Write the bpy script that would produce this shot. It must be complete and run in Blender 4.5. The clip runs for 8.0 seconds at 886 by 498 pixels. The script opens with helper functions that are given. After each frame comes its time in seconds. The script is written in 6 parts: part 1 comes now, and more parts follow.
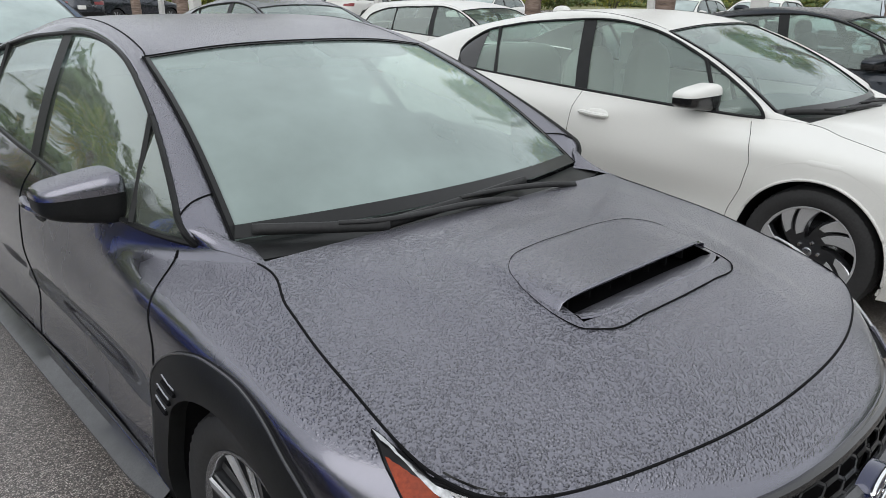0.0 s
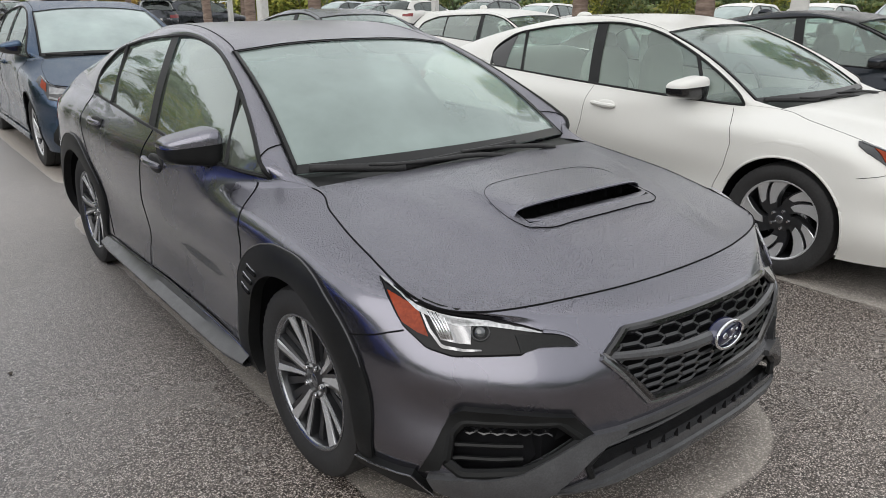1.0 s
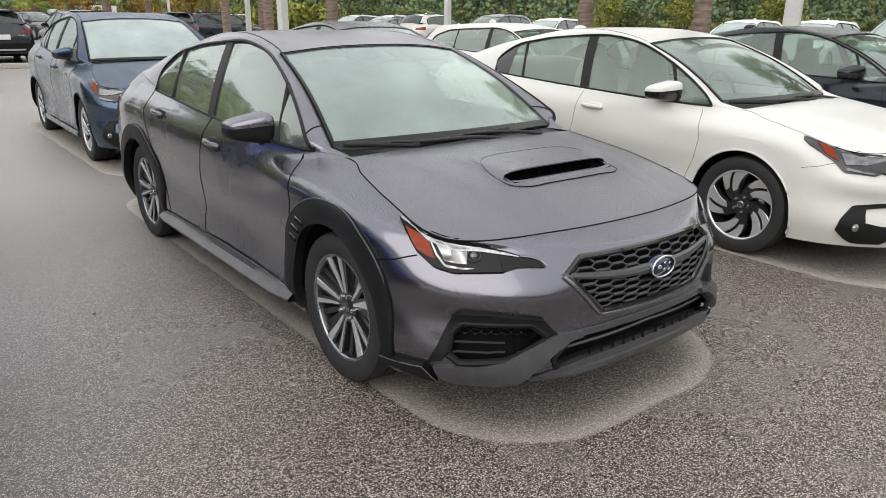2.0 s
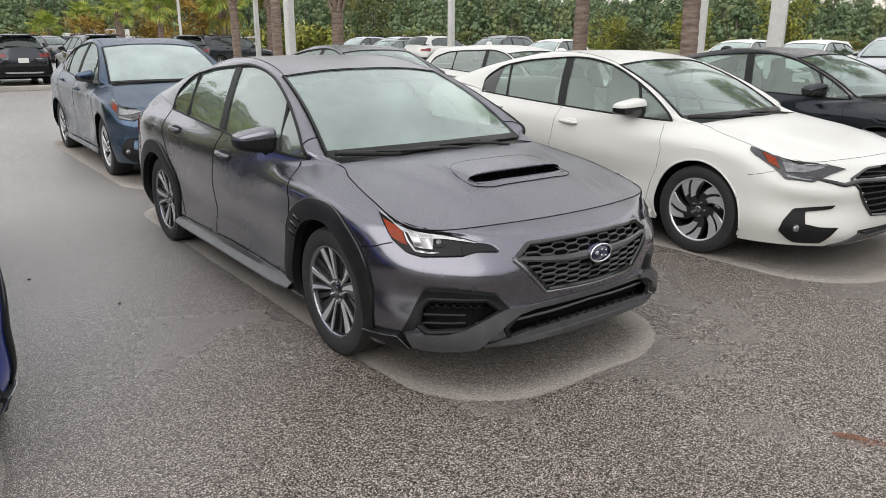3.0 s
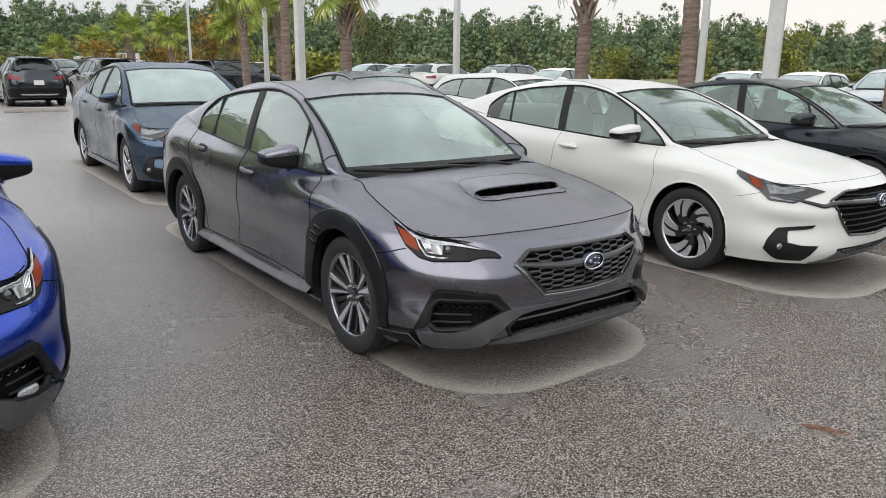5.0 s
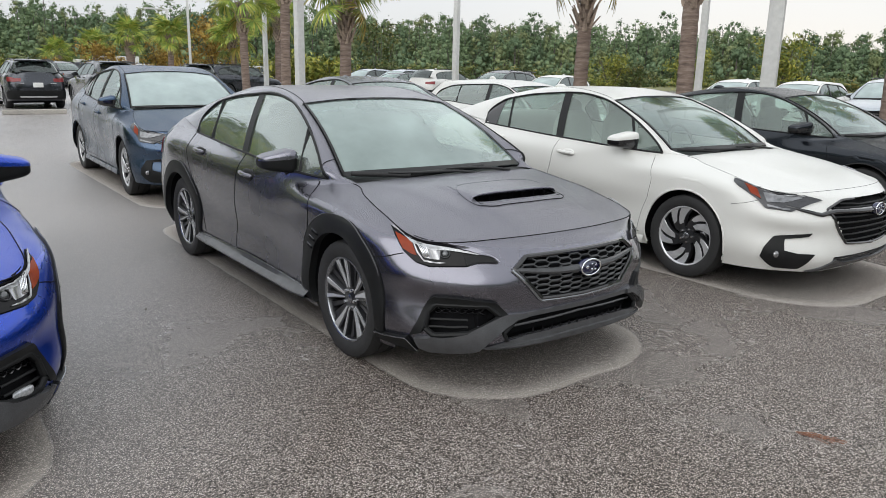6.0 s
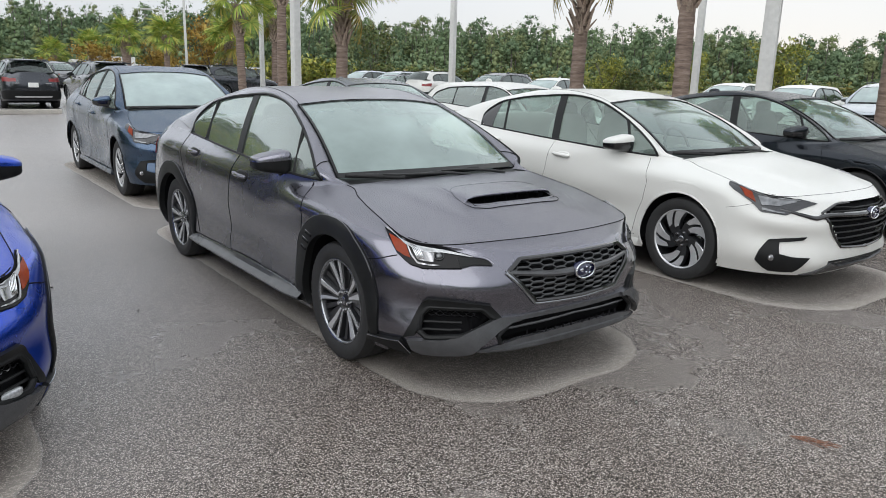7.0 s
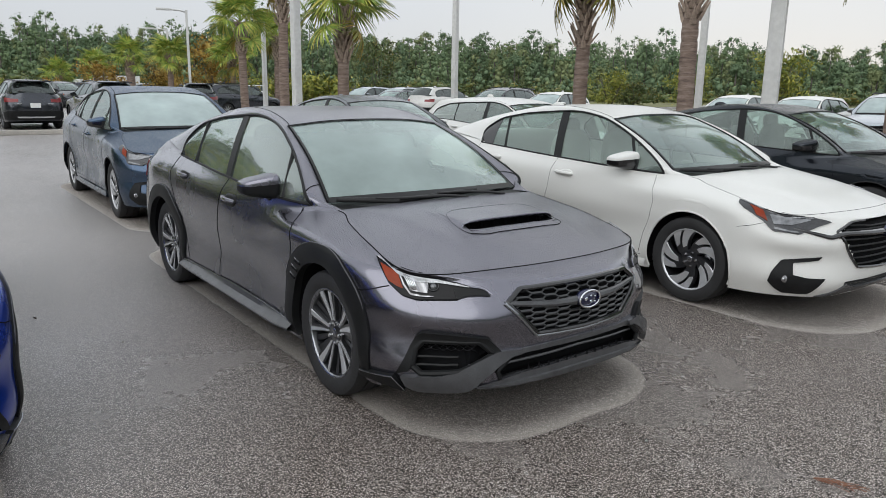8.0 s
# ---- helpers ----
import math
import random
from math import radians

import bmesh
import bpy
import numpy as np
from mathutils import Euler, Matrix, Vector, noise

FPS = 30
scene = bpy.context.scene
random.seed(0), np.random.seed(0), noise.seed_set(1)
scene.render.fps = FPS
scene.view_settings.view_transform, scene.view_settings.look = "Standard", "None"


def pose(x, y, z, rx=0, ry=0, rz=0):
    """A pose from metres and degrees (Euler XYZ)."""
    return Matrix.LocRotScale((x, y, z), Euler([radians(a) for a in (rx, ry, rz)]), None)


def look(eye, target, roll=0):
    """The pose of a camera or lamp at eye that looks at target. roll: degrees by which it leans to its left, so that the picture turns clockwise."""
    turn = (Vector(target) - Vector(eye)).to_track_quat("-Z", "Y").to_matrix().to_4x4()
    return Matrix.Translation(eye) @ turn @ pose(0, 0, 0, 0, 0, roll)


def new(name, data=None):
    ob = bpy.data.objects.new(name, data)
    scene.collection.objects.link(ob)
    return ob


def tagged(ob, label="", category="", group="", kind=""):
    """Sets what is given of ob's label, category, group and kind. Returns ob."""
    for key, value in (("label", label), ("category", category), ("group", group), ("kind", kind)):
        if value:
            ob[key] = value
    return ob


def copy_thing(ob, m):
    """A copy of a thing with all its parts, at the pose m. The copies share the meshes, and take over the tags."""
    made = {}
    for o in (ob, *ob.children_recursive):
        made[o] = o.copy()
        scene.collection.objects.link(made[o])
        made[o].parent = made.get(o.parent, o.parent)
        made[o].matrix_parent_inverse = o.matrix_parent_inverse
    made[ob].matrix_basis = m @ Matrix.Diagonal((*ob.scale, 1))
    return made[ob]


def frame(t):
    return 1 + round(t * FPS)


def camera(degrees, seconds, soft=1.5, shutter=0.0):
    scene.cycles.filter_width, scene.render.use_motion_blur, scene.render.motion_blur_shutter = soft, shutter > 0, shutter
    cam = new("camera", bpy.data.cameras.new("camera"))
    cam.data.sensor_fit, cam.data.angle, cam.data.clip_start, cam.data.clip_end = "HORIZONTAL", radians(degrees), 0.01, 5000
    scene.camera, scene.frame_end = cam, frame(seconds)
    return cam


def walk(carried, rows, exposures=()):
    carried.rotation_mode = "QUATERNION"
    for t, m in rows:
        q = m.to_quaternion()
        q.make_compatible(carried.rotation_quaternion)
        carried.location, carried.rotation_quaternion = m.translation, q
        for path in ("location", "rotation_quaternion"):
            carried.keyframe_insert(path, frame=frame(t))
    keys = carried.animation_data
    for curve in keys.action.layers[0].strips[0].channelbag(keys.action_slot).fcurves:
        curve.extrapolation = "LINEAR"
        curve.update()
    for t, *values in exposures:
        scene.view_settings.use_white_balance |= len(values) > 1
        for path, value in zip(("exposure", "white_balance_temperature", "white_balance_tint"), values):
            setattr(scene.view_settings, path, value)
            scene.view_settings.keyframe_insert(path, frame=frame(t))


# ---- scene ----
import itertools

cam = camera(63.0, 8.0, soft=0.3)
PATH = [
    (0, (-1.45, -1.233, 1.51), (-0.155, 0.138, 0.844), 0.8),
    (0.5, (-1.685, -1.566, 1.53), (-0.465, -0.119, 0.885), -1.1),
    (1, (-1.82, -1.928, 1.506), (-0.64, -0.448, 0.862), -0.0),
    (1.5, (-2.039, -2.222, 1.509), (-0.867, -0.731, 0.874), 0.3),
    (1.7, (-2.14, -2.323, 1.489), (-0.97, -0.825, 0.866), 0.5),
    (2.8, (-2.403, -2.966, 1.536), (-1.245, -1.44, 0.96), 0.0),
    (3, (-2.452, -3.031, 1.533), (-1.295, -1.498, 0.973), 0.1),
    (3.5, (-2.619, -3.192, 1.523), (-1.465, -1.651, 0.982), 0.1),
    (4, (-2.681, -3.265, 1.538), (-1.523, -1.716, 1.03), 0.1),
    (4.5, (-2.69, -3.287, 1.538), (-1.529, -1.736, 1.041), 0.4),
    (6, (-2.691, -3.302, 1.535), (-1.521, -1.751, 1.059), 1.3),
    (6.5, (-2.682, -3.302, 1.533), (-1.507, -1.753, 1.064), 1.4),
    (7, (-2.674, -3.296, 1.532), (-1.495, -1.751, 1.062), 1.6),
    (7.5, (-2.632, -3.253, 1.536), (-1.452, -1.706, 1.072), 1.4),
    (8, (-2.505, -3.152, 1.552), (-1.333, -1.59, 1.12), 0.9),
]
walk(cam, [(t, look(eye, target, roll)) for t, eye, target, roll in PATH],
     exposures=[(0, .18, 6380, 9), (.5, .07, 6450, 10), (1, .23, 6600, 10), (1.5, .42, 6700, 10), (3, .36, 6650, 11), (4.5, .31, 6500, 10), (6, .28, 6400, 9), (7, .28, 6300, 9), (7.5, .26, 6300, 9), (8, .09, 6300, 9)])

# ---- world and light: an overcast sky after rain ----
SUN_ELEV, SUN_AZ = radians(28), radians(62)
world = bpy.data.worlds.new("overcast_sky")
scene.world = world
world.use_nodes = True
wn, wl = world.node_tree.nodes, world.node_tree.links
wn.clear()
w_out, w_bg = wn.new("ShaderNodeOutputWorld"), wn.new("ShaderNodeBackground")
w_sky, w_dim, w_mix = wn.new("ShaderNodeTexSky"), wn.new("ShaderNodeVectorMath"), wn.new("ShaderNodeMix")
w_sky.sky_type, w_sky.sun_disc, w_sky.sun_elevation, w_sky.sun_rotation = "NISHITA", False, SUN_ELEV, SUN_AZ
w_dim.operation = "SCALE"
w_dim.inputs["Scale"].default_value = 0.10
w_mix.data_type = "RGBA"
w_mix.inputs["Factor"].default_value = 0.9
w_co, w_sep, w_ramp = wn.new("ShaderNodeTexCoord"), wn.new("ShaderNodeSeparateXYZ"), wn.new("ShaderNodeValToRGB")
w_cloud = wn.new("ShaderNodeTexNoise")
w_cloud.inputs["Scale"].default_value = 2.2
w_cloud.inputs["Detail"].default_value = 5.0
w_cl, w_add = wn.new("ShaderNodeMath"), wn.new("ShaderNodeMath")
w_cl.operation, w_add.operation = "MULTIPLY_ADD", "ADD"
w_cl.inputs[1].default_value, w_cl.inputs[2].default_value = 0.34, -0.17
wl.new(w_co.outputs["Generated"], w_sep.inputs[0])
wl.new(w_co.outputs["Generated"], w_cloud.inputs["Vector"])
wl.new(w_cloud.outputs["Fac"], w_cl.inputs[0])
wl.new(w_sep.outputs["Z"], w_add.inputs[0])
wl.new(w_cl.outputs[0], w_add.inputs[1])
wl.new(w_add.outputs[0], w_ramp.inputs["Fac"])
w_ramp.color_ramp.elements[0].position, w_ramp.color_ramp.elements[0].color = 0.0, (0.62, 0.625, 0.645, 1)
w_ramp.color_ramp.elements[1].position, w_ramp.color_ramp.elements[1].color = 0.85, (1.04, 1.06, 1.08, 1)
w_low = w_ramp.color_ramp.elements.new(0.18)
w_low.color = (0.70, 0.71, 0.732, 1)
w_high = w_ramp.color_ramp.elements.new(0.34)
w_high.color = (1.06, 1.08, 1.10, 1)
wl.new(w_sky.outputs[0], w_dim.inputs[0])
wl.new(w_dim.outputs[0], w_mix.inputs["A"])
wl.new(w_ramp.outputs["Color"], w_mix.inputs["B"])
wl.new(w_mix.outputs["Result"], w_bg.inputs["Color"])
wl.new(w_bg.outputs[0], w_out.inputs["Surface"])
w_bg.inputs["Strength"].default_value = 1.0

sun = new("sun", bpy.data.lights.new("sun", "SUN"))
sun.data.energy, sun.data.angle, sun.data.color = 1.25, radians(70), (1.0, 0.97, 0.93)
sun.matrix_world = pose(0, 0, 30, 90 - math.degrees(SUN_ELEV), 0, -math.degrees(SUN_AZ))


# ---- materials ----
def material(name):
    m = bpy.data.materials.new(name)
    m.use_nodes = True
    nt = m.node_tree
    bsdf = nt.nodes["Principled BSDF"]
    return m, nt, bsdf


def node(nt, kind, inputs=None, **props):
    n = nt.nodes.new(kind)
    for k, v in props.items():
        if k == "op":
            n.operation = v
        elif k == "feature":
            n.feature = v
        elif k == "dtype":
            n.data_type = v
    for k, v in (inputs or {}).items():
        if hasattr(v, "is_linked"):
            nt.links.new(v, n.inputs[k])
        else:
            n.inputs[k].default_value = v
    return n


def ramp(nt, fac, stops):
    n = nt.nodes.new("ShaderNodeValToRGB")
    while len(n.color_ramp.elements) < len(stops):
        n.color_ramp.elements.new(0.5)
    for e, (p, c) in zip(n.color_ramp.elements, stops):
        e.position, e.color = p, (*c, 1) if len(c) == 3 else c
    nt.links.new(fac, n.inputs["Fac"])
    return n.outputs["Color"]


def mixc(nt, fac, a, b):
    n = node(nt, "ShaderNodeMix", dtype="RGBA")
    for k, v in (("Factor", fac), ("A", a), ("B", b)):
        if hasattr(v, "is_linked"):
            nt.links.new(v, n.inputs[k])
        elif k == "Factor":
            n.inputs[k].default_value = v
        else:
            n.inputs[k].default_value = (*v, 1)
    return n.outputs["Result"]


def bump(nt, bsdf, height, strength, dist):
    b = node(nt, "ShaderNodeBump", {"Height": height, "Strength": strength, "Distance": dist})
    nt.links.new(b.outputs[0], bsdf.inputs["Normal"])
    return b


def simple(name, col, rough=0.5, metal=0.0, grain=0.15, scale=60.0, relief=0.0, coat=0.0, spec=0.5):
    m, nt, b = material(name)
    co = node(nt, "ShaderNodeTexCoord")
    nz = node(nt, "ShaderNodeTexNoise", {"Vector": co.outputs["Object"], "Scale": scale, "Detail": 4.0})
    big = node(nt, "ShaderNodeTexNoise", {"Vector": co.outputs["Object"], "Scale": scale * 0.07, "Detail": 3.0})
    s = node(nt, "ShaderNodeMath", {0: nz.outputs["Fac"], 1: big.outputs["Fac"]}, op="MULTIPLY")
    lo, hi = tuple(c * (1 - grain) for c in col), tuple(min(1, c * (1 + grain)) for c in col)
    nt.links.new(ramp(nt, s.outputs[0], [(0.1, lo), (0.42, hi)]), b.inputs["Base Color"])
    b.inputs["Roughness"].default_value, b.inputs["Metallic"].default_value = rough, metal
    b.inputs["Coat Weight"].default_value = coat
    b.inputs["Specular IOR Level"].default_value = spec
    if relief:
        bump(nt, b, nz.outputs["Fac"], 0.6, relief)
    return m


def car_paint(name, col, metal=0.35, rough=0.34, drops=1.0, coat=1.0):
    """Clear-coated paint; rain stands in small drops on what faces up."""
    m, nt, b = material(name)
    co = node(nt, "ShaderNodeTexCoord")
    fl = node(nt, "ShaderNodeTexNoise", {"Vector": co.outputs["Object"], "Scale": 900.0, "Detail": 1.0})
    film = node(nt, "ShaderNodeTexNoise", {"Vector": co.outputs["Object"], "Scale": 3.0, "Detail": 5.0})
    lo, hi = tuple(c * 0.86 for c in col), tuple(min(1, c * 1.14) for c in col)
    nt.links.new(ramp(nt, fl.outputs["Fac"], [(0.3, lo), (0.7, hi)]), b.inputs["Base Color"])
    b.inputs["Metallic"].default_value = metal
    b.inputs["Coat Weight"].default_value, b.inputs["Coat Roughness"].default_value = coat, 0.02
    b.inputs["Coat IOR"].default_value = 1.5
    geo = node(nt, "ShaderNodeNewGeometry")
    sep = node(nt, "ShaderNodeSeparateXYZ", {0: geo.outputs["Normal"]})
    up = node(nt, "ShaderNodeMapRange", {0: sep.outputs["Z"], 1: 0.70, 2: 0.94})
    r = node(nt, "ShaderNodeMapRange", {0: film.outputs["Fac"], 1: 0.3, 2: 0.7, 3: rough * 0.8, 4: rough * 1.25})
    wet = node(nt, "ShaderNodeMath", {0: up.outputs[0], 1: 0.16 * drops}, op="MULTIPLY")
    rw = node(nt, "ShaderNodeMath", {0: r.outputs[0], 1: wet.outputs[0]}, op="ADD")
    nt.links.new(rw.outputs[0], b.inputs["Roughness"])
    cr = node(nt, "ShaderNodeMapRange", {0: wet.outputs[0], 1: 0.0, 2: 0.16, 3: 0.02, 4: 0.22})
    nt.links.new(cr.outputs[0], b.inputs["Coat Roughness"])
    vor = node(nt, "ShaderNodeTexVoronoi", {"Vector": co.outputs["Object"], "Scale": 112.0, "Randomness": 0.95})
    vor2 = node(nt, "ShaderNodeTexVoronoi", {"Vector": co.outputs["Object"], "Scale": 190.0, "Randomness": 1.0})
    dsum = node(nt, "ShaderNodeMath", {0: vor.outputs["Distance"], 1: vor2.outputs["Distance"]}, op="MINIMUM")
    dome = node(nt, "ShaderNodeMapRange", {0: dsum.outputs[0], 1: 0.12, 2: 0.46, 3: 1.0, 4: 0.0})
    run_off = node(nt, "ShaderNodeTexNoise", {"Vector": co.outputs["Object"], "Scale": 2.1, "Detail": 3.0})
    patch = node(nt, "ShaderNodeMapRange", {0: run_off.outputs["Fac"], 1: 0.40, 2: 0.54, 3: 0.7, 4: 1.0})
    held = node(nt, "ShaderNodeMath", {0: up.outputs[0], 1: patch.outputs[0]}, op="MULTIPLY")
    h = node(nt, "ShaderNodeMath", {0: dome.outputs[0], 1: held.outputs[0]}, op="MULTIPLY")
    bp = node(nt, "ShaderNodeBump", {"Height": h.outputs[0], "Strength": min(1.0, drops), "Distance": 0.0038 * drops})
    nt.links.new(bp.outputs[0], b.inputs["Coat Normal"])
    nt.links.new(bp.outputs[0], b.inputs["Normal"])
    return m


def glass(name, tint, haze, haze_col=(0.55, 0.62, 0.58), drops=0.4, gloss=0.75, power=3.2):
    """Thin car glass: clear with a tint, mirror gloss by Fresnel, and a film of condensation."""
    m, nt, b = material(name)
    nt.nodes.remove(b)
    out = [n for n in nt.nodes if n.bl_idname == "ShaderNodeOutputMaterial"][0]
    co = node(nt, "ShaderNodeTexCoord")
    vor = node(nt, "ShaderNodeTexVoronoi", {"Vector": co.outputs["Object"], "Scale": 160.0})
    dome = node(nt, "ShaderNodeMapRange", {0: vor.outputs["Distance"], 1: 0.08, 2: 0.3, 3: 1.0, 4: 0.0})
    bp = node(nt, "ShaderNodeBump", {"Height": dome.outputs[0], "Strength": drops, "Distance": 0.0008})
    tr = node(nt, "ShaderNodeBsdfTransparent", {"Color": (*tint, 1)})
    gl = node(nt, "ShaderNodeBsdfGlossy", {"Color": (0.90, 0.98, 0.96, 1), "Roughness": 0.03, "Normal": bp.outputs[0]})
    lw = node(nt, "ShaderNodeLayerWeight", {"Blend": 0.5, "Normal": bp.outputs[0]})
    pw = node(nt, "ShaderNodeMath", {0: lw.outputs["Facing"], 1: power}, op="POWER")
    fr = node(nt, "ShaderNodeMapRange", {0: pw.outputs[0], 1: 0.0, 2: 1.0, 3: min(0.07, gloss * .2), 4: gloss})
    df = node(nt, "ShaderNodeBsdfDiffuse", {"Color": (*haze_col, 1)})
    nz = node(nt, "ShaderNodeTexNoise", {"Vector": co.outputs["Object"], "Scale": 2.5, "Detail": 6.0})
    hz = node(nt, "ShaderNodeMapRange", {0: nz.outputs["Fac"], 1: 0.25, 2: 0.75, 3: haze * 0.75, 4: haze * 1.25})
    a = node(nt, "ShaderNodeMixShader", {0: hz.outputs[0], 1: tr.outputs[0], 2: df.outputs[0]})
    c = node(nt, "ShaderNodeMixShader", {0: fr.outputs[0], 1: a.outputs[0], 2: gl.outputs[0]})
    nt.links.new(c.outputs[0], out.inputs["Surface"])
    return m


GREY_PAINT = car_paint("graphite_paint", (0.172, 0.170, 0.202), 0.95, 0.25, 1.0, 1.0)
WHITE_PAINT = car_paint("white_paint", (0.67, 0.668, 0.642), 0.0, 0.4, 0.3, 0.4)
NAVY_PAINT = car_paint("navy_paint", (0.048, 0.080, 0.134), 0.85, 0.27, 1.0, 0.6)
BLUE_PAINT = car_paint("bright_blue_paint", (0.008, 0.055, 0.46), 0.75, 0.28)
CHARCOAL_PAINT = car_paint("charcoal_paint", (0.040, 0.044, 0.054), 0.8, 0.25, 0.6, 0.8)
BLACK_PAINT = car_paint("black_paint", (0.016, 0.020, 0.027), 0.8, 0.22, 1.0, 0.6)
SILVER_PAINT = car_paint("silver_paint", (0.42, 0.46, 0.50), 0.4, 0.3, 0.4)
SMOKE_PAINT = car_paint("smoke_paint", (0.10, 0.11, 0.125), 0.8, 0.33)
CLADDING = simple("black_plastic", (0.011, 0.0115, 0.012), 0.45, 0, 0.3, 220, 0.0004, 0, 0.22)
DARK_CLADDING = simple("grey_plastic", (0.066, 0.067, 0.071), 0.26, 0, 0.2, 200, 0.0003)
GRILLE_PLASTIC = simple("satin_grille_plastic", (0.020, 0.021, 0.023), 0.3, 0, 0.2, 120, 0, 0.3)
GLOSS_BLACK = simple("gloss_black", (0.012, 0.012, 0.013), 0.12, 0, 0.2, 40, 0, 0.6)
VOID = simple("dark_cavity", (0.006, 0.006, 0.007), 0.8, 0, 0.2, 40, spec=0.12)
RUBBER = simple("tyre_rubber", (0.022, 0.022, 0.023), 0.7, 0, 0.3, 90, 0.0006)
RIM_DARK = simple("dark_rim_paint", (0.03, 0.031, 0.034), 0.3, 0.4, 0.2, 80, 0, 0.6)
MACHINED = simple("machined_alloy", (0.66, 0.67, 0.69), 0.26, 0.6, 0.1, 150)
CHROME = simple("chrome", (0.82, 0.83, 0.85), 0.12, 1.0, 0.04, 60)
DARK_CHROME = simple("dark_chrome", (0.30, 0.31, 0.33), 0.22, 0.9, 0.05, 60)
LAMP_CLEAR, lamp_nt, lamp_b = material("lamp_reflector")
lamp_co = node(lamp_nt, "ShaderNodeTexCoord")
lamp_wave = node(lamp_nt, "ShaderNodeTexWave", {"Vector": lamp_co.outputs["Object"], "Scale": 9.0, "Distortion": 2.5, "Detail": 2.0})
lamp_nt.links.new(ramp(lamp_nt, lamp_wave.outputs["Fac"], [(0.1, (.24, .24, .245)), (0.9, (.42, .42, .43))]), lamp_b.inputs["Base Color"])
lamp_b.inputs["Metallic"].default_value, lamp_b.inputs["Roughness"].default_value = 0.75, 0.24
bump(lamp_nt, lamp_b, lamp_wave.outputs["Fac"], 0.8, 0.004)
LAMP_DARK = simple("lamp_dark_bezel", (0.008, 0.008, 0.009), 0.16, 0.0, 0.2, 70, 0, 0, 0.2)
LAMP_SMOKE = simple("lamp_grey_bezel", (0.045, 0.046, 0.050), 0.2, 0.1, 0.3, 60, 0.001, 0.2, 0.4)
LAMP_SILVER = simple("lamp_silver", (0.17, 0.175, 0.185), 0.25, 0.4, 0.5, 30, 0.002, 0.5)
LAMP_WHITE = simple("lamp_light_guide", (0.40, 0.41, 0.425), 0.20, 0.35, 0.45, 110, 0.003, 0.6)
LENS_GLASS = simple("projector_glass", (0.10, 0.105, 0.11), 0.06, 0.6, 0.1, 60, 0, 1.0)
AMBER = simple("amber_reflector", (0.22, 0.026, 0.004), 0.2, 0, 0.3, 140, 0.0008, 0, 0.25)
RED_LENS = simple("red_lens", (0.20, 0.010, 0.012), 0.3, 0, 0.2, 60, 0, 0.2)
BADGE_BLUE = simple("badge_blue", (0.010, 0.014, 0.055), 0.10, 0.2, 0.1, 60, 0, 1.0)
SEAT = simple("seat_cloth", (0.06, 0.06, 0.063), 0.8, 0, 0.2, 120, 0.0005)
SEAT_PALE = simple("pale_seat_leather", (0.33, 0.33, 0.31), 0.55, 0, 0.15, 80)
STICKER = simple("paper_sticker", (0.8, 0.8, 0.78), 0.6, 0, 0.05, 40)
SHIELD_GLASS = glass("fogged_windscreen", (0.60, 0.72, 0.68), 0.42, (0.48, 0.59, 0.565), 0.2)
MIST_SHIELD = glass("misted_windscreen", (0.66, 0.78, 0.76), 0.55, (0.58, 0.69, 0.68), 0.1)
CLEAR_SHIELD = glass("windscreen_glass", (0.62, 0.74, 0.70), 0.20, (0.44, 0.54, 0.51), 0.05)
SIDE_GLASS = glass("side_window_glass", (0.84, 0.93, 0.86), 0.12, (0.60, 0.66, 0.54), 0.3, 0.9, 2.1)
CLEAR_SIDE = glass("clear_side_glass", (0.64, 0.78, 0.72), 0.20, (0.50, 0.58, 0.53), 0.1)
PRIVACY_GLASS = glass("dark_window_glass", (0.14, 0.17, 0.16), 0.05, (0.3, 0.33, 0.32), 0.1)


# ---- mesh helpers ----
def mesh_object(name, verts, faces, mat, parent=None, label="", smooth=True, normals=None, sharp=None):
    me = bpy.data.meshes.new(name)
    me.from_pydata([tuple(map(float, v)) for v in verts], [], [tuple(map(int, f)) for f in faces])
    for mm in (mat if isinstance(mat, (list, tuple)) else [mat]):
        me.materials.append(mm)
    me.polygons.foreach_set("use_smooth", [smooth] * len(me.polygons))
    if normals is not None:
        me.normals_split_custom_set_from_vertices([tuple(map(float, n)) for n in normals])
    elif sharp is not None:
        me.set_sharp_from_angle(angle=radians(sharp))
    me.update()
    ob = new(name, me)
    if parent is not None:
        ob.parent = parent
    if label:
        tagged(ob, label)
    return ob


def part(name, bm, mat, parent, label="", smooth=True, sharp=35):
    """One bmesh as one mesh object under a thing or a part."""
    me = bpy.data.meshes.new(name)
    bm.normal_update()
    bm.to_mesh(me)
    bm.free()
    me.materials.append(mat)
    me.polygons.foreach_set("use_smooth", [smooth] * len(me.polygons))
    if smooth and sharp:
        me.set_sharp_from_angle(angle=radians(sharp))
    ob = new(name, me)
    if parent is not None:
        ob.parent = parent
    if label:
        tagged(ob, label)
    return ob


def thing(name, m, label, category, group="", kind=""):
    e = new(name)
    e.empty_display_size = 0.2
    e.matrix_world = m
    return tagged(e, label, category, group, kind)


def grid_faces(nu, nv, wrap=False):
    f = []
    for i in range(nu - (0 if wrap else 1)):
        for j in range(nv - 1):
            a, b = i * nv + j, ((i + 1) % nu) * nv + j
            f.append((a, b, b + 1, a + 1))
    return f


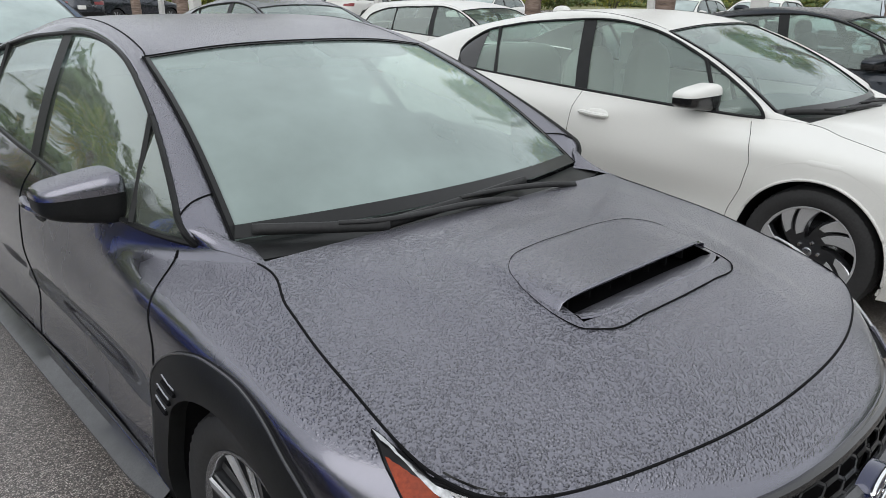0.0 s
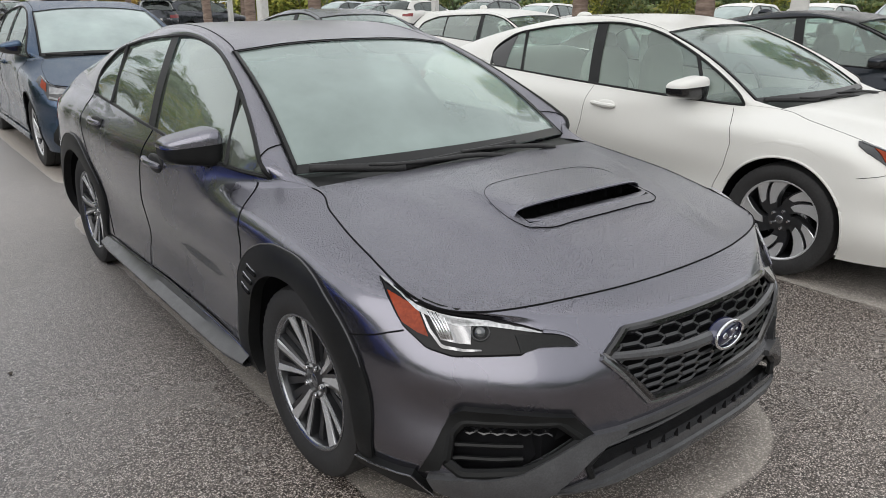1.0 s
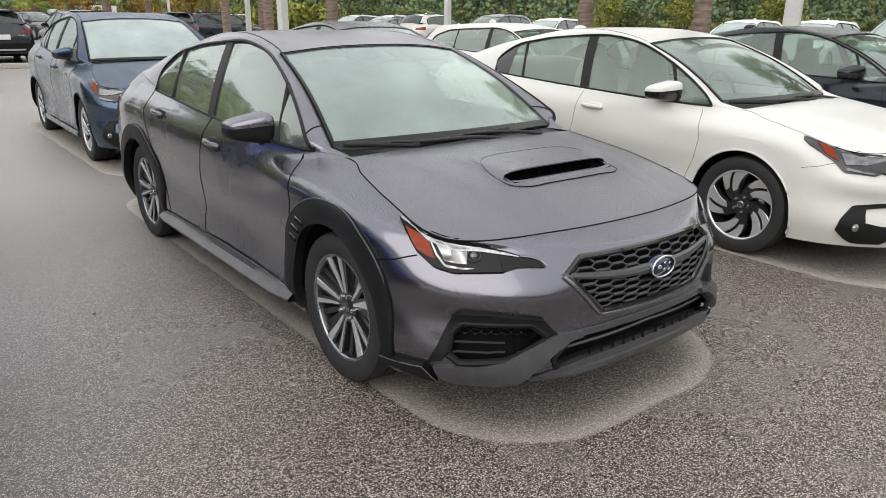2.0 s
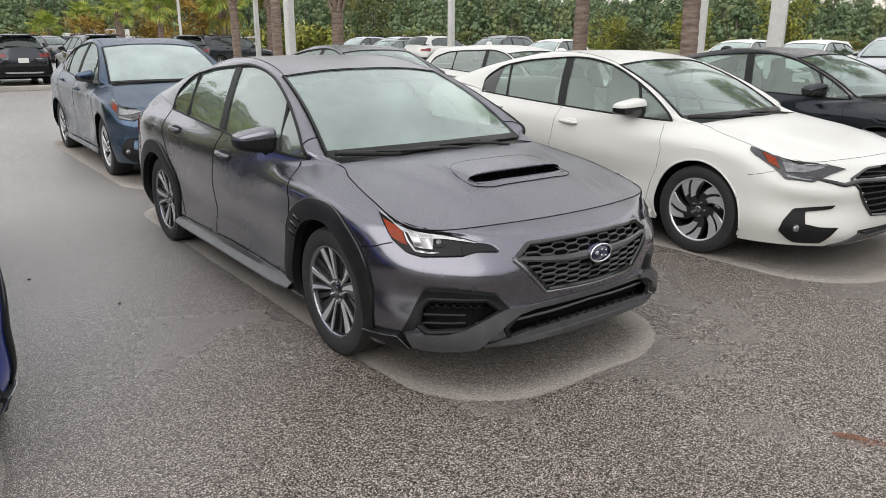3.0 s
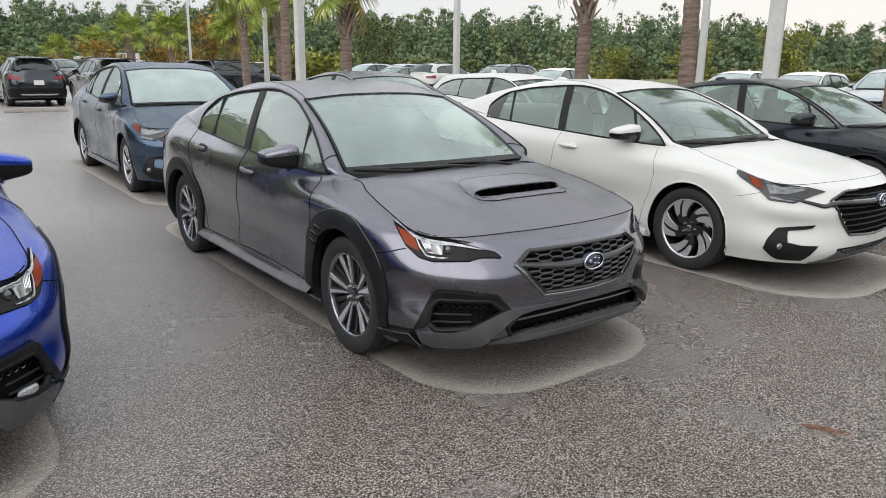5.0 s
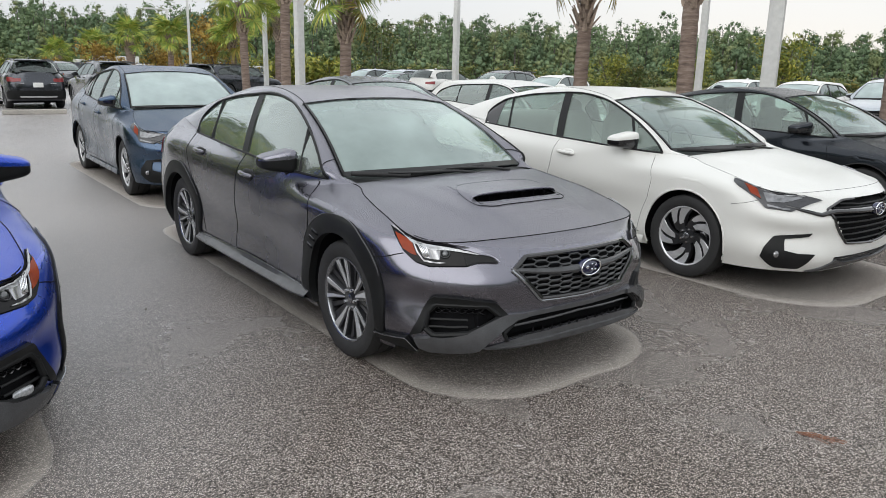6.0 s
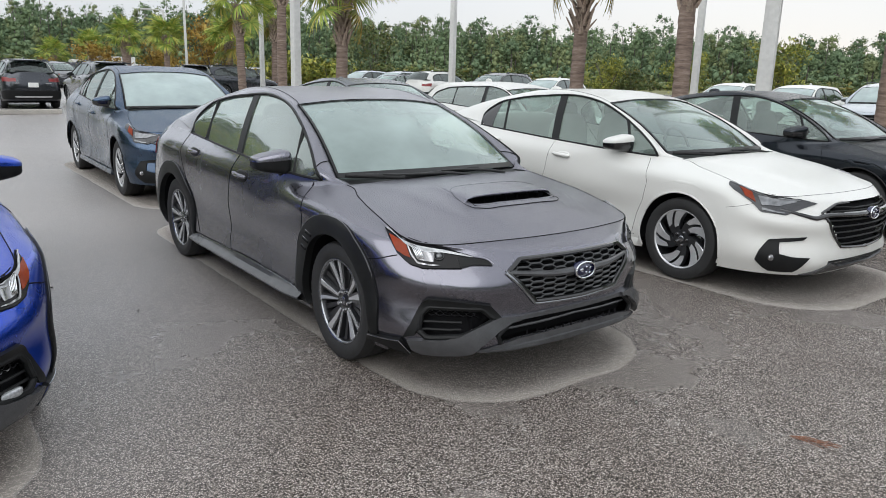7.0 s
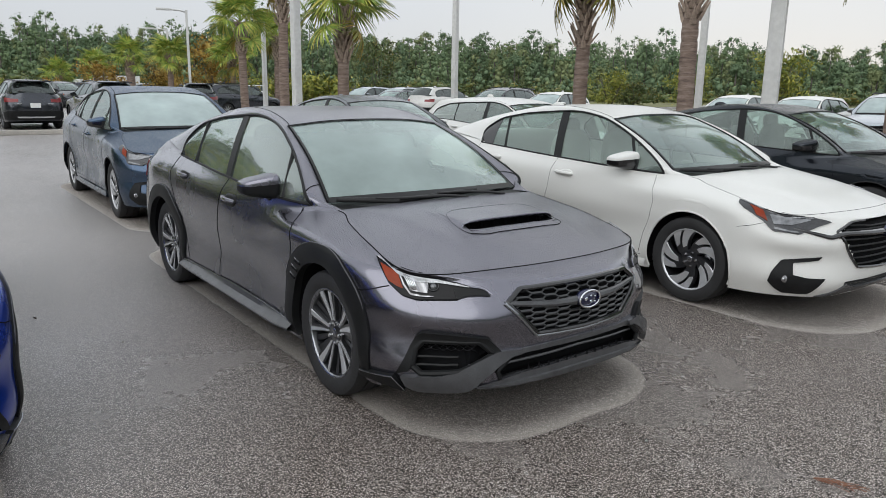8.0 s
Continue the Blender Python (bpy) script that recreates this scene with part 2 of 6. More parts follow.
def hermite(knots, pts, t, mirror=(False, False)):
    """Smooth curve through pts at knots. mirror: an end lies on the car's middle plane."""
    knots, pts, t = np.asarray(knots, float), np.asarray(pts, float), np.asarray(t, float)
    d = np.diff(pts, axis=0) / np.diff(knots).reshape(-1, *([1] * (pts.ndim - 1)))
    m = np.zeros_like(pts)
    h = np.diff(knots)
    for i in range(1, len(pts) - 1):
        m[i] = (d[i - 1] * h[i] + d[i] * h[i - 1]) / (h[i - 1] + h[i])
    m[0], m[-1] = d[0], d[-1]
    for flag, end, seg in ((mirror[0], 0, 0), (mirror[1], -1, -1)):
        if flag:
            m[end] = 0
            m[end][..., 0] = d[seg][..., 0]
    i = np.clip(np.searchsorted(knots, t, "right") - 1, 0, len(knots) - 2)
    s = ((t - knots[i]) / h[i])
    sh = s.reshape(-1, *([1] * (pts.ndim - 1)))
    hh = h[i].reshape(-1, *([1] * (pts.ndim - 1)))
    return ((2 * sh**3 - 3 * sh**2 + 1) * pts[i] + (sh**3 - 2 * sh**2 + sh) * hh * m[i]
            + (-2 * sh**3 + 3 * sh**2) * pts[i + 1] + (sh**3 - sh**2) * hh * m[i + 1])


def curve_through(pts, n, mirror=(False, False)):
    pts = np.asarray(pts, float)
    k = np.r_[0, np.cumsum(np.linalg.norm(np.diff(pts, axis=0), axis=1) + 1e-6)]
    return hermite(k, pts, np.linspace(0, k[-1], n), mirror)


def polyline(pts, n):
    """n points at even steps along straight pieces."""
    pts = np.asarray(pts, float)
    k = np.r_[0, np.cumsum(np.linalg.norm(np.diff(pts, axis=0), axis=1) + 1e-9)]
    t = np.linspace(0, k[-1], n)
    return np.stack([np.interp(t, k, pts[:, i]) for i in range(pts.shape[1])], 1)


def tube(path, r, sides=6, closed=False, squash=1.0):
    """Vertices and faces of a tube along a path; r may vary."""
    path = np.asarray(path, float)
    n = len(path)
    r = np.broadcast_to(np.asarray(r, float), (n,))
    tan = np.gradient(path, axis=0)
    if closed:
        tan = np.roll(path, -1, 0) - np.roll(path, 1, 0)
    tan /= np.linalg.norm(tan, axis=1, keepdims=True) + 1e-12
    ref = np.where(np.abs(tan[:, 2:3]) > 0.9, [[1.0, 0, 0]], [[0, 0, 1.0]])
    a = np.cross(tan, ref)
    a /= np.linalg.norm(a, axis=1, keepdims=True) + 1e-12
    b = np.cross(a, tan)
    ang = np.linspace(0, 2 * math.pi, sides, endpoint=False)
    v = path[:, None] + r[:, None, None] * (a[:, None] * np.cos(ang)[None, :, None] + squash * b[:, None] * np.sin(ang)[None, :, None])
    v = v.reshape(-1, 3)
    f = []
    for i in range(n if closed else n - 1):
        for j in range(sides):
            p, q = i * sides, ((i + 1) % n) * sides
            f.append((p + j, p + (j + 1) % sides, q + (j + 1) % sides, q + j))
    if not closed:
        f.append(tuple(range(sides))[::-1])
        f.append(tuple((n - 1) * sides + j for j in range(sides)))
    return v, f


def join(pieces):
    vs, fs, k = [], [], 0
    for v, f in pieces:
        vs.append(np.asarray(v, float))
        fs += [tuple(i + k for i in q) for q in f]
        k += len(v)
    return np.concatenate(vs), fs


def superball(c, r, p=2.6, nu=24, nv=14, zmin=-1.0, zmax=1.0):
    """A rounded box-like ball; zmin, zmax cut it into caps."""
    th = np.linspace(0, 2 * math.pi, nu, endpoint=False)
    ph = np.linspace(math.asin(zmin), math.asin(zmax), nv)
    sg = lambda x: np.sign(x) * np.abs(x) ** (2 / p)
    v = [(c[0] + r[0] * sg(np.cos(b)) * sg(np.cos(a)), c[1] + r[1] * sg(np.cos(b)) * sg(np.sin(a)), c[2] + r[2] * sg(np.sin(b))) for a in th for b in ph]
    f = grid_faces(nu, nv, True)
    f.append(tuple(i * nv for i in range(nu))[::-1])
    f.append(tuple(i * nv + nv - 1 for i in range(nu)))
    return np.array(v), f


def box(c, s, rot=None):
    v = np.array([(x, y, z) for x in (-1, 1) for y in (-1, 1) for z in (-1, 1)], float) * np.asarray(s, float) / 2
    if rot is not None:
        v = v @ np.array(rot.to_3x3()).T
    return v + np.asarray(c, float), [(0, 1, 3, 2), (4, 6, 7, 5), (0, 4, 5, 1), (2, 3, 7, 6), (0, 2, 6, 4), (1, 5, 7, 3)]


def bevel_box(c, s, bev, rot=None):
    bm = bmesh.new()
    bmesh.ops.create_cube(bm, size=1.0)
    bmesh.ops.scale(bm, vec=s, verts=bm.verts)
    bmesh.ops.bevel(bm, geom=bm.edges[:], offset=bev, segments=2, profile=0.7, affect="EDGES")
    m = Matrix.Translation(c) @ (rot.to_4x4() if rot is not None else Matrix())
    bmesh.ops.transform(bm, matrix=m, verts=bm.verts)
    return bm


def flip(v, f):
    v = np.array(v, float)
    v[:, 0] *= -1
    return v, [tuple(q[::-1]) for q in f]


def lathe(profile, n=40):
    """Turns (radius, across) pairs round the x axis."""
    pr = np.asarray(profile, float)
    a = np.linspace(0, 2 * math.pi, n, endpoint=False)
    v = np.array([(x, r * math.cos(t), r * math.sin(t)) for t in a for r, x in pr])
    return v, grid_faces(n, len(pr), True)


# ---- cars ----
# Level lines of the body's side, from front middle round the corner to the rear middle:
# x across, y back from the front axle, z up.
SEDAN_LEVELS = [
    [(0, -.845, .19), (.30, -.835, .19), (.55, -.785, .19), (.75, -.605, .19), (.85, -.40, .19), (.86, 0, .19), (.86, .42, .19), (.86, .75, .20),
     (.86, 1.5, .20), (.86, 2.2, .20), (.86, 2.675, .2), (.84, 3.15, .22), (.70, 3.52, .25), (.40, 3.64, .26), (0, 3.66, .26)],
    [(0, -.915, .28), (.30, -.90, .28), (.57, -.84, .28), (.79, -.64, .30), (.895, -.42, .32), (.905, 0, .33), (.89, .42, .30), (.885, .75, .29),
     (.885, 1.5, .29), (.89, 2.2, .29), (.91, 2.675, .33), (.89, 3.15, .34), (.74, 3.56, .36), (.42, 3.70, .38), (0, 3.73, .38)],
    [(0, -.93, .45), (.30, -.905, .45), (.56, -.815, .455), (.775, -.62, .47), (.895, -.42, .49), (.915, 0, .52), (.890, .42, .50), (.866, .75, .47),
     (.864, 1.5, .47), (.88, 2.2, .50), (.92, 2.675, .54), (.90, 3.15, .52), (.76, 3.58, .55), (.42, 3.73, .55), (0, 3.76, .55)],
    [(0, -.940, .61), (.30, -.91, .61), (.565, -.825, .585), (.80, -.625, .60), (.902, -.40, .645), (.918, 0, .70), (.908, .42, .69), (.900, .75, .67),
     (.904, 1.5, .69), (.912, 2.2, .73), (.915, 2.675, .75), (.885, 3.15, .76), (.75, 3.56, .77), (.42, 3.72, .77), (0, 3.75, .77)],
    [(0, -.895, .715), (.29, -.865, .715), (.53, -.76, .715), (.745, -.575, .735), (.880, -.36, .772), (.896, 0, .822), (.888, .42, .846), (.876, .75, .845),
     (.892, 1.5, .865), (.895, 2.2, .90), (.892, 2.675, .925), (.872, 3.15, .925), (.72, 3.52, .92), (.40, 3.66, .93), (0, 3.69, .93)],
    [(0, -.79, .778), (.36, -.755, .775), (.68, -.645, .765), (.79, -.50, .785), (.785, -.25, .85), (.745, 0, .902), (.705, .19, .940), (.818, .52, .957),
     (.825, 1.5, .995), (.80, 2.2, 1.03), (.792, 2.675, 1.055), (.785, 3.15, 1.035), (.65, 3.48, 1.04), (.36, 3.62, 1.075), (0, 3.66, 1.08)],
]
# Upper edge of the side windows and the roof's edge, from the windscreen's foot back.
WINDOW_TOP = dict(
    sedan=[(.826, .30, .945), (.757, .50, 1.078), (.699, .695, 1.183), (.655, .875, 1.264), (.614, 1.085, 1.340), (.590, 1.38, 1.392),
           (.600, 1.80, 1.380), (.628, 2.15, 1.340), (.672, 2.41, 1.270), (.738, 2.535, 1.15), (.785, 2.50, 1.065)],
    wagon=[(.826, .30, .945), (.757, .50, 1.078), (.699, .695, 1.183), (.655, .875, 1.264), (.614, 1.085, 1.340), (.590, 1.38, 1.392),
           (.592, 1.90, 1.385), (.60, 2.35, 1.37), (.62, 2.80, 1.32), (.68, 3.08, 1.20), (.76, 3.10, 1.07)])
ROOF_EDGE = dict(
    sedan=[(.700, .32, .952), (.655, .55, 1.09), (.607, .81, 1.225), (.568, 1.06, 1.343), (.540, 1.40, 1.420), (.535, 1.85, 1.435),
           (.548, 2.28, 1.372), (.600, 2.78, 1.255), (.69, 3.14, 1.125)],
    wagon=[(.700, .32, .952), (.655, .55, 1.09), (.607, .81, 1.225), (.568, 1.06, 1.343), (.540, 1.40, 1.420), (.535, 1.95, 1.44),
           (.535, 2.6, 1.425), (.54, 3.15, 1.385), (.62, 3.50, 1.12)])
ROOF_MID = dict(sedan=[(1.0, 1.376), (1.5, 1.442), (1.9, 1.446), (2.36, 1.388)], wagon=[(1.0, 1.380), (1.6, 1.468), (2.4, 1.475), (3.25, 1.43)])
REAR_END = dict(sedan=(3.17, 1.125), wagon=(3.60, 1.09))


class Body:
    """The smooth skin of one car and what can be asked of it."""

    def __init__(self, shape, warp, fine):
        self.shape, self.warp = shape, np.array(warp)
        lev = np.array(SEDAN_LEVELS) * self.warp
        self.lev = lev
        ku = np.r_[0, np.cumsum(np.linalg.norm(np.diff(lev, axis=1), axis=2).mean(0))]
        kv = np.r_[0, np.cumsum(np.linalg.norm(np.diff(lev, axis=0), axis=2).mean(1))]
        self.ku, self.kv = ku, kv
        step = 0.022 / fine
        us = np.unique(np.concatenate([np.linspace(a, b, max(2, int((b - a) / step)) + 1) for a, b in zip(ku[:-1], ku[1:])]))
        vs = np.unique(np.concatenate([np.linspace(a, b, max(2, int((b - a) / step)) + 1) for a, b in zip(kv[:-1], kv[1:])]))
        along = np.stack([hermite(ku, l, us, (True, True)) for l in lev])
        g = hermite(kv, along, vs)
        self.us, self.vs, self.g = us, vs, g.transpose(1, 0, 2)
        du = np.gradient(self.g, axis=0)
        dv = np.gradient(self.g, axis=1)
        n = np.cross(du, dv)
        n /= np.linalg.norm(n, axis=2, keepdims=True) + 1e-12
        n[0, :, 0] = n[-1, :, 0] = 0
        self.n = n / (np.linalg.norm(n, axis=2, keepdims=True) + 1e-12)
        self.flat_p, self.flat_n = self.g.reshape(-1, 3), self.n.reshape(-1, 3)

    def edge(self, a, b, n):
        """Upper edge between stations a and b."""
        i = np.arange(len(self.ku))
        return hermite(self.ku, self.lev[-1], np.interp(np.linspace(a, b, n), i, self.ku), (True, True))

    def belt(self, y):
        e = self.edge(6.4, 11.5, 120)
        return np.stack([np.interp(y, e[:, 1], e[:, k]) for k in range(3)], 1)

    def snap(self, q, off=0.0):
        """The skin's points nearest to q, off metres outside it."""
        q = np.atleast_2d(np.asarray(q, float))
        out = np.empty_like(q)
        for i, p in enumerate(q):
            d = self.flat_p - p
            k = np.argmin((d * d).sum(1))
            nn = self.flat_n[k]
            out[i] = p - nn * np.dot(p - self.flat_p[k], nn) + nn * off
        return out

    def front(self, x, z, off=0.0):
        """The nose's points at these x and z."""
        m = self.flat_p[:, 1] < -.25
        P, N = self.flat_p[m], self.flat_n[m]
        out = []
        for a, b in zip(np.atleast_1d(x), np.atleast_1d(z)):
            s = -1 if a < 0 else 1
            k = np.argmin((P[:, 0] - abs(a)) ** 2 + (P[:, 2] - b) ** 2)
            n = N[k]
            y = P[k, 1] - (n[0] * (abs(a) - P[k, 0]) + n[2] * (b - P[k, 2])) / min(n[1], -.2)
            out.append(((abs(a) + n[0] * off) * s, y + n[1] * off, b + n[2] * off))
        return np.array(out)

    def patch(self, top, bottom, n, m, off=0.003, rim=0.02):
        """A sheet that lies on the skin between two lines, with its edges turned in."""
        a, b = polyline(top, n), polyline(bottom, n)
        rows = [a + (b - a) * s for s in np.linspace(0, 1, m)]
        p = np.stack([self.snap(r, off) for r in rows], 1)
        deep = np.stack([self.snap(r, off - rim) for r in (rows[0], rows[-1])], 1)
        p = np.concatenate([deep[:, :1], p, deep[:, 1:]], 1)
        lo = p[:1].copy()
        hi = p[-1:].copy()
        lo[0] = self.snap(lo[0], off - rim)
        hi[0] = self.snap(hi[0], off - rim)
        p = np.concatenate([lo, p, hi], 0)
        return p.reshape(-1, 3)[:, :], [q[::-1] for q in grid_faces(n + 2, m + 2)]


def inside(poly, x, y):
    poly = np.asarray(poly, float)
    c = np.zeros(x.shape, bool)
    for (x0, y0), (x1, y1) in zip(poly, np.roll(poly, -1, 0)):
        c ^= ((y0 > y) != (y1 > y)) & (x < (x1 - x0) * (y - y0) / (y1 - y0 + 1e-12) + x0)
    return c


def make_wheel(name, style, radius, width, rimr, turns=108):
    """A wheel about the x axis; its outer face looks to +x. An Empty that parents tyre, rim and nuts."""
    w = new(name)
    hw = width / 2
    ty = [(rimr, -hw * .86), (rimr + .02, -hw * .98), (radius * .90, -hw * 1.02), (radius * .975, -hw * .93), (radius, -hw * .74), (radius, -hw * .36), (radius - .008, -hw * .34), (radius - .008, -hw * .28),
          (radius, -hw * .26), (radius, 0), (radius, hw * .26), (radius - .008, hw * .28), (radius - .008, hw * .34), (radius, hw * .36), (radius, hw * .74),
          (radius * .975, hw * .93), (radius * .90, hw * 1.02), (rimr + .02, hw * .98), (rimr, hw * .86)]
    v, f = lathe(ty, turns)
    ang = np.arange(len(v)) // len(ty)
    cut = (ang % 2 == 0) & (np.abs(v[:, 0]) > hw * .60) & (np.hypot(v[:, 1], v[:, 2]) > radius * .96)
    v[cut, 1:] *= 1 - .005 / radius
    mesh_object("tyre", v, [q[::-1] for q in f], RUBBER, w, "black ribbed tyre", sharp=40)
    rim = [(rimr * .55, -hw * .7), (rimr * .92, -hw * .8), (rimr * .99, -hw * .9), (rimr * .95, -hw * .5), (rimr * .93, hw * .5), (rimr * .95, hw * .78), (rimr * 1.0, hw * .90), (rimr * 1.015, hw * .86)]
    v, f = lathe(rim, 64)
    mesh_object("rim", v, [q[::-1] for q in f], RIM_DARK, w, "dark alloy rim", sharp=40)
    v, f = lathe([(rimr * .955, hw * .80), (rimr * .985, hw * .915), (rimr * 1.012, hw * .90)], 64)
    mesh_object("rim_lip", v, [q[::-1] for q in f], MACHINED if style != "twin" else DARK_CHROME, w, "thin rim lip")
    v, f = lathe([(.02, -hw * .1), (rimr * .62, -hw * .1), (rimr * .62, -hw * .3)], 40)
    mesh_object("brake_disc", v, f + [tuple(i * 3 for i in range(40))], DARK_CHROME, w, "grey brake disc")

    def spoke(th0, th1, r0, r1, w0, w1, x0, x1, depth, tilt=0.0):
        """A blade from (r0, th0) to (r1, th1), w wide."""
        n = 7
        rr = np.linspace(r0, r1, n)
        th = np.interp(rr, [r0, r1], [th0, th1])
        ww = np.interp(rr, [r0, r1], [w0, w1]) / 2
        xx = np.interp(rr, [r0, r0 + (r1 - r0) * .5, r1], [x0, (x0 * .4 + x1 * .6) - .004, x1])
        vs = []
        for r, t, h, x in zip(rr, th, ww, xx):
            c = np.array((0, math.cos(t), math.sin(t)))
            s = np.array((0, -math.sin(t), math.cos(t)))
            for dx, k in ((-depth, -1.15), (0, -1), (0, 1), (-depth, 1.15)):
                vs.append(np.array((x + dx + tilt * k * h, 0, 0)) + r * c + k * h * s)
        return np.array(vs), [tuple(i * 4 + a for a in q) for i in range(n - 1) for q in ((0, 1, 5, 4), (1, 2, 6, 5), (2, 3, 7, 6), (3, 0, 4, 7))] + [(0, 3, 2, 1), tuple(n * 4 - 4 + i for i in (0, 1, 2, 3))]

    R = rimr * .97
    for i in range(5):
        a = 2 * math.pi * i / 5 + 0.35
        if style == "twin":
            for s, fat in ((-1, 1.0), (1, .62)):
                c0, c1 = a + s * .16, a + s * .21
                v, f = spoke(c0, c1, .05, R, .034 * fat, .070 * fat, hw * .60, hw * .80, .035)
                mesh_object("spoke", v, f, RIM_DARK, w, "", sharp=30)
                v, f = spoke(c0 + .02, c1 + .02, .062, R * .985, .010 * fat, .033 * fat, hw * .60 + .006, hw * .80 + .006, .007, .22 * s)
                mesh_object("spoke_face", v, f, MACHINED, w, "machined silver spoke face", sharp=30)
            for s in (-1, 1):
                v, f = spoke(a + .628 + s * .10, a + .628 + s * .14, .05, R, .016, .030, hw * .46, hw * .66, .03)
                mesh_object("spoke", v, f, RIM_DARK, w, "", sharp=30)
        else:
            for s, w0, w1, rf in ((-1, .030, .092, .100), (1, .026, .078, .135)):
                c1 = a + s * .235
                c0 = c1 + .66
                v, f = spoke(c0, c1, .05, R, w0 * 1.2, w1 * 1.04, hw * .58, hw * .78, .035)
                mesh_object("spoke", v, f, RIM_DARK, w, "", sharp=30)
                cf = c0 + (c1 - c0) * (rf - .05) / (R - .05)
                v, f = spoke(cf, c1, rf, R * .985, w0 * 1.1, w1 * .94, hw * (.58 + .20 * (rf - .05) / (R - .05)) + .0035, hw * .78 + .0035, .005, .06 * s)
                mesh_object("spoke_face", v, f, MACHINED, w, "machined silver blade face", sharp=30)
    v, f = lathe([(.002, hw * .66), (.026, hw * .66), (.032, hw * .63), (.070, hw * .60), (.074, hw * .40)], 32)
    mesh_object("hub", v, [q[::-1] for q in f], RIM_DARK, w, "dark hub", sharp=40)
    v, f = lathe([(.001, hw * .66 + .004), (.018, hw * .66 + .004), (.024, hw * .66)], 24)
    mesh_object("hub_cap", v, [q[::-1] for q in f], DARK_CHROME, w, "small centre cap")
    for i in range(5):
        a = 2 * math.pi * i / 5 + 0.98
        v, f = lathe([(.001, .012), (.008, .012), (.0105, .006), (.0105, -.02)], 8)
        v = v + np.array((hw * .63, .052 * math.cos(a), .052 * math.sin(a)))
        mesh_object("wheel_nut", v, [q[::-1] for q in f], CHROME, w, "chrome wheel nut", sharp=30)
    return w


def plain_wheel(name, radius, width, rimr):
    """A wheel of a far car: tyre and one-piece bladed rim."""
    w = new(name)
    hw = width / 2
    v, f = lathe([(rimr, -hw * .86), (radius * .93, -hw), (radius, -hw * .7), (radius, hw * .7), (radius * .93, hw), (rimr, hw * .86)], 36)
    mesh_object("tyre", v, [q[::-1] for q in f], RUBBER, w, "black tyre")
    v, f = lathe([(.01, hw * .3), (rimr * .9, hw * .3), (rimr, hw * .86)], 36)
    mesh_object("rim", v, [q[::-1] for q in f], RIM_DARK, w, "dark alloy rim")
    bl = []
    for i in range(10):
        a = 2 * math.pi * i / 10
        b, bf = box((hw * .55, 0, rimr * .56), (.02, .035, rimr * .80))
        bl.append((b @ np.array(Matrix.Rotation(a, 3, "X")).T, bf))
    mesh_object("spokes", *join(bl), MACHINED, w, "machined silver spokes", smooth=False)
    return w


def place_wheels(car, style, radius, width, rimr, face, wheelbase, fine, axle):
    """Four wheels as parts: tyre, rim and blades come as sub-parts."""
    proto = make_wheel("wheel", style, radius, width, rimr, 108 if fine > .75 else 64) if fine > .45 else plain_wheel("wheel", radius, width, rimr)
    proto.parent = car
    hw = width / 2
    first = True
    for y in (axle, wheelbase):
        for s in (1, -1):
            m = Matrix.Translation((s * (face - hw), y, radius)) @ Matrix.Rotation(0 if s > 0 else math.pi, 4, "Z") @ Matrix.Rotation(0.2 + y, 4, "X")
            if first:
                proto.matrix_basis = m
                first = False
            else:
                copy_thing(proto, m)


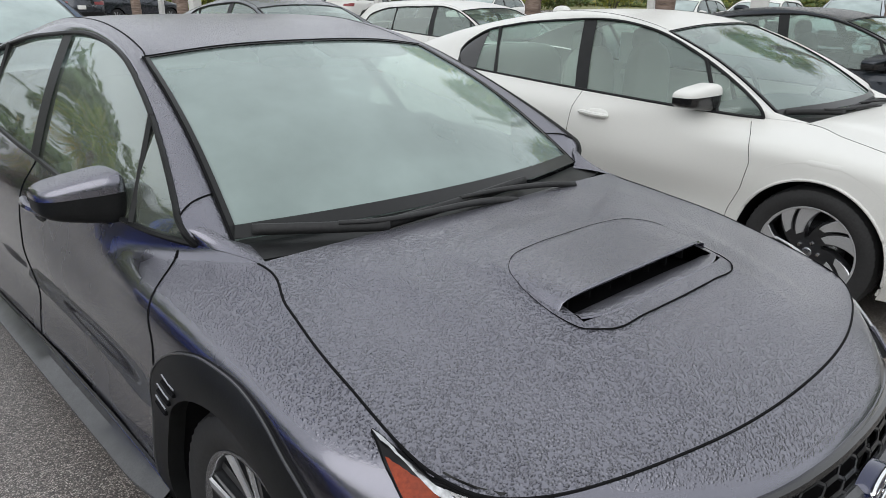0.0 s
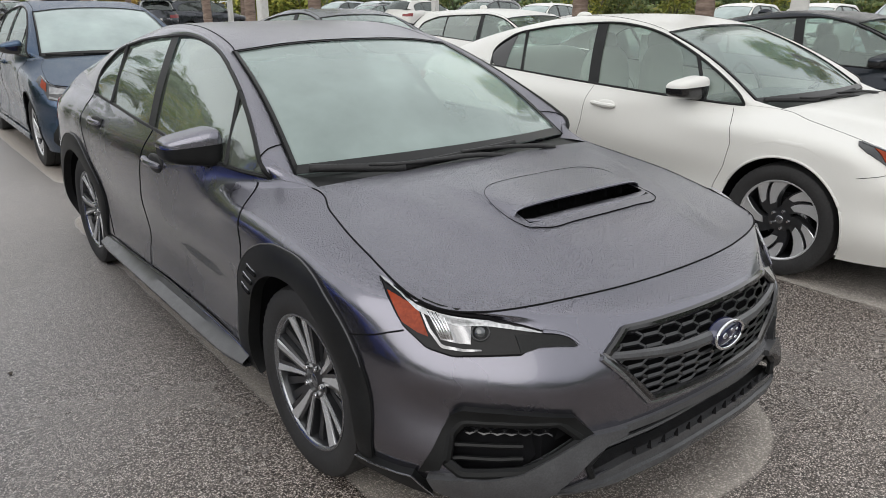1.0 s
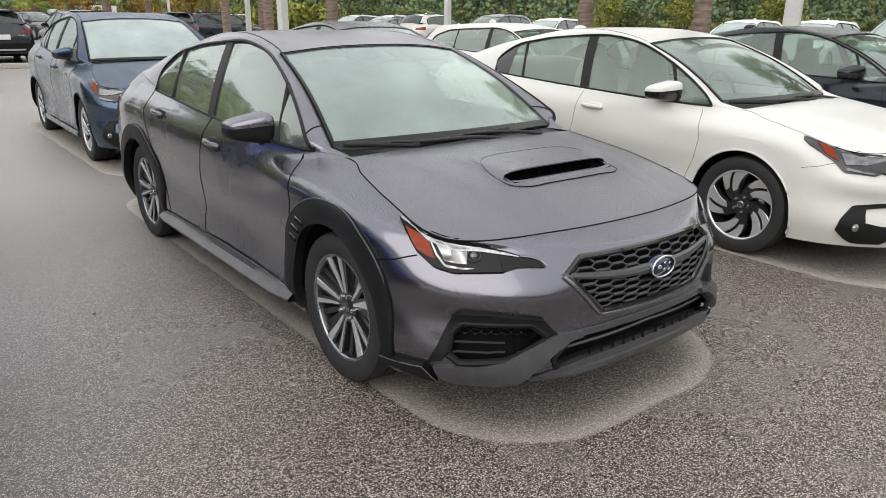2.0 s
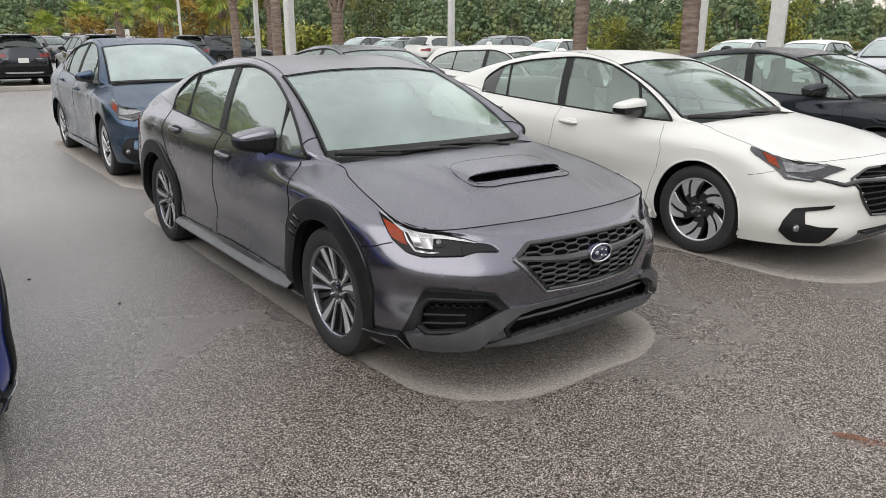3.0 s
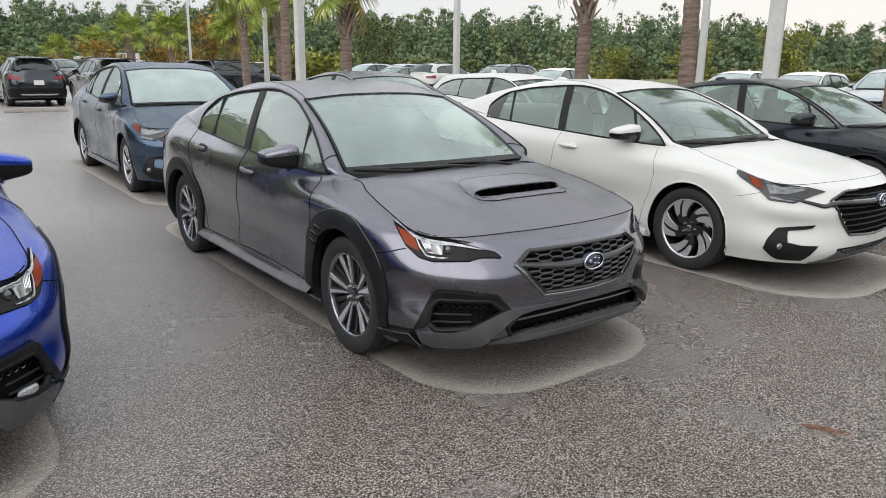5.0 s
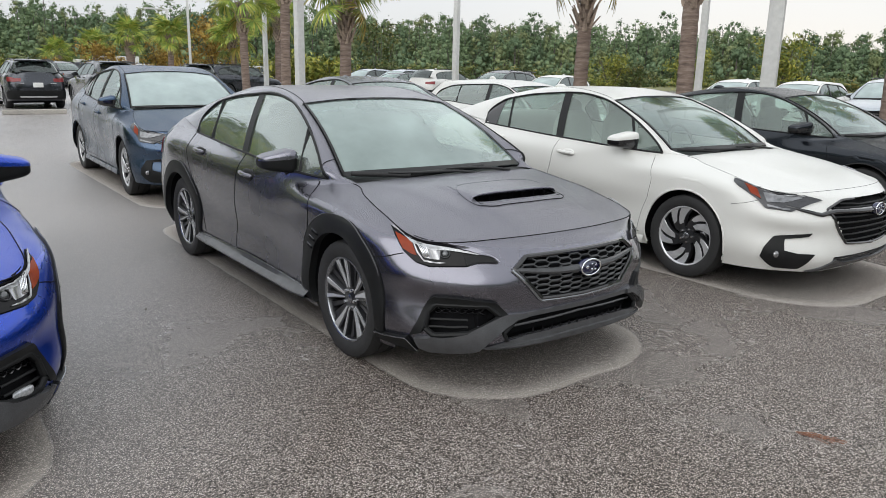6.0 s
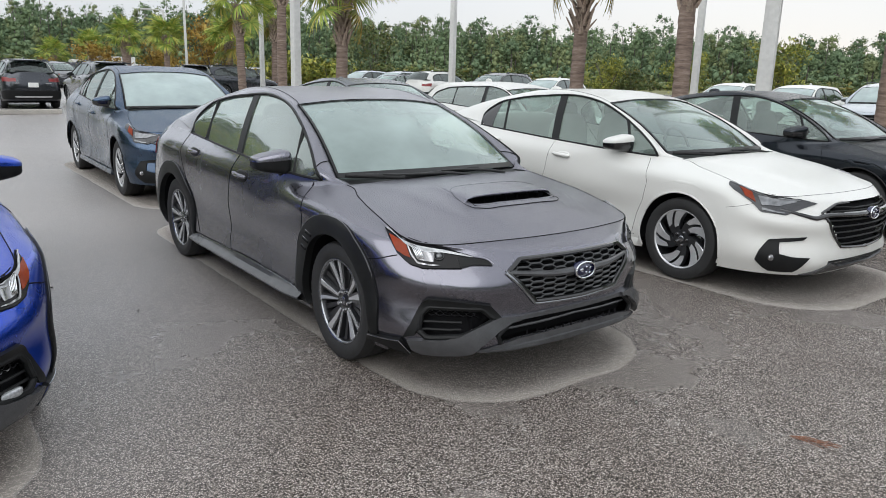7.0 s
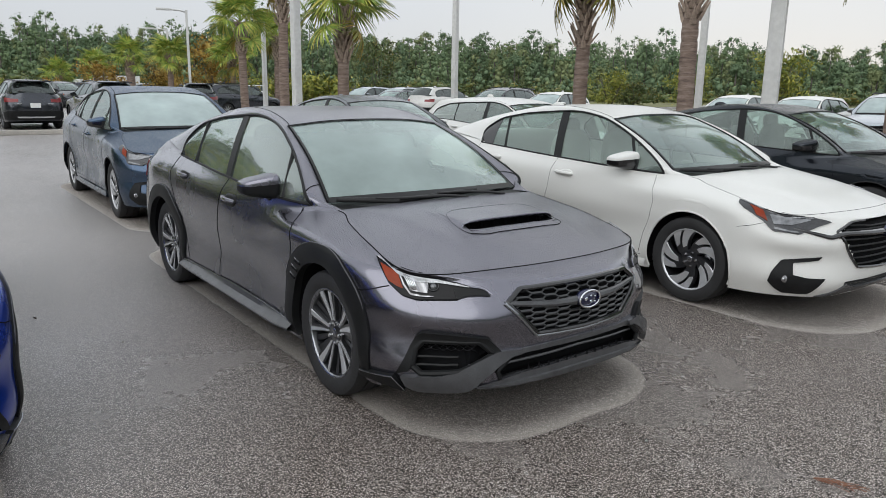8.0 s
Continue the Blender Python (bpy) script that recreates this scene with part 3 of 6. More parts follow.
def build_car(name, at, paint, label, shape="sedan", face="sport", warp=(1, 1, 1), fine=1.0, wheel="twin", radius=0.325, shield=None, side=None, group="", pale=False, detail=2, rail=False, category="car", rear_glass=None, axle=0.0):
    car = thing(name, at, label, category, group)
    B = Body(shape, warp, fine)
    wx, wy, wz = warp
    wb = 2.675 * wy
    shield, side = shield or CLEAR_SHIELD, side or CLEAR_SIDE
    W = lambda pts: np.asarray(pts, float) * B.warp
    arch_r = radius + 0.045
    # openings of the front, as outlines across the front (x, z)
    holes = []
    if face == "sport":
        grille = [(0, .703), (.20, .703), (.357, .698), (.434, .640), (.287, .490), (0, .482)]
        low = [(0, .412), (.33, .414), (.42, .394), (.492, .332), (.475, .292), (.36, .306), (0, .316)]
        pod = [(.497, .412), (.555, .470), (.745, .468), (.775, .425), (.795, .350), (.770, .318), (.646, .335), (.590, .362)]
        holes = [grille, low, pod]
    else:
        grille = [(0, .728), (.24, .726), (.365, .718), (.50, .640), (.32, .400), (0, .382)]
        low = [(0, .315), (.34, .315), (.44, .29), (.40, .235), (0, .23)]
        holes = [grille, low]
    holes = [[(x * wx, z * wz) for x, z in h] for h in holes]

    # skin, split into panels
    g, nrm = B.g.copy(), B.n
    nu, nv, _ = g.shape
    for yc in (axle, wb):
        d = np.hypot(g[..., 1] - yc, g[..., 2] - radius)
        near = (np.abs(d - arch_r) < 0.016 / fine) & (g[..., 0] > .5)
        k = arch_r / np.maximum(d, 1e-6)
        g[..., 1] = np.where(near, yc + (g[..., 1] - yc) * k, g[..., 1])
        g[..., 2] = np.where(near, radius + (g[..., 2] - radius) * k, g[..., 2])
    c = (g[:-1, :-1] + g[1:, :-1] + g[1:, 1:] + g[:-1, 1:]) / 4
    keep = np.ones(c.shape[:2], bool)
    for yc in (axle, wb):
        keep &= ~((np.hypot(c[..., 1] - yc, c[..., 2] - radius) < arch_r - .002) & (c[..., 0] > .5))
    if detail:
        for h in holes:
            keep &= ~(inside(h, c[..., 0], c[..., 2]) & (c[..., 1] < -.3))
    y, z = c[..., 1] / wy, c[..., 2] / wz
    if face == "sport":
        keep &= ~((z < .262) & (y < -.45))
    kind = np.full(c.shape[:2], "quarter_panel", dtype=object)
    kind[y < 2.36] = "rear_door"
    kind[y < 1.49] = "front_door"
    kind[y < .40] = "fender"
    kind[(y < -.43)] = "front_bumper"
    kind[(z < .29) & (y > .2) & (y < 2.5)] = "sill_panel"
    kind[(y > 3.22) & (z < .80)] = "rear_bumper"
    kind[(y > 3.42) & (z >= .80)] = "boot_lid"
    fid = np.arange(nu * nv).reshape(nu, nv)
    quads = np.stack([fid[:-1, :-1], fid[1:, :-1], fid[1:, 1:], fid[:-1, 1:]], -1)
    P, N = g.reshape(-1, 3), nrm.reshape(-1, 3)

    def panel(nm, mask, both):
        q = quads[mask & keep]
        if not len(q):
            return
        used, inv = np.unique(q, return_inverse=True)
        q = inv.reshape(q.shape)
        v, n = P[used], N[used]
        ml = np.array((-1, 1, 1))
        if both:
            k = len(v)
            vv, nn = np.concatenate([v, v * ml]), np.concatenate([n, n * ml])
            mesh_object(nm, vv, [tuple(a) for a in q] + [tuple(a[::-1] + k) for a in q], paint, car, normals=nn)
        else:
            mesh_object(nm, v, [tuple(a) for a in q], paint, car, normals=n)
            mesh_object(nm, v * ml, [tuple(a[::-1]) for a in q], paint, car, normals=n * ml)

    for nm in ("fender", "front_door", "rear_door", "quarter_panel", "sill_panel"):
        panel(nm, kind == nm, False)
    for nm in ("front_bumper", "rear_bumper", "boot_lid"):
        panel(nm, kind == nm, True)

    def pair(nm, vf, mat, label="", smooth=True, sharp=40, parent=None):
        mesh_object(nm, *vf, mat, parent or car, label, smooth, sharp=sharp)
        mesh_object(nm, *flip(*vf), mat, parent or car, label, smooth, sharp=sharp)

    def mid(nm, vf, mat, label="", smooth=True, sharp=40):
        """A part on both sides of the middle plane, as one mesh."""
        mesh_object(nm, *join([vf, flip(*vf)]), mat, car, label, smooth, sharp=sharp)

    # bonnet
    n_s, n_a = int(56 * fine), int(64 * fine)
    sd = B.edge(3.0, 6.0, n_a)
    fr = B.edge(0.0, 3.0, n_s)
    cow = curve_through([sd[-1], W((.36, .15, .957)), W((0, .125, .962))], n_s, (False, True))[::-1]
    s, a = np.linspace(0, 1, n_s)[:, None], np.linspace(0, 1, n_a)[None, :]
    s3, a3 = s[..., None], a[..., None]
    mid0, mid1 = fr[0], cow[0]
    midl = mid0 + (mid1 - mid0) * a.T
    hood = (fr[:, None] * (1 - a3) + cow[:, None] * a3) + (midl[None] * (1 - s3) + sd[None] * s3) - (
        (mid0 * (1 - s3) + fr[-1] * s3) * (1 - a3) + (mid1 * (1 - s3) + cow[-1] * s3) * a3)
    hood[..., 2] += .026 * wz * (1 - s**2.4) * np.sin(math.pi * np.clip(a, 0, 1)) ** .8
    hx, hy = hood[..., 0], hood[..., 1] / wy
    edge_w = np.interp(hy, [-.8, -.4, .2], [.38, .46, .60])
    hood[..., 2] += .014 / (1 + np.exp((hx - edge_w) / .016)) * np.clip(np.sin(math.pi * np.clip(a, 0, 1)) * 1.6, 0, 1)
    if face == "sport":
        # folds that run past the scoop's sides
        fold = np.interp(hy, [-.70, -.12], [.290, .338])
        run = np.clip((hy + .76) / .16, 0, 1) * np.clip((-.02 - hy) / .16, 0, 1)
        hood[..., 2] += .009 * wz * run / (1 + np.exp((hx - fold) / .007))
    hq = grid_faces(n_s, n_a)
    if face == "sport":
        hc = hood.reshape(-1, 3)
        keepq = []
        for q in hq:
            m = hc[list(q)].mean(0)
            if not (m[0] < .292 * wx and -.440 < m[1] / wy < -.345):
                keepq.append(q)
        hq = keepq
    hv = hood.reshape(-1, 3)
    hn = np.cross(np.gradient(hood, axis=0), np.gradient(hood, axis=1))
    hn /= np.linalg.norm(hn, axis=2, keepdims=True) + 1e-12
    hn[0, :, 0] = 0
    hn[..., :] *= np.sign(hn[..., 2:3])
    hn = hn.reshape(-1, 3)
    ml = np.array((-1, 1, 1))
    mesh_object("bonnet", np.concatenate([hv, hv * ml]), hq + [tuple(i + len(hv) for i in q[::-1]) for q in hq], paint, car, "smooth bonnet beaded with rain",
                normals=np.concatenate([hn, hn * ml]))

    def on_hood(x, yy):
        d = (hv[:, 0] - abs(x)) ** 2 + (hv[:, 1] - yy) ** 2
        i = np.argmin(d)
        n_ = hn[i]
        return hv[i, 2] - (n_[0] * (abs(x) - hv[i, 0]) + n_[1] * (yy - hv[i, 1])) / n_[2]

    if detail:
        # shut line of the bonnet
        line = np.concatenate([fr, sd[1:]])
        mid("bonnet_seam", tube(line + np.array((0, 0, -.0012)), .0032 if face == "sport" else .0022, 6), VOID, "dark shut line")

    # windscreen and its black cowl
    foot = curve_through([W((.690, .330, .955)), W((.40, .25, .965)), W((0, .215, .968))], 28, (False, True))
    head = curve_through([W((.568, 1.06, 1.343)), W((.33, 1.02, 1.370)), W((0, 1.0, 1.380))], 28, (False, True))
    k = np.linspace(0, 1, 20)[None, :, None]
    ws = foot[:, None] * (1 - k) + head[:, None] * k
    ws[..., 2] += .030 * np.sin(math.pi * k[..., 0]) * wz
    ws[..., 1] -= .020 * np.sin(math.pi * k[..., 0])
    wv, wf = ws.reshape(-1, 3), [q[::-1] for q in grid_faces(28, 20)]
    wv2, wf2 = flip(wv, wf)
    sh = mesh_object("windscreen", *join([(wv, wf), (wv2, wf2)]), shield, car, "pale misted windscreen glass")
    sh.visible_shadow = False
    up = np.array((0, -.004, .005))
    bt = ws[:, 18:20] + up
    bt[:, 0] = bt[:, 0] * .3 + bt[:, 1] * .7
    bb = ws[:, 0:2] + up
    bs = ws[0:2] + up
    bs[1] = bs[0] * .45 + bs[1] * .55
    pieces = [(bt.reshape(-1, 3), [q[::-1] for q in grid_faces(28, 2)]), (bb.reshape(-1, 3), [q[::-1] for q in grid_faces(28, 2)]), (bs.reshape(-1, 3), [q[::-1] for q in grid_faces(2, 20)])]
    mid("windscreen_border", join(pieces), simple_once("dotted_border", (.012, .0125, .013), .3), "dark printed border")
    cw = curve_through([W((.70, .22, .935)), W((.36, .155, .940)), W((0, .13, .945))], 28, (False, True))
    ck = np.linspace(0, 1, 5)[None, :, None]
    cp = cw[:, None] * (1 - ck) + (foot - np.array((0, 0, .012)))[:, None] * ck
    mid("cowl_panel", (cp.reshape(-1, 3), [q[::-1] for q in grid_faces(28, 5)]), CLADDING, "black plastic cowl")

    # pillars, side windows, roof, rear glass
    nt_ = 150 if fine > .65 else 72
    T = curve_through(W(WINDOW_TOP[shape]), nt_)
    Rr = curve_through(W(ROOF_EDGE[shape]), nt_)
    n9 = 9 if nt_ == 150 else 5
    T[:n9] += (B.belt(np.array([.375 * wy]))[0] + np.array((.0, 0, .004)) - T[0]) * np.linspace(1, 0, n9)[:, None] ** 1.5
    nf = int(np.sum(Rr[:, 1] < 1.06 * wy))
    kf = np.linspace(0, 19, nf)
    Rr[:nf] = np.stack([np.interp(kf, np.arange(20), ws[0, :, j]) for j in range(3)], 1) + np.array((.007, .002, .0))
    k = np.linspace(0, 1, 7)[None, :, None]
    st = T[:, None] * (1 - k) + Rr[:, None] * k
    bul = np.sin(math.pi * k[..., 0])
    st[..., 0] += .010 * bul
    st[..., 2] += .008 * bul
    pair("roof_pillar", (st.reshape(-1, 3), [q[::-1] for q in grid_faces(nt_, 7)]), paint)
    # filler between the fender's top, the windscreen's corner and the pillar's foot
    fa = B.edge(5.75, 6.62, 14)
    fb = curve_through([foot[0] + np.array((-.03, -.02, -.012)), foot[0] + np.array((.008, .0, .004)), st[n9 // 3, 3], T[n9 // 2 + 1]], 14)
    fk = np.linspace(0, 1, 7)[None, :, None]
    fp = fa[:, None] * (1 - fk) + fb[:, None] * fk
    fp[..., 2] += .006 * np.sin(math.pi * fk[..., 0]) + .001
    pair("pillar_foot", (fp.reshape(-1, 3), [q for q in grid_faces(14, 7)]), paint, sharp=None)
    yT = np.clip(T[:, 1], .375 * wy, (2.52 if shape == "sedan" else 3.1) * wy)
    bl = B.belt(yT)
    bl[:, 0] -= .006
    bl[:, 2] = np.minimum(bl[:, 2], T[:, 2])
    k = np.linspace(0, 1, 9)[None, :, None]
    sg = bl[:, None] * (1 - k) + (T - np.array((.006, 0, 0)))[:, None] * k
    sg[..., 0] += .012 * np.sin(math.pi * k[..., 0])
    yb0, yb1 = 1.53 * wy, 1.53 * wy

    def cols(lo, hi):
        i = np.where((T[:, 1] >= lo - 1e-6) & (T[:, 1] <= hi + 1e-6))[0]
        i = np.arange(max(0, i[0] - 1), min(len(T), i[-1] + 2))
        return sg[i].reshape(-1, 3), [q for q in grid_faces(len(i), 9)]

    for nm, lo, hi in (("front_window", 0, yb0), ("rear_window", yb1, 9)):
        v, f = cols(lo, hi)
        for vv, ff in ((v, f), flip(v, f)):
            mesh_object(nm, vv, ff, (rear_glass or PRIVACY_GLASS) if (shape == "wagon" and nm == "rear_window") else side, car, "tinted side window with rain drops").visible_shadow = False
    if detail and face == "touring" and shape == "sedan":
        v, f = cols(2.36 * wy, 9)
        pair("quarter_trim", (v + np.array((.005, 0, .001)), f), GLOSS_BLACK, "black triangle behind the rear side window")
    strip = []
    for yb, yt in ((1.41, 1.61), (1.455, 1.655), (1.50, 1.70)) if face == "sport" else ((1.40, 1.53), (1.445, 1.575), (1.49, 1.62)):
        b_ = B.belt(np.array([yb * wy]))[0] - np.array((.006, 0, 0))
        t_ = np.array([np.interp(yt * wy, T[:, 1], T[:, j]) for j in range(3)]) - np.array((.006, 0, 0))
        kk = np.linspace(0, 1, 9)[:, None]
        col = b_ * (1 - kk) + t_ * kk
        col[:, 0] += .012 * np.sin(math.pi * kk[:, 0]) + .008
        strip.append(col)
    pair("door_pillar", (np.array(strip).reshape(-1, 3), grid_faces(3, 9)), CLADDING, "black pillar between the doors")
    if detail:
        fr_line = np.concatenate([T, bl[::-1][2:-2]]) + np.array((.004, 0, 0))
        pair("window_trim", tube(fr_line, .0085 if detail == 2 else .012, 6, True), CLADDING, "black rubber window trim")
        for yy in ((.70, 2.26) if shape == "sedan" else (.70, 2.45)):
            i = np.argmin(np.abs(T[:, 1] - (yy + (.06 if yy < 1 else 0)) * wy))
            j = np.argmin(np.abs(T[:, 1] - (yy - .10) * wy))
            pair("window_bar", tube(np.linspace(bl[j] + (.004, 0, 0), T[i] + (.002, 0, 0), 6), .013, 6), CLADDING, "black window divider")
        if face == "sport":
            cut_i = int(np.argmin(np.abs(T[:, 1] - .405 * wy)))
            pair("pillar_seam", tube(st[cut_i] + np.array((.001, -.001, .001)), .0024, 5), VOID, "dark panel gap across the pillar's foot")
        e0 = ws[0] + np.array((.003, -.003, .001))
        pair("windscreen_seal", tube(e0, .0045, 6), VOID, "black windscreen seal")
        mid("roof_seam", tube(head + np.array((0, -.006, .002)), .005, 6), VOID, "black seal above windscreen")
    # roof
    i0 = int(np.argmin(np.abs(Rr[:, 1] - 1.06 * wy)))
    i1 = int(np.argmin(np.abs(Rr[:, 1] - (2.30 if shape == "sedan" else 3.17) * wy)))
    redge = Rr[i0:i1 + 1]
    m_ = len(redge)
    rm = np.array([(0, yy * wy, zz * wz) for yy, zz in ROOF_MID[shape]])
    rmid = curve_through(rm, m_)
    s_ = np.linspace(0, 1, 24)[:, None, None]
    ease = s_ ** 2
    roof = rmid[None] * (1 - s_) + redge[None] * s_
    roof[..., 2] = rmid[None, :, 2] * (1 - ease[..., 0] * .55 - s_[..., 0] ** 6 * .45) + redge[None, :, 2] * (ease[..., 0] * .55 + s_[..., 0] ** 6 * .45)
    mid("roof", (roof.reshape(-1, 3), grid_faces(24, m_)), paint, "roof beaded with rain", sharp=None)
    if detail:
        pair("roof_ditch", tube(redge[::2] + np.array((-.012, 0, -.002)), .005, 6), VOID, "black roof channel")
    re_y, re_z = REAR_END[shape]
    rg0 = np.stack([roof[i, -1] for i in range(24)])
    rend = curve_through([W((0, re_y + .06, re_z)), W((.35, re_y + .03, re_z)), W((.62, re_y, re_z - .015))], 24, (True, False))
    k = np.linspace(0, 1, 14)[None, :, None]
    rg = rg0[:, None] * (1 - k) + rend[:, None] * k
    rg[..., 2] += .03 * np.sin(math.pi * k[..., 0])
    rgo = join([(rg.reshape(-1, 3), grid_faces(24, 14)), flip(rg.reshape(-1, 3), grid_faces(24, 14))])
    mesh_object("rear_glass", *rgo, side if shape == "sedan" else PRIVACY_GLASS, car, "rear window glass").visible_shadow = False
    # deck behind the rear glass
    rear = B.edge(11.0, 14.0, 24)[::-1]
    dk = np.linspace(0, 1, 8)[None, :, None]
    deck = (rend - np.array((0, .03, .004)))[:, None] * (1 - dk) + rear[:, None] * dk
    deck[..., 2] += .018 * np.sin(math.pi * dk[..., 0])
    mid("boot_deck", (deck.reshape(-1, 3), grid_faces(24, 8)), paint)
    # filler between the belt and the rear pillar
    ql = B.belt(np.linspace(2.46, 3.2, 16) * wy)
    qt = np.stack([np.interp(np.linspace(0, 1, 16), np.linspace(0, 1, 2), (T[-1, j], Rr[-1, j])) for j in range(3)], 1)
    qs = np.stack([ql, ql * .4 + qt * .6 + np.array((0, 0, .006)), qt], 1)
    pair("rear_shoulder", (qs.reshape(-1, 3), [q for q in grid_faces(16, 3)]), paint)

    # floor, wheel wells and cabin
    xf = .80 * wx
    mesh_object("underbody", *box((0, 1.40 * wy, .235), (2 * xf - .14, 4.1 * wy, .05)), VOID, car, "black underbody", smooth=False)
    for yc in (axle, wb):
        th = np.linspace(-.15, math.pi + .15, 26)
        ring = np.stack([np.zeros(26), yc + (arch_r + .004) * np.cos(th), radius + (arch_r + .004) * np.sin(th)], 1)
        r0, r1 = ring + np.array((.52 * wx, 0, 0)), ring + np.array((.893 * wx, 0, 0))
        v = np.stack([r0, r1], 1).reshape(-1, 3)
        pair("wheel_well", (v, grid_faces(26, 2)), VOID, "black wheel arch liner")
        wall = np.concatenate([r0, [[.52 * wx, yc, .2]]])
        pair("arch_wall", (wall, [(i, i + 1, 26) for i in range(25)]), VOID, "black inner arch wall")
    mesh_object("dashboard", *join([superball((0, .66 * wy, .84 * wz), (.66, .26, .11), 3.5), box((0, 1.7 * wy, .42), (1.44, 2.2, .05))]), simple_once("dashboard_plastic", (.05, .05, .052), .6), car, "dark dashboard")
    seat_m = SEAT_PALE if pale else SEAT
    for sx in (-.36, .36):
        ns = (24, 14) if fine > .65 else (12, 8)
        st_ = [superball((sx, 1.42 * wy, .60), (.25, .27, .09), 3.5, *ns), superball((sx, 1.72 * wy, .86), (.24, .09, .34), 3.2, *ns), superball((sx, 1.76 * wy, 1.235 * wz), (.13, .06, .085), 3, *ns)]
        mesh_object("seat", *join(st_), seat_m, car, "front seat seen through glass")
    mesh_object("rear_bench", *join([superball((0, 2.45 * wy, .62), (.60, .25, .10), 3.5), superball((0, 2.70 * wy, .85), (.60, .09, .30), 3.5)]), seat_m, car, "rear bench seen through glass")
    th = np.linspace(0, 2 * math.pi, 28, endpoint=False)
    if detail:
        sw = np.stack([.36 + .18 * np.cos(th), .98 * wy + .07 * np.sin(th), .93 * wz + .17 * np.sin(th)], 1)
        mesh_object("steering_wheel", *tube(sw, .015, 6, True), CLADDING, car, "black steering wheel")
        for sx in (-.34, .34):
            visor, vis_f = superball((0, 0, 0), (.20, .085, .010), 5, 24, 6)
            visor[:, 2] += visor[:, 1] * .32
            mesh_object("sun_visor", visor + np.array((sx, 1.145 * wy, 1.335 * wz)), vis_f, SEAT_PALE, car, "pale folded sun visor")
        mount = superball((0, 0, 0), (.030, .060, .014), 4, 16, 8)
        mount[0][:, 2] += mount[0][:, 1] * .45
        mesh_object("mirror_mount", mount[0] + np.array((0, 1.05 * wy, 1.348 * wz)), mount[1], CLADDING, car, "black mirror mount on the glass")
        mesh_object("rear_view_mirror", *superball((0, 1.10 * wy, 1.285 * wz), (.12, .025, .035), 4), CLADDING, car, "inside mirror behind windscreen")

    # wheels
    place_wheels(car, wheel, radius, .225, radius - (.094 if radius < .33 else .106), .885 * wx, wb, fine, axle)

    # wing mirrors
    mc = W((.912, .755, 1.015) if face == "sport" else (.885, .69, 1.025))
    cap = superball((0, 0, 0), (.099, .078, .064), 4.2, 28, 12, .05, 1.0)
    low_m = superball((0, 0, 0), (.097, .076, .060), 4.2, 28, 8, -1.0, .05)

    def mirror_shape(vf):
        v, f = vf
        v = v.copy()
        v[:, 2] = v[:, 2] * (1 - v[:, 0] * 3.2) - v[:, 0] * .05
        v[:, 1] = np.where(v[:, 1] > .035, .035 + (v[:, 1] - .035) * .15, v[:, 1])
        v[:, 1] += v[:, 0] * .45
        return v + mc, f

    pair("mirror_cap", mirror_shape(cap), paint, "", sharp=50)
    pair("mirror_base", mirror_shape(low_m), GLOSS_BLACK if face != "sport" else CLADDING, "black lower mirror housing", sharp=50)
    arm = np.array([mc + (-.045, .0, -.045), mc + (-.080, .0, -.085), mc + (-.120, .01, -.112)])
    pair("mirror_stalk", tube(curve_through(arm, 6), np.array((.026, .027, .027, .028, .03, .032)), 8, squash=.6), CLADDING, "black mirror stalk")

    # door handles and seams
    for hy_, hz in ((1.30, .866), (2.22, .935)):
        p = B.snap(W([(.90, hy_ - .10, hz - .004), (.90, hy_, hz), (.90, hy_ + .10, hz + .004)]), .026)
        p[0] -= (.016, 0, 0)
        p[2] -= (.016, 0, 0)
        pair("door_handle", tube(curve_through(p, 12), np.interp(np.linspace(-1, 1, 12), [-1, -.8, .8, 1], [.008, .015, .015, .008]), 8, squash=1.0), paint if face != "sport" else paint, "pull handle in body colour")
        if detail:
            cup = superball((0, 0, 0), (.016, .078, .038), 2.4, 20, 10)
            q = B.snap(W([(.90, hy_ - .02, hz)]), -.009)[0]
            # sport: the recess's shadow is put in as a black cup
            pair("handle_cup", (cup[0] * (np.array((1, 1.12, 1.15)) if face == "sport" else 1) + q + (np.array((.004, 0, 0)) if face == "sport" else 0), cup[1]), CLADDING if face == "sport" else paint, "handle recess")
    if detail:
        def seam(nm, pts, r=.0027 if face == "sport" else .0016):
            pair(nm, tube(B.snap(polyline(W(pts), 26), .0), r, 5), VOID, "dark panel gap")
        seam("door_seam", [(.795, .425, .93), (.87, .385, .854), (.905, .355, .748), (.90, .385, .60), (.89, .44, .48), (.885, .47, .31)])
        seam("door_seam", [(.83, 1.43, .99), (.882, 1.46, .894), (.905, 1.475, .736), (.875, 1.55, .522), (.871, 1.56, .40), (.885, 1.54, .31)])
        seam("door_seam", [(.80, 2.52, 1.04), (.895, 2.50, .93), (.91, 2.40, .80), (.90, 2.28, .62), (.89, 2.22, .45), (.885, 2.15, .31)])
        seam("bumper_seam", [(.885, -.34, .655), (.87, -.43, .675), (.83, -.50, .70)])
        seam("sill_seam", [(.89, .45, .295), (.885, 1.5, .295), (.89, 2.25, .30)])

    if detail and face == "sport":
        sport_face(car, B, W, paint, pair, mid, on_hood, arch_r, radius, wb, wx, wy, wz)
    elif detail:
        touring_face(car, B, W, paint, pair, mid, arch_r, radius, wb, holes, axle)
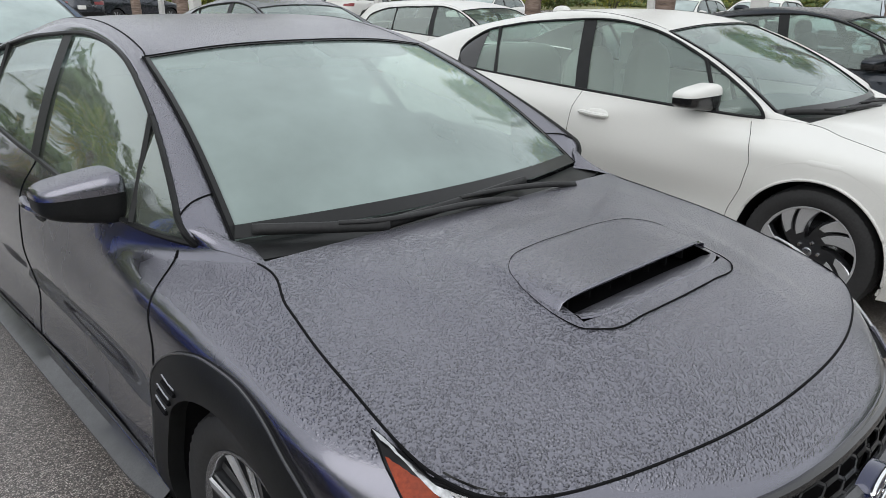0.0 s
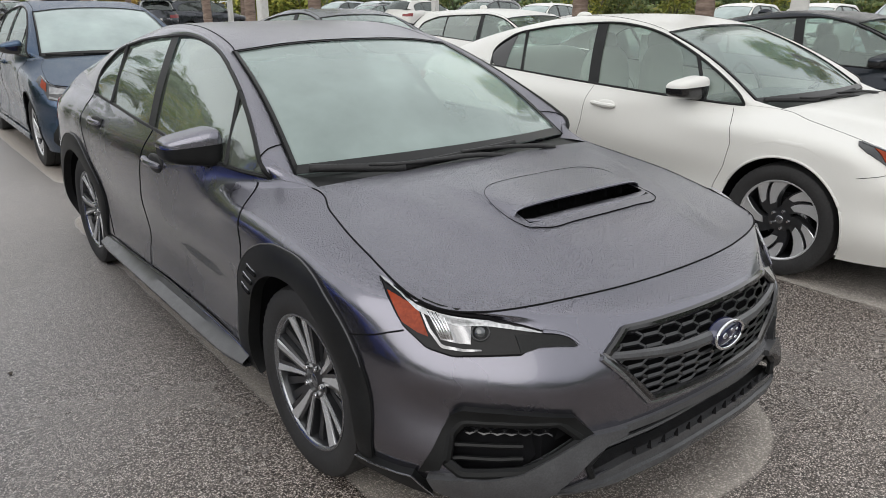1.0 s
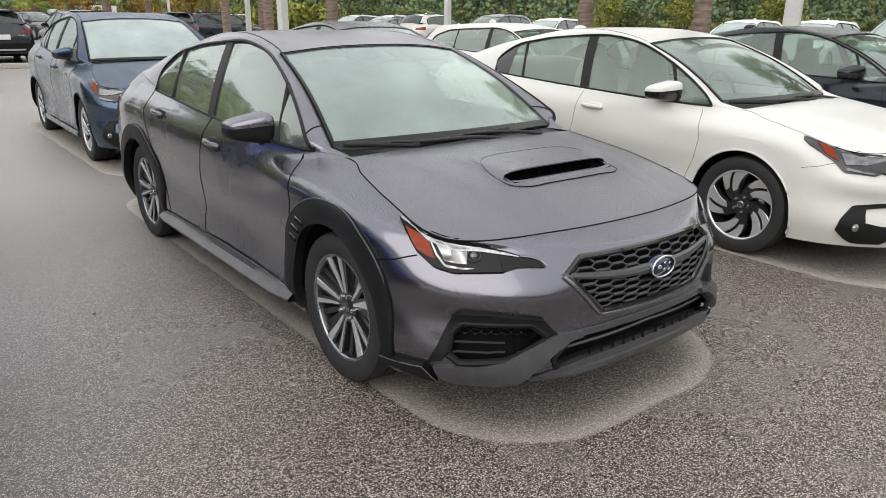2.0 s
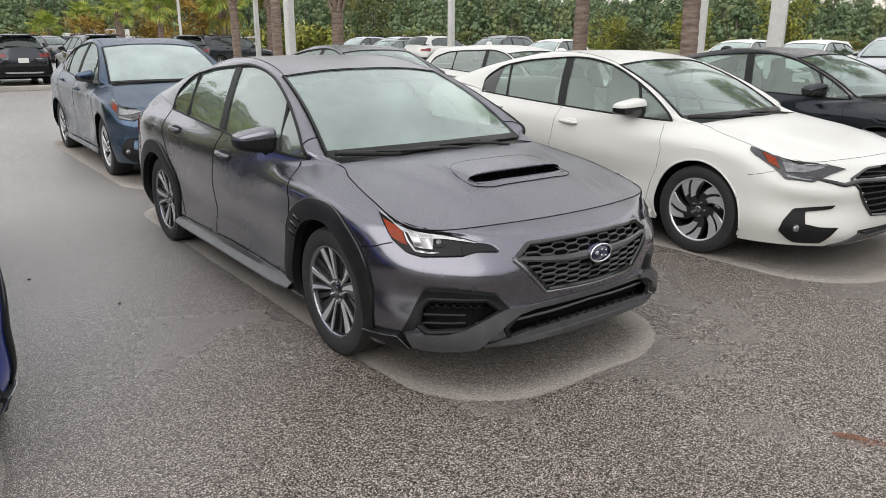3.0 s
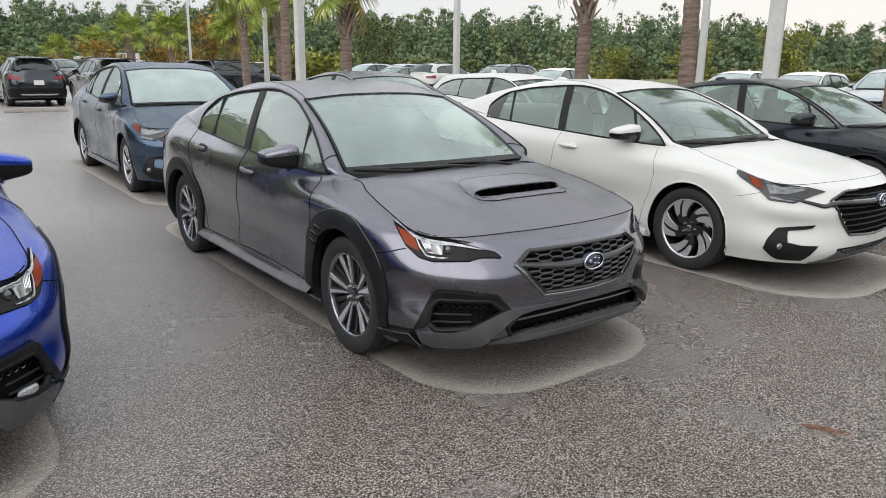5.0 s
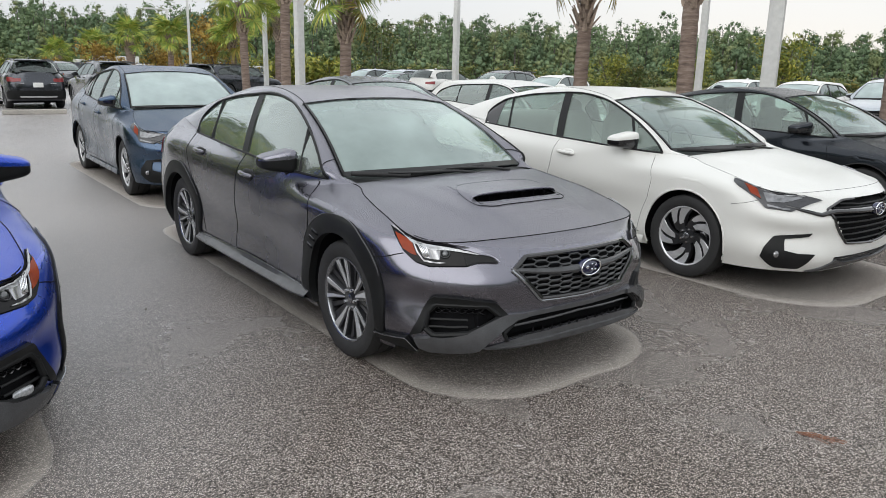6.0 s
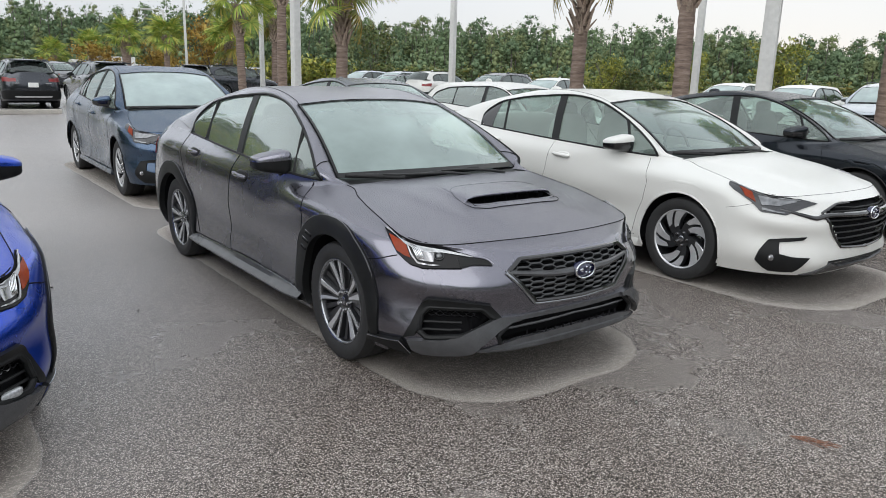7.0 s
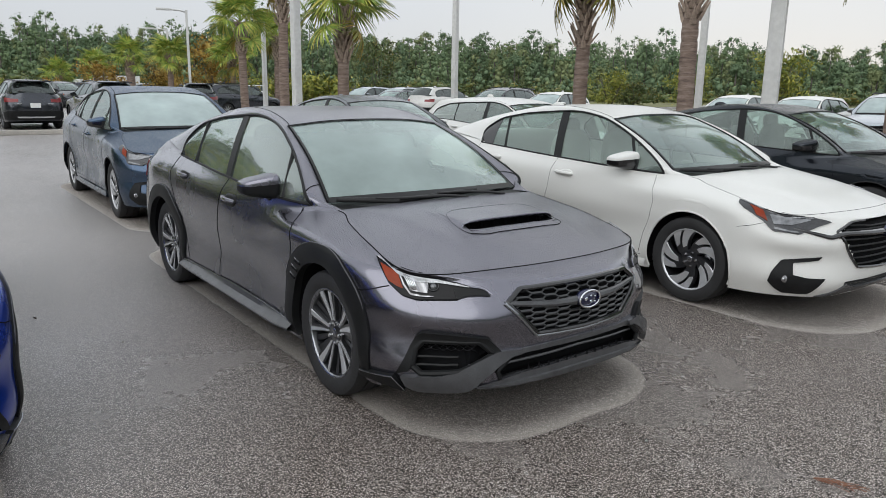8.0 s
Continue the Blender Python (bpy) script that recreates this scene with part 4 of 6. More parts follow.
    # tail lamps
    pair("tail_lamp", B.patch(W([(.80, 3.30, .93), (.66, 3.60, .92), (.48, 3.68, .92)]), W([(.80, 3.36, .80), (.68, 3.58, .80), (.48, 3.70, .82)]), 14, 5, .006, .02), RED_LENS, "red tail lamp lens")
    if shape == "wagon":
        mid("bumper_cladding", B.patch(W([(0, 3.76, .56), (.42, 3.73, .56), (.76, 3.58, .56), (.88, 3.30, .50)]), W([(0, 3.70, .30), (.42, 3.68, .30), (.73, 3.54, .30), (.87, 3.30, .30)]), 24, 5, .012, .03), CLADDING, "black lower bumper cladding")
        mid("bumper_strip", B.patch(W([(0, 3.74, .40), (.40, 3.71, .40), (.55, 3.66, .40)]), W([(0, 3.73, .355), (.40, 3.70, .355), (.52, 3.66, .36)]), 14, 3, .022, .02), MACHINED, "silver bumper strip")
        p = B.snap(W([(0, 3.76, .72)]), .012)[0]
        part("plate", bevel_box(p, (.31, .012, .155), .004), STICKER, car, "plain pale plate")
    # wipers
    if detail:
        for blade, armp in (([(-.34, .165, .968), (-.05, .172, .976), (.26, .205, .982)], [(.42, .13, .958), (.30, .135, .976), (.12, .155, .988), (-.06, .170, .990)]),
                            ([(-.64, .325, .976), (-.50, .235, .974), (-.34, .150, .968)], [(.13, .125, .958), (.02, .130, .974), (-.20, .140, .982), (-.36, .160, .984), (-.46, .208, .986)])):
            wp = mesh_object("wiper", *tube(curve_through(W(blade), 16), .0105, 6, squash=1.5), RUBBER, car, "black wiper blade")
            mesh_object("wiper_arm", *tube(curve_through(W(armp), 16), np.linspace(.015, .008, 16), 6, squash=.7), RUBBER, wp, "black wiper arm")
        # aerial fin
        fin, ff = superball((0, 2.25 * wy, 0), (.022, .085, .045), 2.2, 16, 10)
        fin[:, 2] += np.interp(2.25 * wy, rmid[:, 1], rmid[:, 2]) + .012
        if face != "sport":
            mesh_object("aerial_fin", fin, ff, paint, car, "shark-fin aerial")
    if rail:
        rl = np.stack([Rr[i0 + 6:i1 - 2, 0], Rr[i0 + 6:i1 - 2, 1], Rr[i0 + 6:i1 - 2, 2] + .045], 1)
        pair("roof_rail", tube(rl, .017, 6), CLADDING if paint is not WHITE_PAINT else CLADDING, "black roof rail")
    return car


ONCE = {}


def simple_once(name, col, rough):
    if name not in ONCE:
        ONCE[name] = simple(name, col, rough, spec=.3)
    return ONCE[name]


def badge(car, c, rx, rz, turn=0.0):
    """An oval emblem: chrome rim, blue field and small plain stars as dots."""
    th = np.linspace(0, 2 * math.pi, 32, endpoint=False)
    oval = lambda k, d: np.stack([c[0] + k * rx * np.cos(th), np.full(32, c[1] + d), c[2] + k * rz * np.sin(th)], 1)
    v = np.concatenate([oval(1, -.012), [[c[0], c[1] - .016, c[2]]], oval(1.0, .02)])
    f = [(i, (i + 1) % 32, 32) for i in range(32)] + [(i, 33 + i, 33 + (i + 1) % 32, (i + 1) % 32) for i in range(32)]
    e = mesh_object("emblem", v, f, BADGE_BLUE, car, "blue oval emblem with chrome rim")
    mesh_object("emblem_rim", *tube(oval(1.0, -.013), .005, 8, True), CHROME, e, "chrome oval rim")
    for dx, dz, s in ((-.42, .08, .20), (.05, .38, .11), (.46, .25, .11), (.05, -.25, .11), (.42, -.36, .11)):
        b = superball((c[0] + dx * rx, c[1] - .016, c[2] + dz * rz), (s * rx, .003, s * rz * 1.1), 2, 8, 6)
        mesh_object("emblem_dot", *b, CHROME, e, "silver dot")


def honeycomb(B, poly, cw, ch, r, off):
    """Hexagon outlines that lie over an opening; poly in (x, z)."""
    pieces = []
    poly = np.asarray(poly)
    xs = np.arange(-.02, poly[:, 0].max() + cw, cw * .75 * 2)
    row = 0
    z = poly[:, 1].min() - ch
    while z < poly[:, 1].max() + ch:
        for i in range(-1, int(poly[:, 0].max() / (cw * .75)) + 3):
            x = i * cw * .75
            zz = z + (ch / 2 if i % 2 else 0)
            # three sides of each cell, so that neighbours share them
            pts = [(x - cw * .5, zz), (x - cw * .25, zz + ch * .5), (x + cw * .25, zz + ch * .5), (x + cw * .5, zz)]
            for (x0, z0), (x1, z1) in zip(pts[:-1], pts[1:]):
                mx, mz = np.array([(x0 + x1) / 2]), np.array([(z0 + z1) / 2])
                if mx[0] > -.03 and inside(poly, np.abs(mx), mz)[0]:
                    p = B.front([x0, x1], [z0, z1], off)
                    pieces.append(tube(p, r * (1.5 if abs(z1 - z0) < 1e-6 else 1.0), 4, squash=1.7))
        z += ch
        row += 1
    return join(pieces)


def cavity(B, poly, depth, n=26, m=10):
    """The dark back of an opening, set in behind the skin."""
    poly = np.asarray(poly)
    xs = np.linspace(poly[:, 0].min(), poly[:, 0].max(), n)
    top, bot = [], []
    for x in xs:
        zs = []
        for (x0, z0), (x1, z1) in zip(poly, np.roll(poly, -1, 0)):
            if abs(x1 - x0) > 1e-9 and min(x0, x1) - 1e-9 <= x <= max(x0, x1) + 1e-9:
                zs.append(z0 + (z1 - z0) * (x - x0) / (x1 - x0))
        zs = zs or [poly[:, 1].mean()]
        top.append((x, -.93 + .45 * x * x, max(zs) + .02))
        bot.append((x, -.93 + .45 * x * x, min(zs) - .02))
    a, b = np.array(top), np.array(bot)
    rows = np.stack([B.front((a + (b - a) * s)[:, 0], (a + (b - a) * s)[:, 2], -depth) for s in np.linspace(0, 1, m)], 1)
    return rows.reshape(-1, 3), [q[::-1] for q in grid_faces(n, m)]


def sport_face(car, B, W, paint, pair, mid, on_hood, arch_r, radius, wb, wx, wy, wz):
    grille = [(0, .703), (.20, .703), (.357, .698), (.434, .640), (.287, .490), (0, .482)]
    gg = [(x * wx, z * wz) for x, z in grille]
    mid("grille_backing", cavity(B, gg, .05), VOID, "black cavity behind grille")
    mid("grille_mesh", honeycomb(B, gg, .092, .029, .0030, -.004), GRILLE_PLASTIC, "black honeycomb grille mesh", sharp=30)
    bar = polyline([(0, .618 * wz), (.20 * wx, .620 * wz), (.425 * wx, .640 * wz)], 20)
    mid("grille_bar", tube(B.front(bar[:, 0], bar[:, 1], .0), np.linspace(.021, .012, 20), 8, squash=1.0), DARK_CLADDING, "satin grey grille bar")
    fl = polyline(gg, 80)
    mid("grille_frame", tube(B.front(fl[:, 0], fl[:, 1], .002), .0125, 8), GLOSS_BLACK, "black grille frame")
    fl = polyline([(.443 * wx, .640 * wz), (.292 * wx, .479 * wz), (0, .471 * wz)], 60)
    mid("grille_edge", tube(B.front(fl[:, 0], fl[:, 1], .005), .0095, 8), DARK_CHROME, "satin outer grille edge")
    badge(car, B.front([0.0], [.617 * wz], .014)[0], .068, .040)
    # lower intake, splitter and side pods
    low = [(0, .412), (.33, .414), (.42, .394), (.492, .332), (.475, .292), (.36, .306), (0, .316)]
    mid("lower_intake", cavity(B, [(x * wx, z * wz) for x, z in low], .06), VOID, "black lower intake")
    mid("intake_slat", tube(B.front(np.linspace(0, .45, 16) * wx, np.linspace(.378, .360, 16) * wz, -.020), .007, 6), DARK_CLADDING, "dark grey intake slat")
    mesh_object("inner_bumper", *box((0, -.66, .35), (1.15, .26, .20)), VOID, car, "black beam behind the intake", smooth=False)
    fl = polyline([(.33 * wx, .414 * wz), (.42 * wx, .394 * wz), (.492 * wx, .332 * wz), (.475 * wx, .292 * wz)], 24)
    pair("intake_frame", tube(B.front(fl[:, 0], fl[:, 1], .0), .012, 6), CLADDING, "black intake frame")
    mid("intake_brow", B.patch(W([(0, -.935, .436), (.20, -.92, .434), (.385, -.888, .424)]), W([(0, -.935, .411), (.20, -.92, .411), (.40, -.888, .400)]), 20, 4, .012, .03), DARK_CLADDING, "dark grey strip over the intake", sharp=35)
    for i in range(6):
        x = .04 + i * .058
        p = B.front([x * wx, x * wx], [.322 * wz, .345 * wz], .004)
        pair("intake_tooth", tube(p, np.array((.008, .002)), 4), VOID, "black intake tooth")
    lip = []
    for x in np.linspace(0, .578, 27):
        zt = np.interp(x, [0, .12, .36, .50, .578], [.322, .321, .308, .284, .260]) * wz
        zb = .252 * wz
        h_ = zt - zb
        out = np.interp(x, [0, .40, .578], [.034, .036, .016])
        a_, b_ = B.front([x * wx], [zt], .006)[0], B.front([x * wx], [zb + .01], 0)[0]
        yb = b_[1] - out
        lip.append([(a_[0], a_[1] + .03, zt - .004), (a_[0], a_[1], zt), (a_[0], a_[1] * .55 + yb * .45 + .004, zb + h_ * .52), (a_[0], a_[1] * .4 + yb * .6 - .004, zb + h_ * .46),
                    (a_[0], yb, zb + .010), (a_[0], yb + .004, zb + .002), (a_[0], yb + .03, zb), (a_[0], yb + .16, zb + .012)])
    mid("splitter", (np.array(lip).reshape(-1, 3), [q[::-1] for q in grid_faces(27, 8)]), DARK_CLADDING, "dark grey front splitter", sharp=28)
    # rising strut from the lip to the grille's lower corner and round the pod
    pair("lip_strut", B.patch(W([(.370, -.89, .424), (.478, -.857, .424), (.576, -.825, .378), (.656, -.782, .333), (.724, -.722, .314), (.781, -.655, .309), (.822, -.595, .299)]),
                              W([(.372, -.89, .402), (.425, -.881, .393), (.491, -.869, .356), (.566, -.846, .300), (.600, -.813, .258), (.642, -.771, .246), (.76, -.629, .233), (.80, -.60, .250)]), 34, 5, .026, .05), DARK_CLADDING, "dark grey bumper strut", sharp=35)
    pod = [(.497, .412), (.555, .470), (.745, .468), (.775, .425), (.795, .350), (.770, .318), (.646, .335), (.590, .362)]
    pp = [(x * wx, z * wz) for x, z in pod]
    poly3 = [(x, -.95 + .62 * x * x, z) for x, z in pp]
    pts = np.asarray(poly3)
    back = []
    for zz in np.linspace(.30, .49, 9):
        lo, hi = np.interp(zz, [.30, .36, .412, .47], [.62, .58, .50, .54]), np.interp(zz, [.30, .35, .425, .47], [.79, .80, .785, .755])
        back.append([B.snap([(x * wx, -.95 + .62 * x * x, zz * wz)], -.045)[0] for x in np.linspace(lo - .02, hi + .02, 12)])
    back = np.array(back).transpose(1, 0, 2)
    pair("pod_backing", (back.reshape(-1, 3), grid_faces(12, 9)), VOID, "black cavity of side intake")
    rimp = polyline(pp + [pp[0]], 70)[:-1]
    pair("pod_rim", tube(B.front(rimp[:, 0], rimp[:, 1], .004), .015, 8, True), CLADDING, "black rim of side intake")
    for zz in (.412, .428, .444, .460):
        line = [(x, -.95 + .62 * x * x, zz) for x in (np.linspace(.54, .765, 17))]
        line = np.array(line)
        line[:, 2] += .010 * ((np.arange(17) + int(zz * 50)) % 2)
        pair("pod_mesh", tube(B.snap(W(line), -.012), .004, 4), GLOSS_BLACK, "black pod mesh bar")
    for zz in (.345, .380):
        pair("pod_slat", tube(B.snap(W([(x, -.95 + .62 * x * x, zz) for x in np.linspace(.60, .785, 10)]), -.010), .007, 6), CLADDING, "black pod slat")
    brow_t = W([(.448, -.87, .425), (.512, -.845, .498), (.60, -.80, .515), (.678, -.743, .530), (.762, -.662, .537), (.785, -.63, .510), (.800, -.605, .455), (.828, -.585, .376), (.850, -.545, .300)])
    brow_b = W([(.490, -.86, .402), (.540, -.829, .470), (.60, -.79, .476), (.681, -.721, .480), (.745, -.655, .470), (.760, -.645, .450), (.772, -.64, .420), (.786, -.639, .38), (.800, -.623, .325)])
    brow_t = brow_b + .66 * (brow_t - brow_b)
    pair("pod_surround", B.patch(brow_t, brow_b, 40, 5, .016, .04), CLADDING, "black plastic intake surround", sharp=35)
    # corner fin under the bumper
    pair("corner_fin", B.patch(W([(.839, -.552, .292), (.854, -.51, .284), (.878, -.43, .279), (.892, -.355, .272)]), W([(.79, -.575, .216), (.838, -.489, .230), (.865, -.42, .238), (.882, -.35, .240)]), 14, 4, .022, .04), CLADDING, "black corner fin", sharp=35)
    edge = B.snap(W([(.892, -.355, .272), (.878, -.43, .279), (.854, -.51, .284), (.839, -.552, .290), (.818, -.570, .256), (.79, -.585, .220)]), .024)
    pair("fin_edge", tube(polyline(edge, 24), .0028, 5), DARK_CHROME, "thin bright fin edge")
    # headlamps
    top = W([(.808, -.365, .802), (.802, -.432, .792), (.793, -.504, .771), (.748, -.602, .752), (.676, -.656, .747), (.598, -.711, .724), (.551, -.753, .706)])
    bot = W([(.808, -.372, .798), (.822, -.419, .772), (.823, -.497, .710), (.802, -.569, .667), (.763, -.627, .654), (.699, -.682, .657), (.626, -.738, .660)])
    hl = B.patch(top, bot, 34, 11, .009, .02)
    h = mesh_object("headlamp", *hl, LAMP_DARK, car, "clear headlamp with dark bezel", sharp=50)
    h2 = mesh_object("headlamp", *flip(*hl), LAMP_DARK, car, "clear headlamp with dark bezel", sharp=50)

    def on_lamp(nm, t, b, mat, lab, off=.014, rim=.006, n=14, m=5):
        vf = B.patch(W(t), W(b), n, m, off, rim)
        mesh_object(nm, *vf, mat, h, lab, sharp=50)
        mesh_object(nm, *flip(*vf), mat, h2, lab, sharp=50)

    on_lamp("amber_marker", [(.817, -.415, .774), (.800, -.47, .765), (.784, -.505, .755)], [(.821, -.49, .717), (.808, -.535, .700), (.792, -.561, .692)], AMBER, "amber side marker")
    on_lamp("light_strip", [(.808, -.370, .799), (.801, -.436, .790), (.792, -.508, .768), (.748, -.604, .749), (.676, -.658, .744), (.598, -.713, .721), (.560, -.745, .706)],
            [(.809, -.376, .794), (.803, -.445, .779), (.792, -.520, .750), (.748, -.610, .731), (.678, -.666, .730), (.604, -.716, .714), (.565, -.745, .704)], LAMP_WHITE, "white light strip", .018, .006, 28, 3)
    on_lamp("lamp_reflector", [(.774, -.525, .756), (.735, -.590, .750), (.700, -.625, .744)], [(.775, -.590, .690), (.748, -.625, .684), (.722, -.648, .682)], LAMP_CLEAR, "bright ribbed reflector", .015)
    for k in range(5):
        s_ = (k + .7) / 9
        a_, b_ = np.array((.774 - .056 * s_, -.525 - .075 * s_, .748)), np.array((.775 - .040 * s_, -.590 - .043 * s_, .692))
        rib = tube(B.snap(W([a_, (a_ + b_) / 2, b_]), .016), .0030, 5)
        mesh_object("reflector_rib", *rib, CHROME, h, "bright rib")
        mesh_object("reflector_rib", *flip(*rib), CHROME, h2, "bright rib")
    on_lamp("light_guide", [(.784, -.512, .757), (.786, -.552, .706), (.780, -.600, .669), (.740, -.645, .664), (.705, -.674, .667)],
            [(.780, -.515, .757), (.780, -.554, .711), (.774, -.597, .676), (.738, -.642, .670), (.707, -.671, .671)], LAMP_CLEAR, "thin bright L-shaped light guide", .016, .006, 22, 3)
    lens = superball((0, 0, 0), (.021, .022, .024), 2, 20, 14)
    q = B.snap(W([(.692, -.650, .708)]), -.002)[0]
    mesh_object("projector_lens", lens[0] + q, lens[1], LENS_GLASS, h, "round projector lens")
    mesh_object("projector_lens", *flip(lens[0] + q, lens[1]), LENS_GLASS, h2, "round projector lens")
    ta = np.linspace(0, 2 * math.pi, 24, endpoint=False)
    ringp = B.snap(W([(.690 + .023 * math.cos(a) * .8, -.650 + .023 * math.cos(a) * .6, .708 + .026 * math.sin(a)) for a in ta]), .016)
    for hh, vf in ((h, tube(ringp, .0022, 6, True)), (h2, flip(*tube(ringp, .0022, 6, True)))):
        mesh_object("lens_ring", *vf, RIM_DARK, hh, "grey ring round the lens")
    gap_line = np.concatenate([polyline(top, 30), polyline(bot, 30)[::-1]])
    pair("lamp_gap", tube(B.snap(gap_line, .005), .0042, 6, True), VOID, "black gap round the headlamp")
    # black blade that paints the shadow wedge running inward from the lamp
    pair("lamp_blade", B.patch(W([(.621, -.709, .702), (.551, -.753, .706), (.513, -.781, .699), (.495, -.810, .675)]), W([(.626, -.738, .660), (.578, -.76, .673), (.535, -.785, .673), (.495, -.812, .672)]), 16, 5, .014, .018), CLADDING, "dark blade beside headlamp", sharp=50)
    crest = B.snap(W([(.560, -.748, .709), (.530, -.771, .705), (.505, -.790, .694), (.487, -.812, .674)]), .014)
    pair("blade_crest", tube(curve_through(crest, 14), np.linspace(.007, .0035, 14), 6), paint, "painted upper edge of the blade")
    # wheel arch mouldings with slotted vents
    for yc, back_y in ((0.0, .085), (wb, .01)):
        th = np.linspace(-.42, math.pi + .32, 60)
        co, so = np.cos(th), np.sin(th)
        ro = arch_r + .096 + .010 * np.abs(np.sin(2 * th)) - .05 * np.clip((th - 2.5) / .9, 0, 1) + back_y * np.clip(np.cos(th - .35), 0, 1) ** 4 * .12
        rows = []
        for kk, off in ((0.0, -.03), (0.0, .012), (.25, .014), (.8, .013), (1.0, .008), (1.0, -.01)):
            rr = arch_r + (ro - arch_r) * kk
            pts = np.stack([np.full(60, .91 * wx), yc + rr * co, np.maximum(radius + rr * so, .21)], 1)
            rows.append(B.snap(pts, off))
        v = np.stack(rows, 1).reshape(-1, 3)
        pair("arch_moulding", (v, grid_faces(60, 6)), CLADDING, "black wheel arch moulding", sharp=40)
        edge_line = np.stack([np.full(60, .91 * wx), yc + ro * co, radius + ro * so], 1)[4:-13]
        pair("arch_edge", tube(B.snap(edge_line, .009), .0030, 6), DARK_CLADDING, "grey moulding edge")
    for (ya, za), (yb, zb) in (((.271, .676), (.205, .667)), ((.313, .635), (.252, .622)), ((.350, .584), (.298, .571))):
        pair("vent_slot", tube(B.snap(W([(.91, ya, za), (.91, (ya + yb) / 2, (za + zb) / 2 - .003), (.91, yb, zb)]), .014), .0085, 6, squash=.7), VOID, "black vent slot")
        pair("vent_edge", tube(B.snap(W([(.91, ya + .004, za + .014), (.91, (ya + yb) / 2, (za + zb) / 2 + .009), (.91, yb, zb + .012)]), .015), .0026, 5), DARK_CHROME, "bright vent edge")
    # side skirts
    sk = []
    for yy in np.linspace(.40, 2.27, 30):
        k = np.interp(yy, [.40, .55, 2.1, 2.27], [0, 1, 1, .4])
        sk.append([(.82 * wx, yy, .222), (.898 + .016 * k, yy, .230), (.910 + .022 * k, yy, .238), (.910 + .022 * k, yy, .247), (.882 + .004 * k, yy, .270), (.872, yy, np.interp(yy, [.40, .5, .8, 1.3, 1.8, 2.27], [.275, .290, .303, .306, .292, .275]))])
    sk = np.array(sk) * np.array((1, wy, 1))
    pair("side_skirt", (sk.reshape(-1, 3), grid_faces(30, 6)), DARK_CLADDING, "dark grey side skirt", sharp=40)
    pair("skirt_edge", tube(sk[:, 5] + np.array((.010, 0, .0)), .0022, 5), DARK_CHROME, "thin bright skirt edge")
    # bonnet scoop: a lid that rises forward over a dark mouth
    def lid_z(x, y):
        if y < -.40:
            return on_hood(x * wx, y * wy) + .001
        e, t = abs(x) / .40, np.clip((-.12 - y) / .276, 0, 1)
        fade = np.clip(1 - (e / .80) ** 7, 0, 1) ** .6
        return on_hood(x * wx, y * wy) + max(0, -.006 + .008 * np.clip(t * 5, 0, 1) * np.clip(fade * 3, 0, 1) + .030 * t ** 1.5 * fade)

    lid = []
    for x in np.linspace(-.40, .40, 61):
        e = abs(x) / .40
        fade = np.clip(1 - (e / .80) ** 7, 0, 1) ** .6
        col = []
        for t in np.linspace(0, 1, 18):
            yy = -.12 - .276 * t + .035 * e ** 4 * t
            hgt = .030 * (t ** 1.5) * fade
            sink = -.006 + .008 * np.clip(t * 5, 0, 1) * np.clip(fade * 3, 0, 1)
            col.append((x * wx, yy * wy, on_hood(x * wx, yy * wy) + sink + hgt))
        last = col[-1]
        drop = .010 * fade
        col.append((last[0], last[1] - .003, last[2] - drop * .5))
        col.append((last[0], last[1] - .001, last[2] - drop))
        col.append((last[0], last[1] + .05, last[2] - drop - .004))
        lid.append(col)
    lid = np.array(lid)
    sc = mesh_object("bonnet_scoop", lid.reshape(-1, 3), [q[::-1] for q in grid_faces(61, 21)], paint, car, "raised bonnet air scoop", sharp=45)
    tray, ramp_ = [], []
    for x in np.linspace(-.297, .297, 41):
        yf = -.456 + .026 * (abs(x) / .297) ** 6
        zf = on_hood(x * wx, yf * wy)
        ramp_.append([(x * wx, yf * wy, zf - .001), (x * wx, (yf + .002) * wy, zf + .002), (x * wx, (yf + .016) * wy, on_hood(x * wx, (yf + .016) * wy) + .001), (x * wx, -.408 * wy, zf - .002), (x * wx, -.392 * wy, zf - .008)])
        tray.append([(x * wx, -.394 * wy, zf - .007), (x * wx, -.38 * wy, zf - .03), (x * wx, -.29 * wy, zf - .045), (x * wx, -.29 * wy, zf + .004)])
    mesh_object("scoop_ramp", np.array(ramp_).reshape(-1, 3), [q[::-1] for q in grid_faces(41, 5)], paint, sc, "painted ramp before the scoop mouth", sharp=50)
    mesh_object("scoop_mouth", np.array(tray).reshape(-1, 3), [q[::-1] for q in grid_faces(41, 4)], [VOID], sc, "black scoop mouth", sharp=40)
    for x in np.linspace(-.25, .25, 7):
        z_ = on_hood(x * wx, -.40 * wy)
        mesh_object("scoop_rib", *box((x * wx, -.350 * wy, z_ - .010), (.005, .02, .028)), VOID, sc, "", smooth=False)
    ol = [(0, -.158), (.14, -.161), (.235, -.180), (.298, -.228), (.322, -.305), (.328, -.395), (.318, -.450), (.280, -.484), (.15, -.497), (0, -.500)]
    cut = np.array([(x * wx, y * wy, lid_z(x, y) + .0006) for x, y in curve_through(np.array([(a, b, 0) for a, b in ol]), 60)[:, :2]])
    mid("scoop_seam", tube(cut, np.interp(np.arange(60), [0, 30, 42, 59], [.0007, .0008, .0022, .0024]), 5), VOID, "dark seam round the scoop")


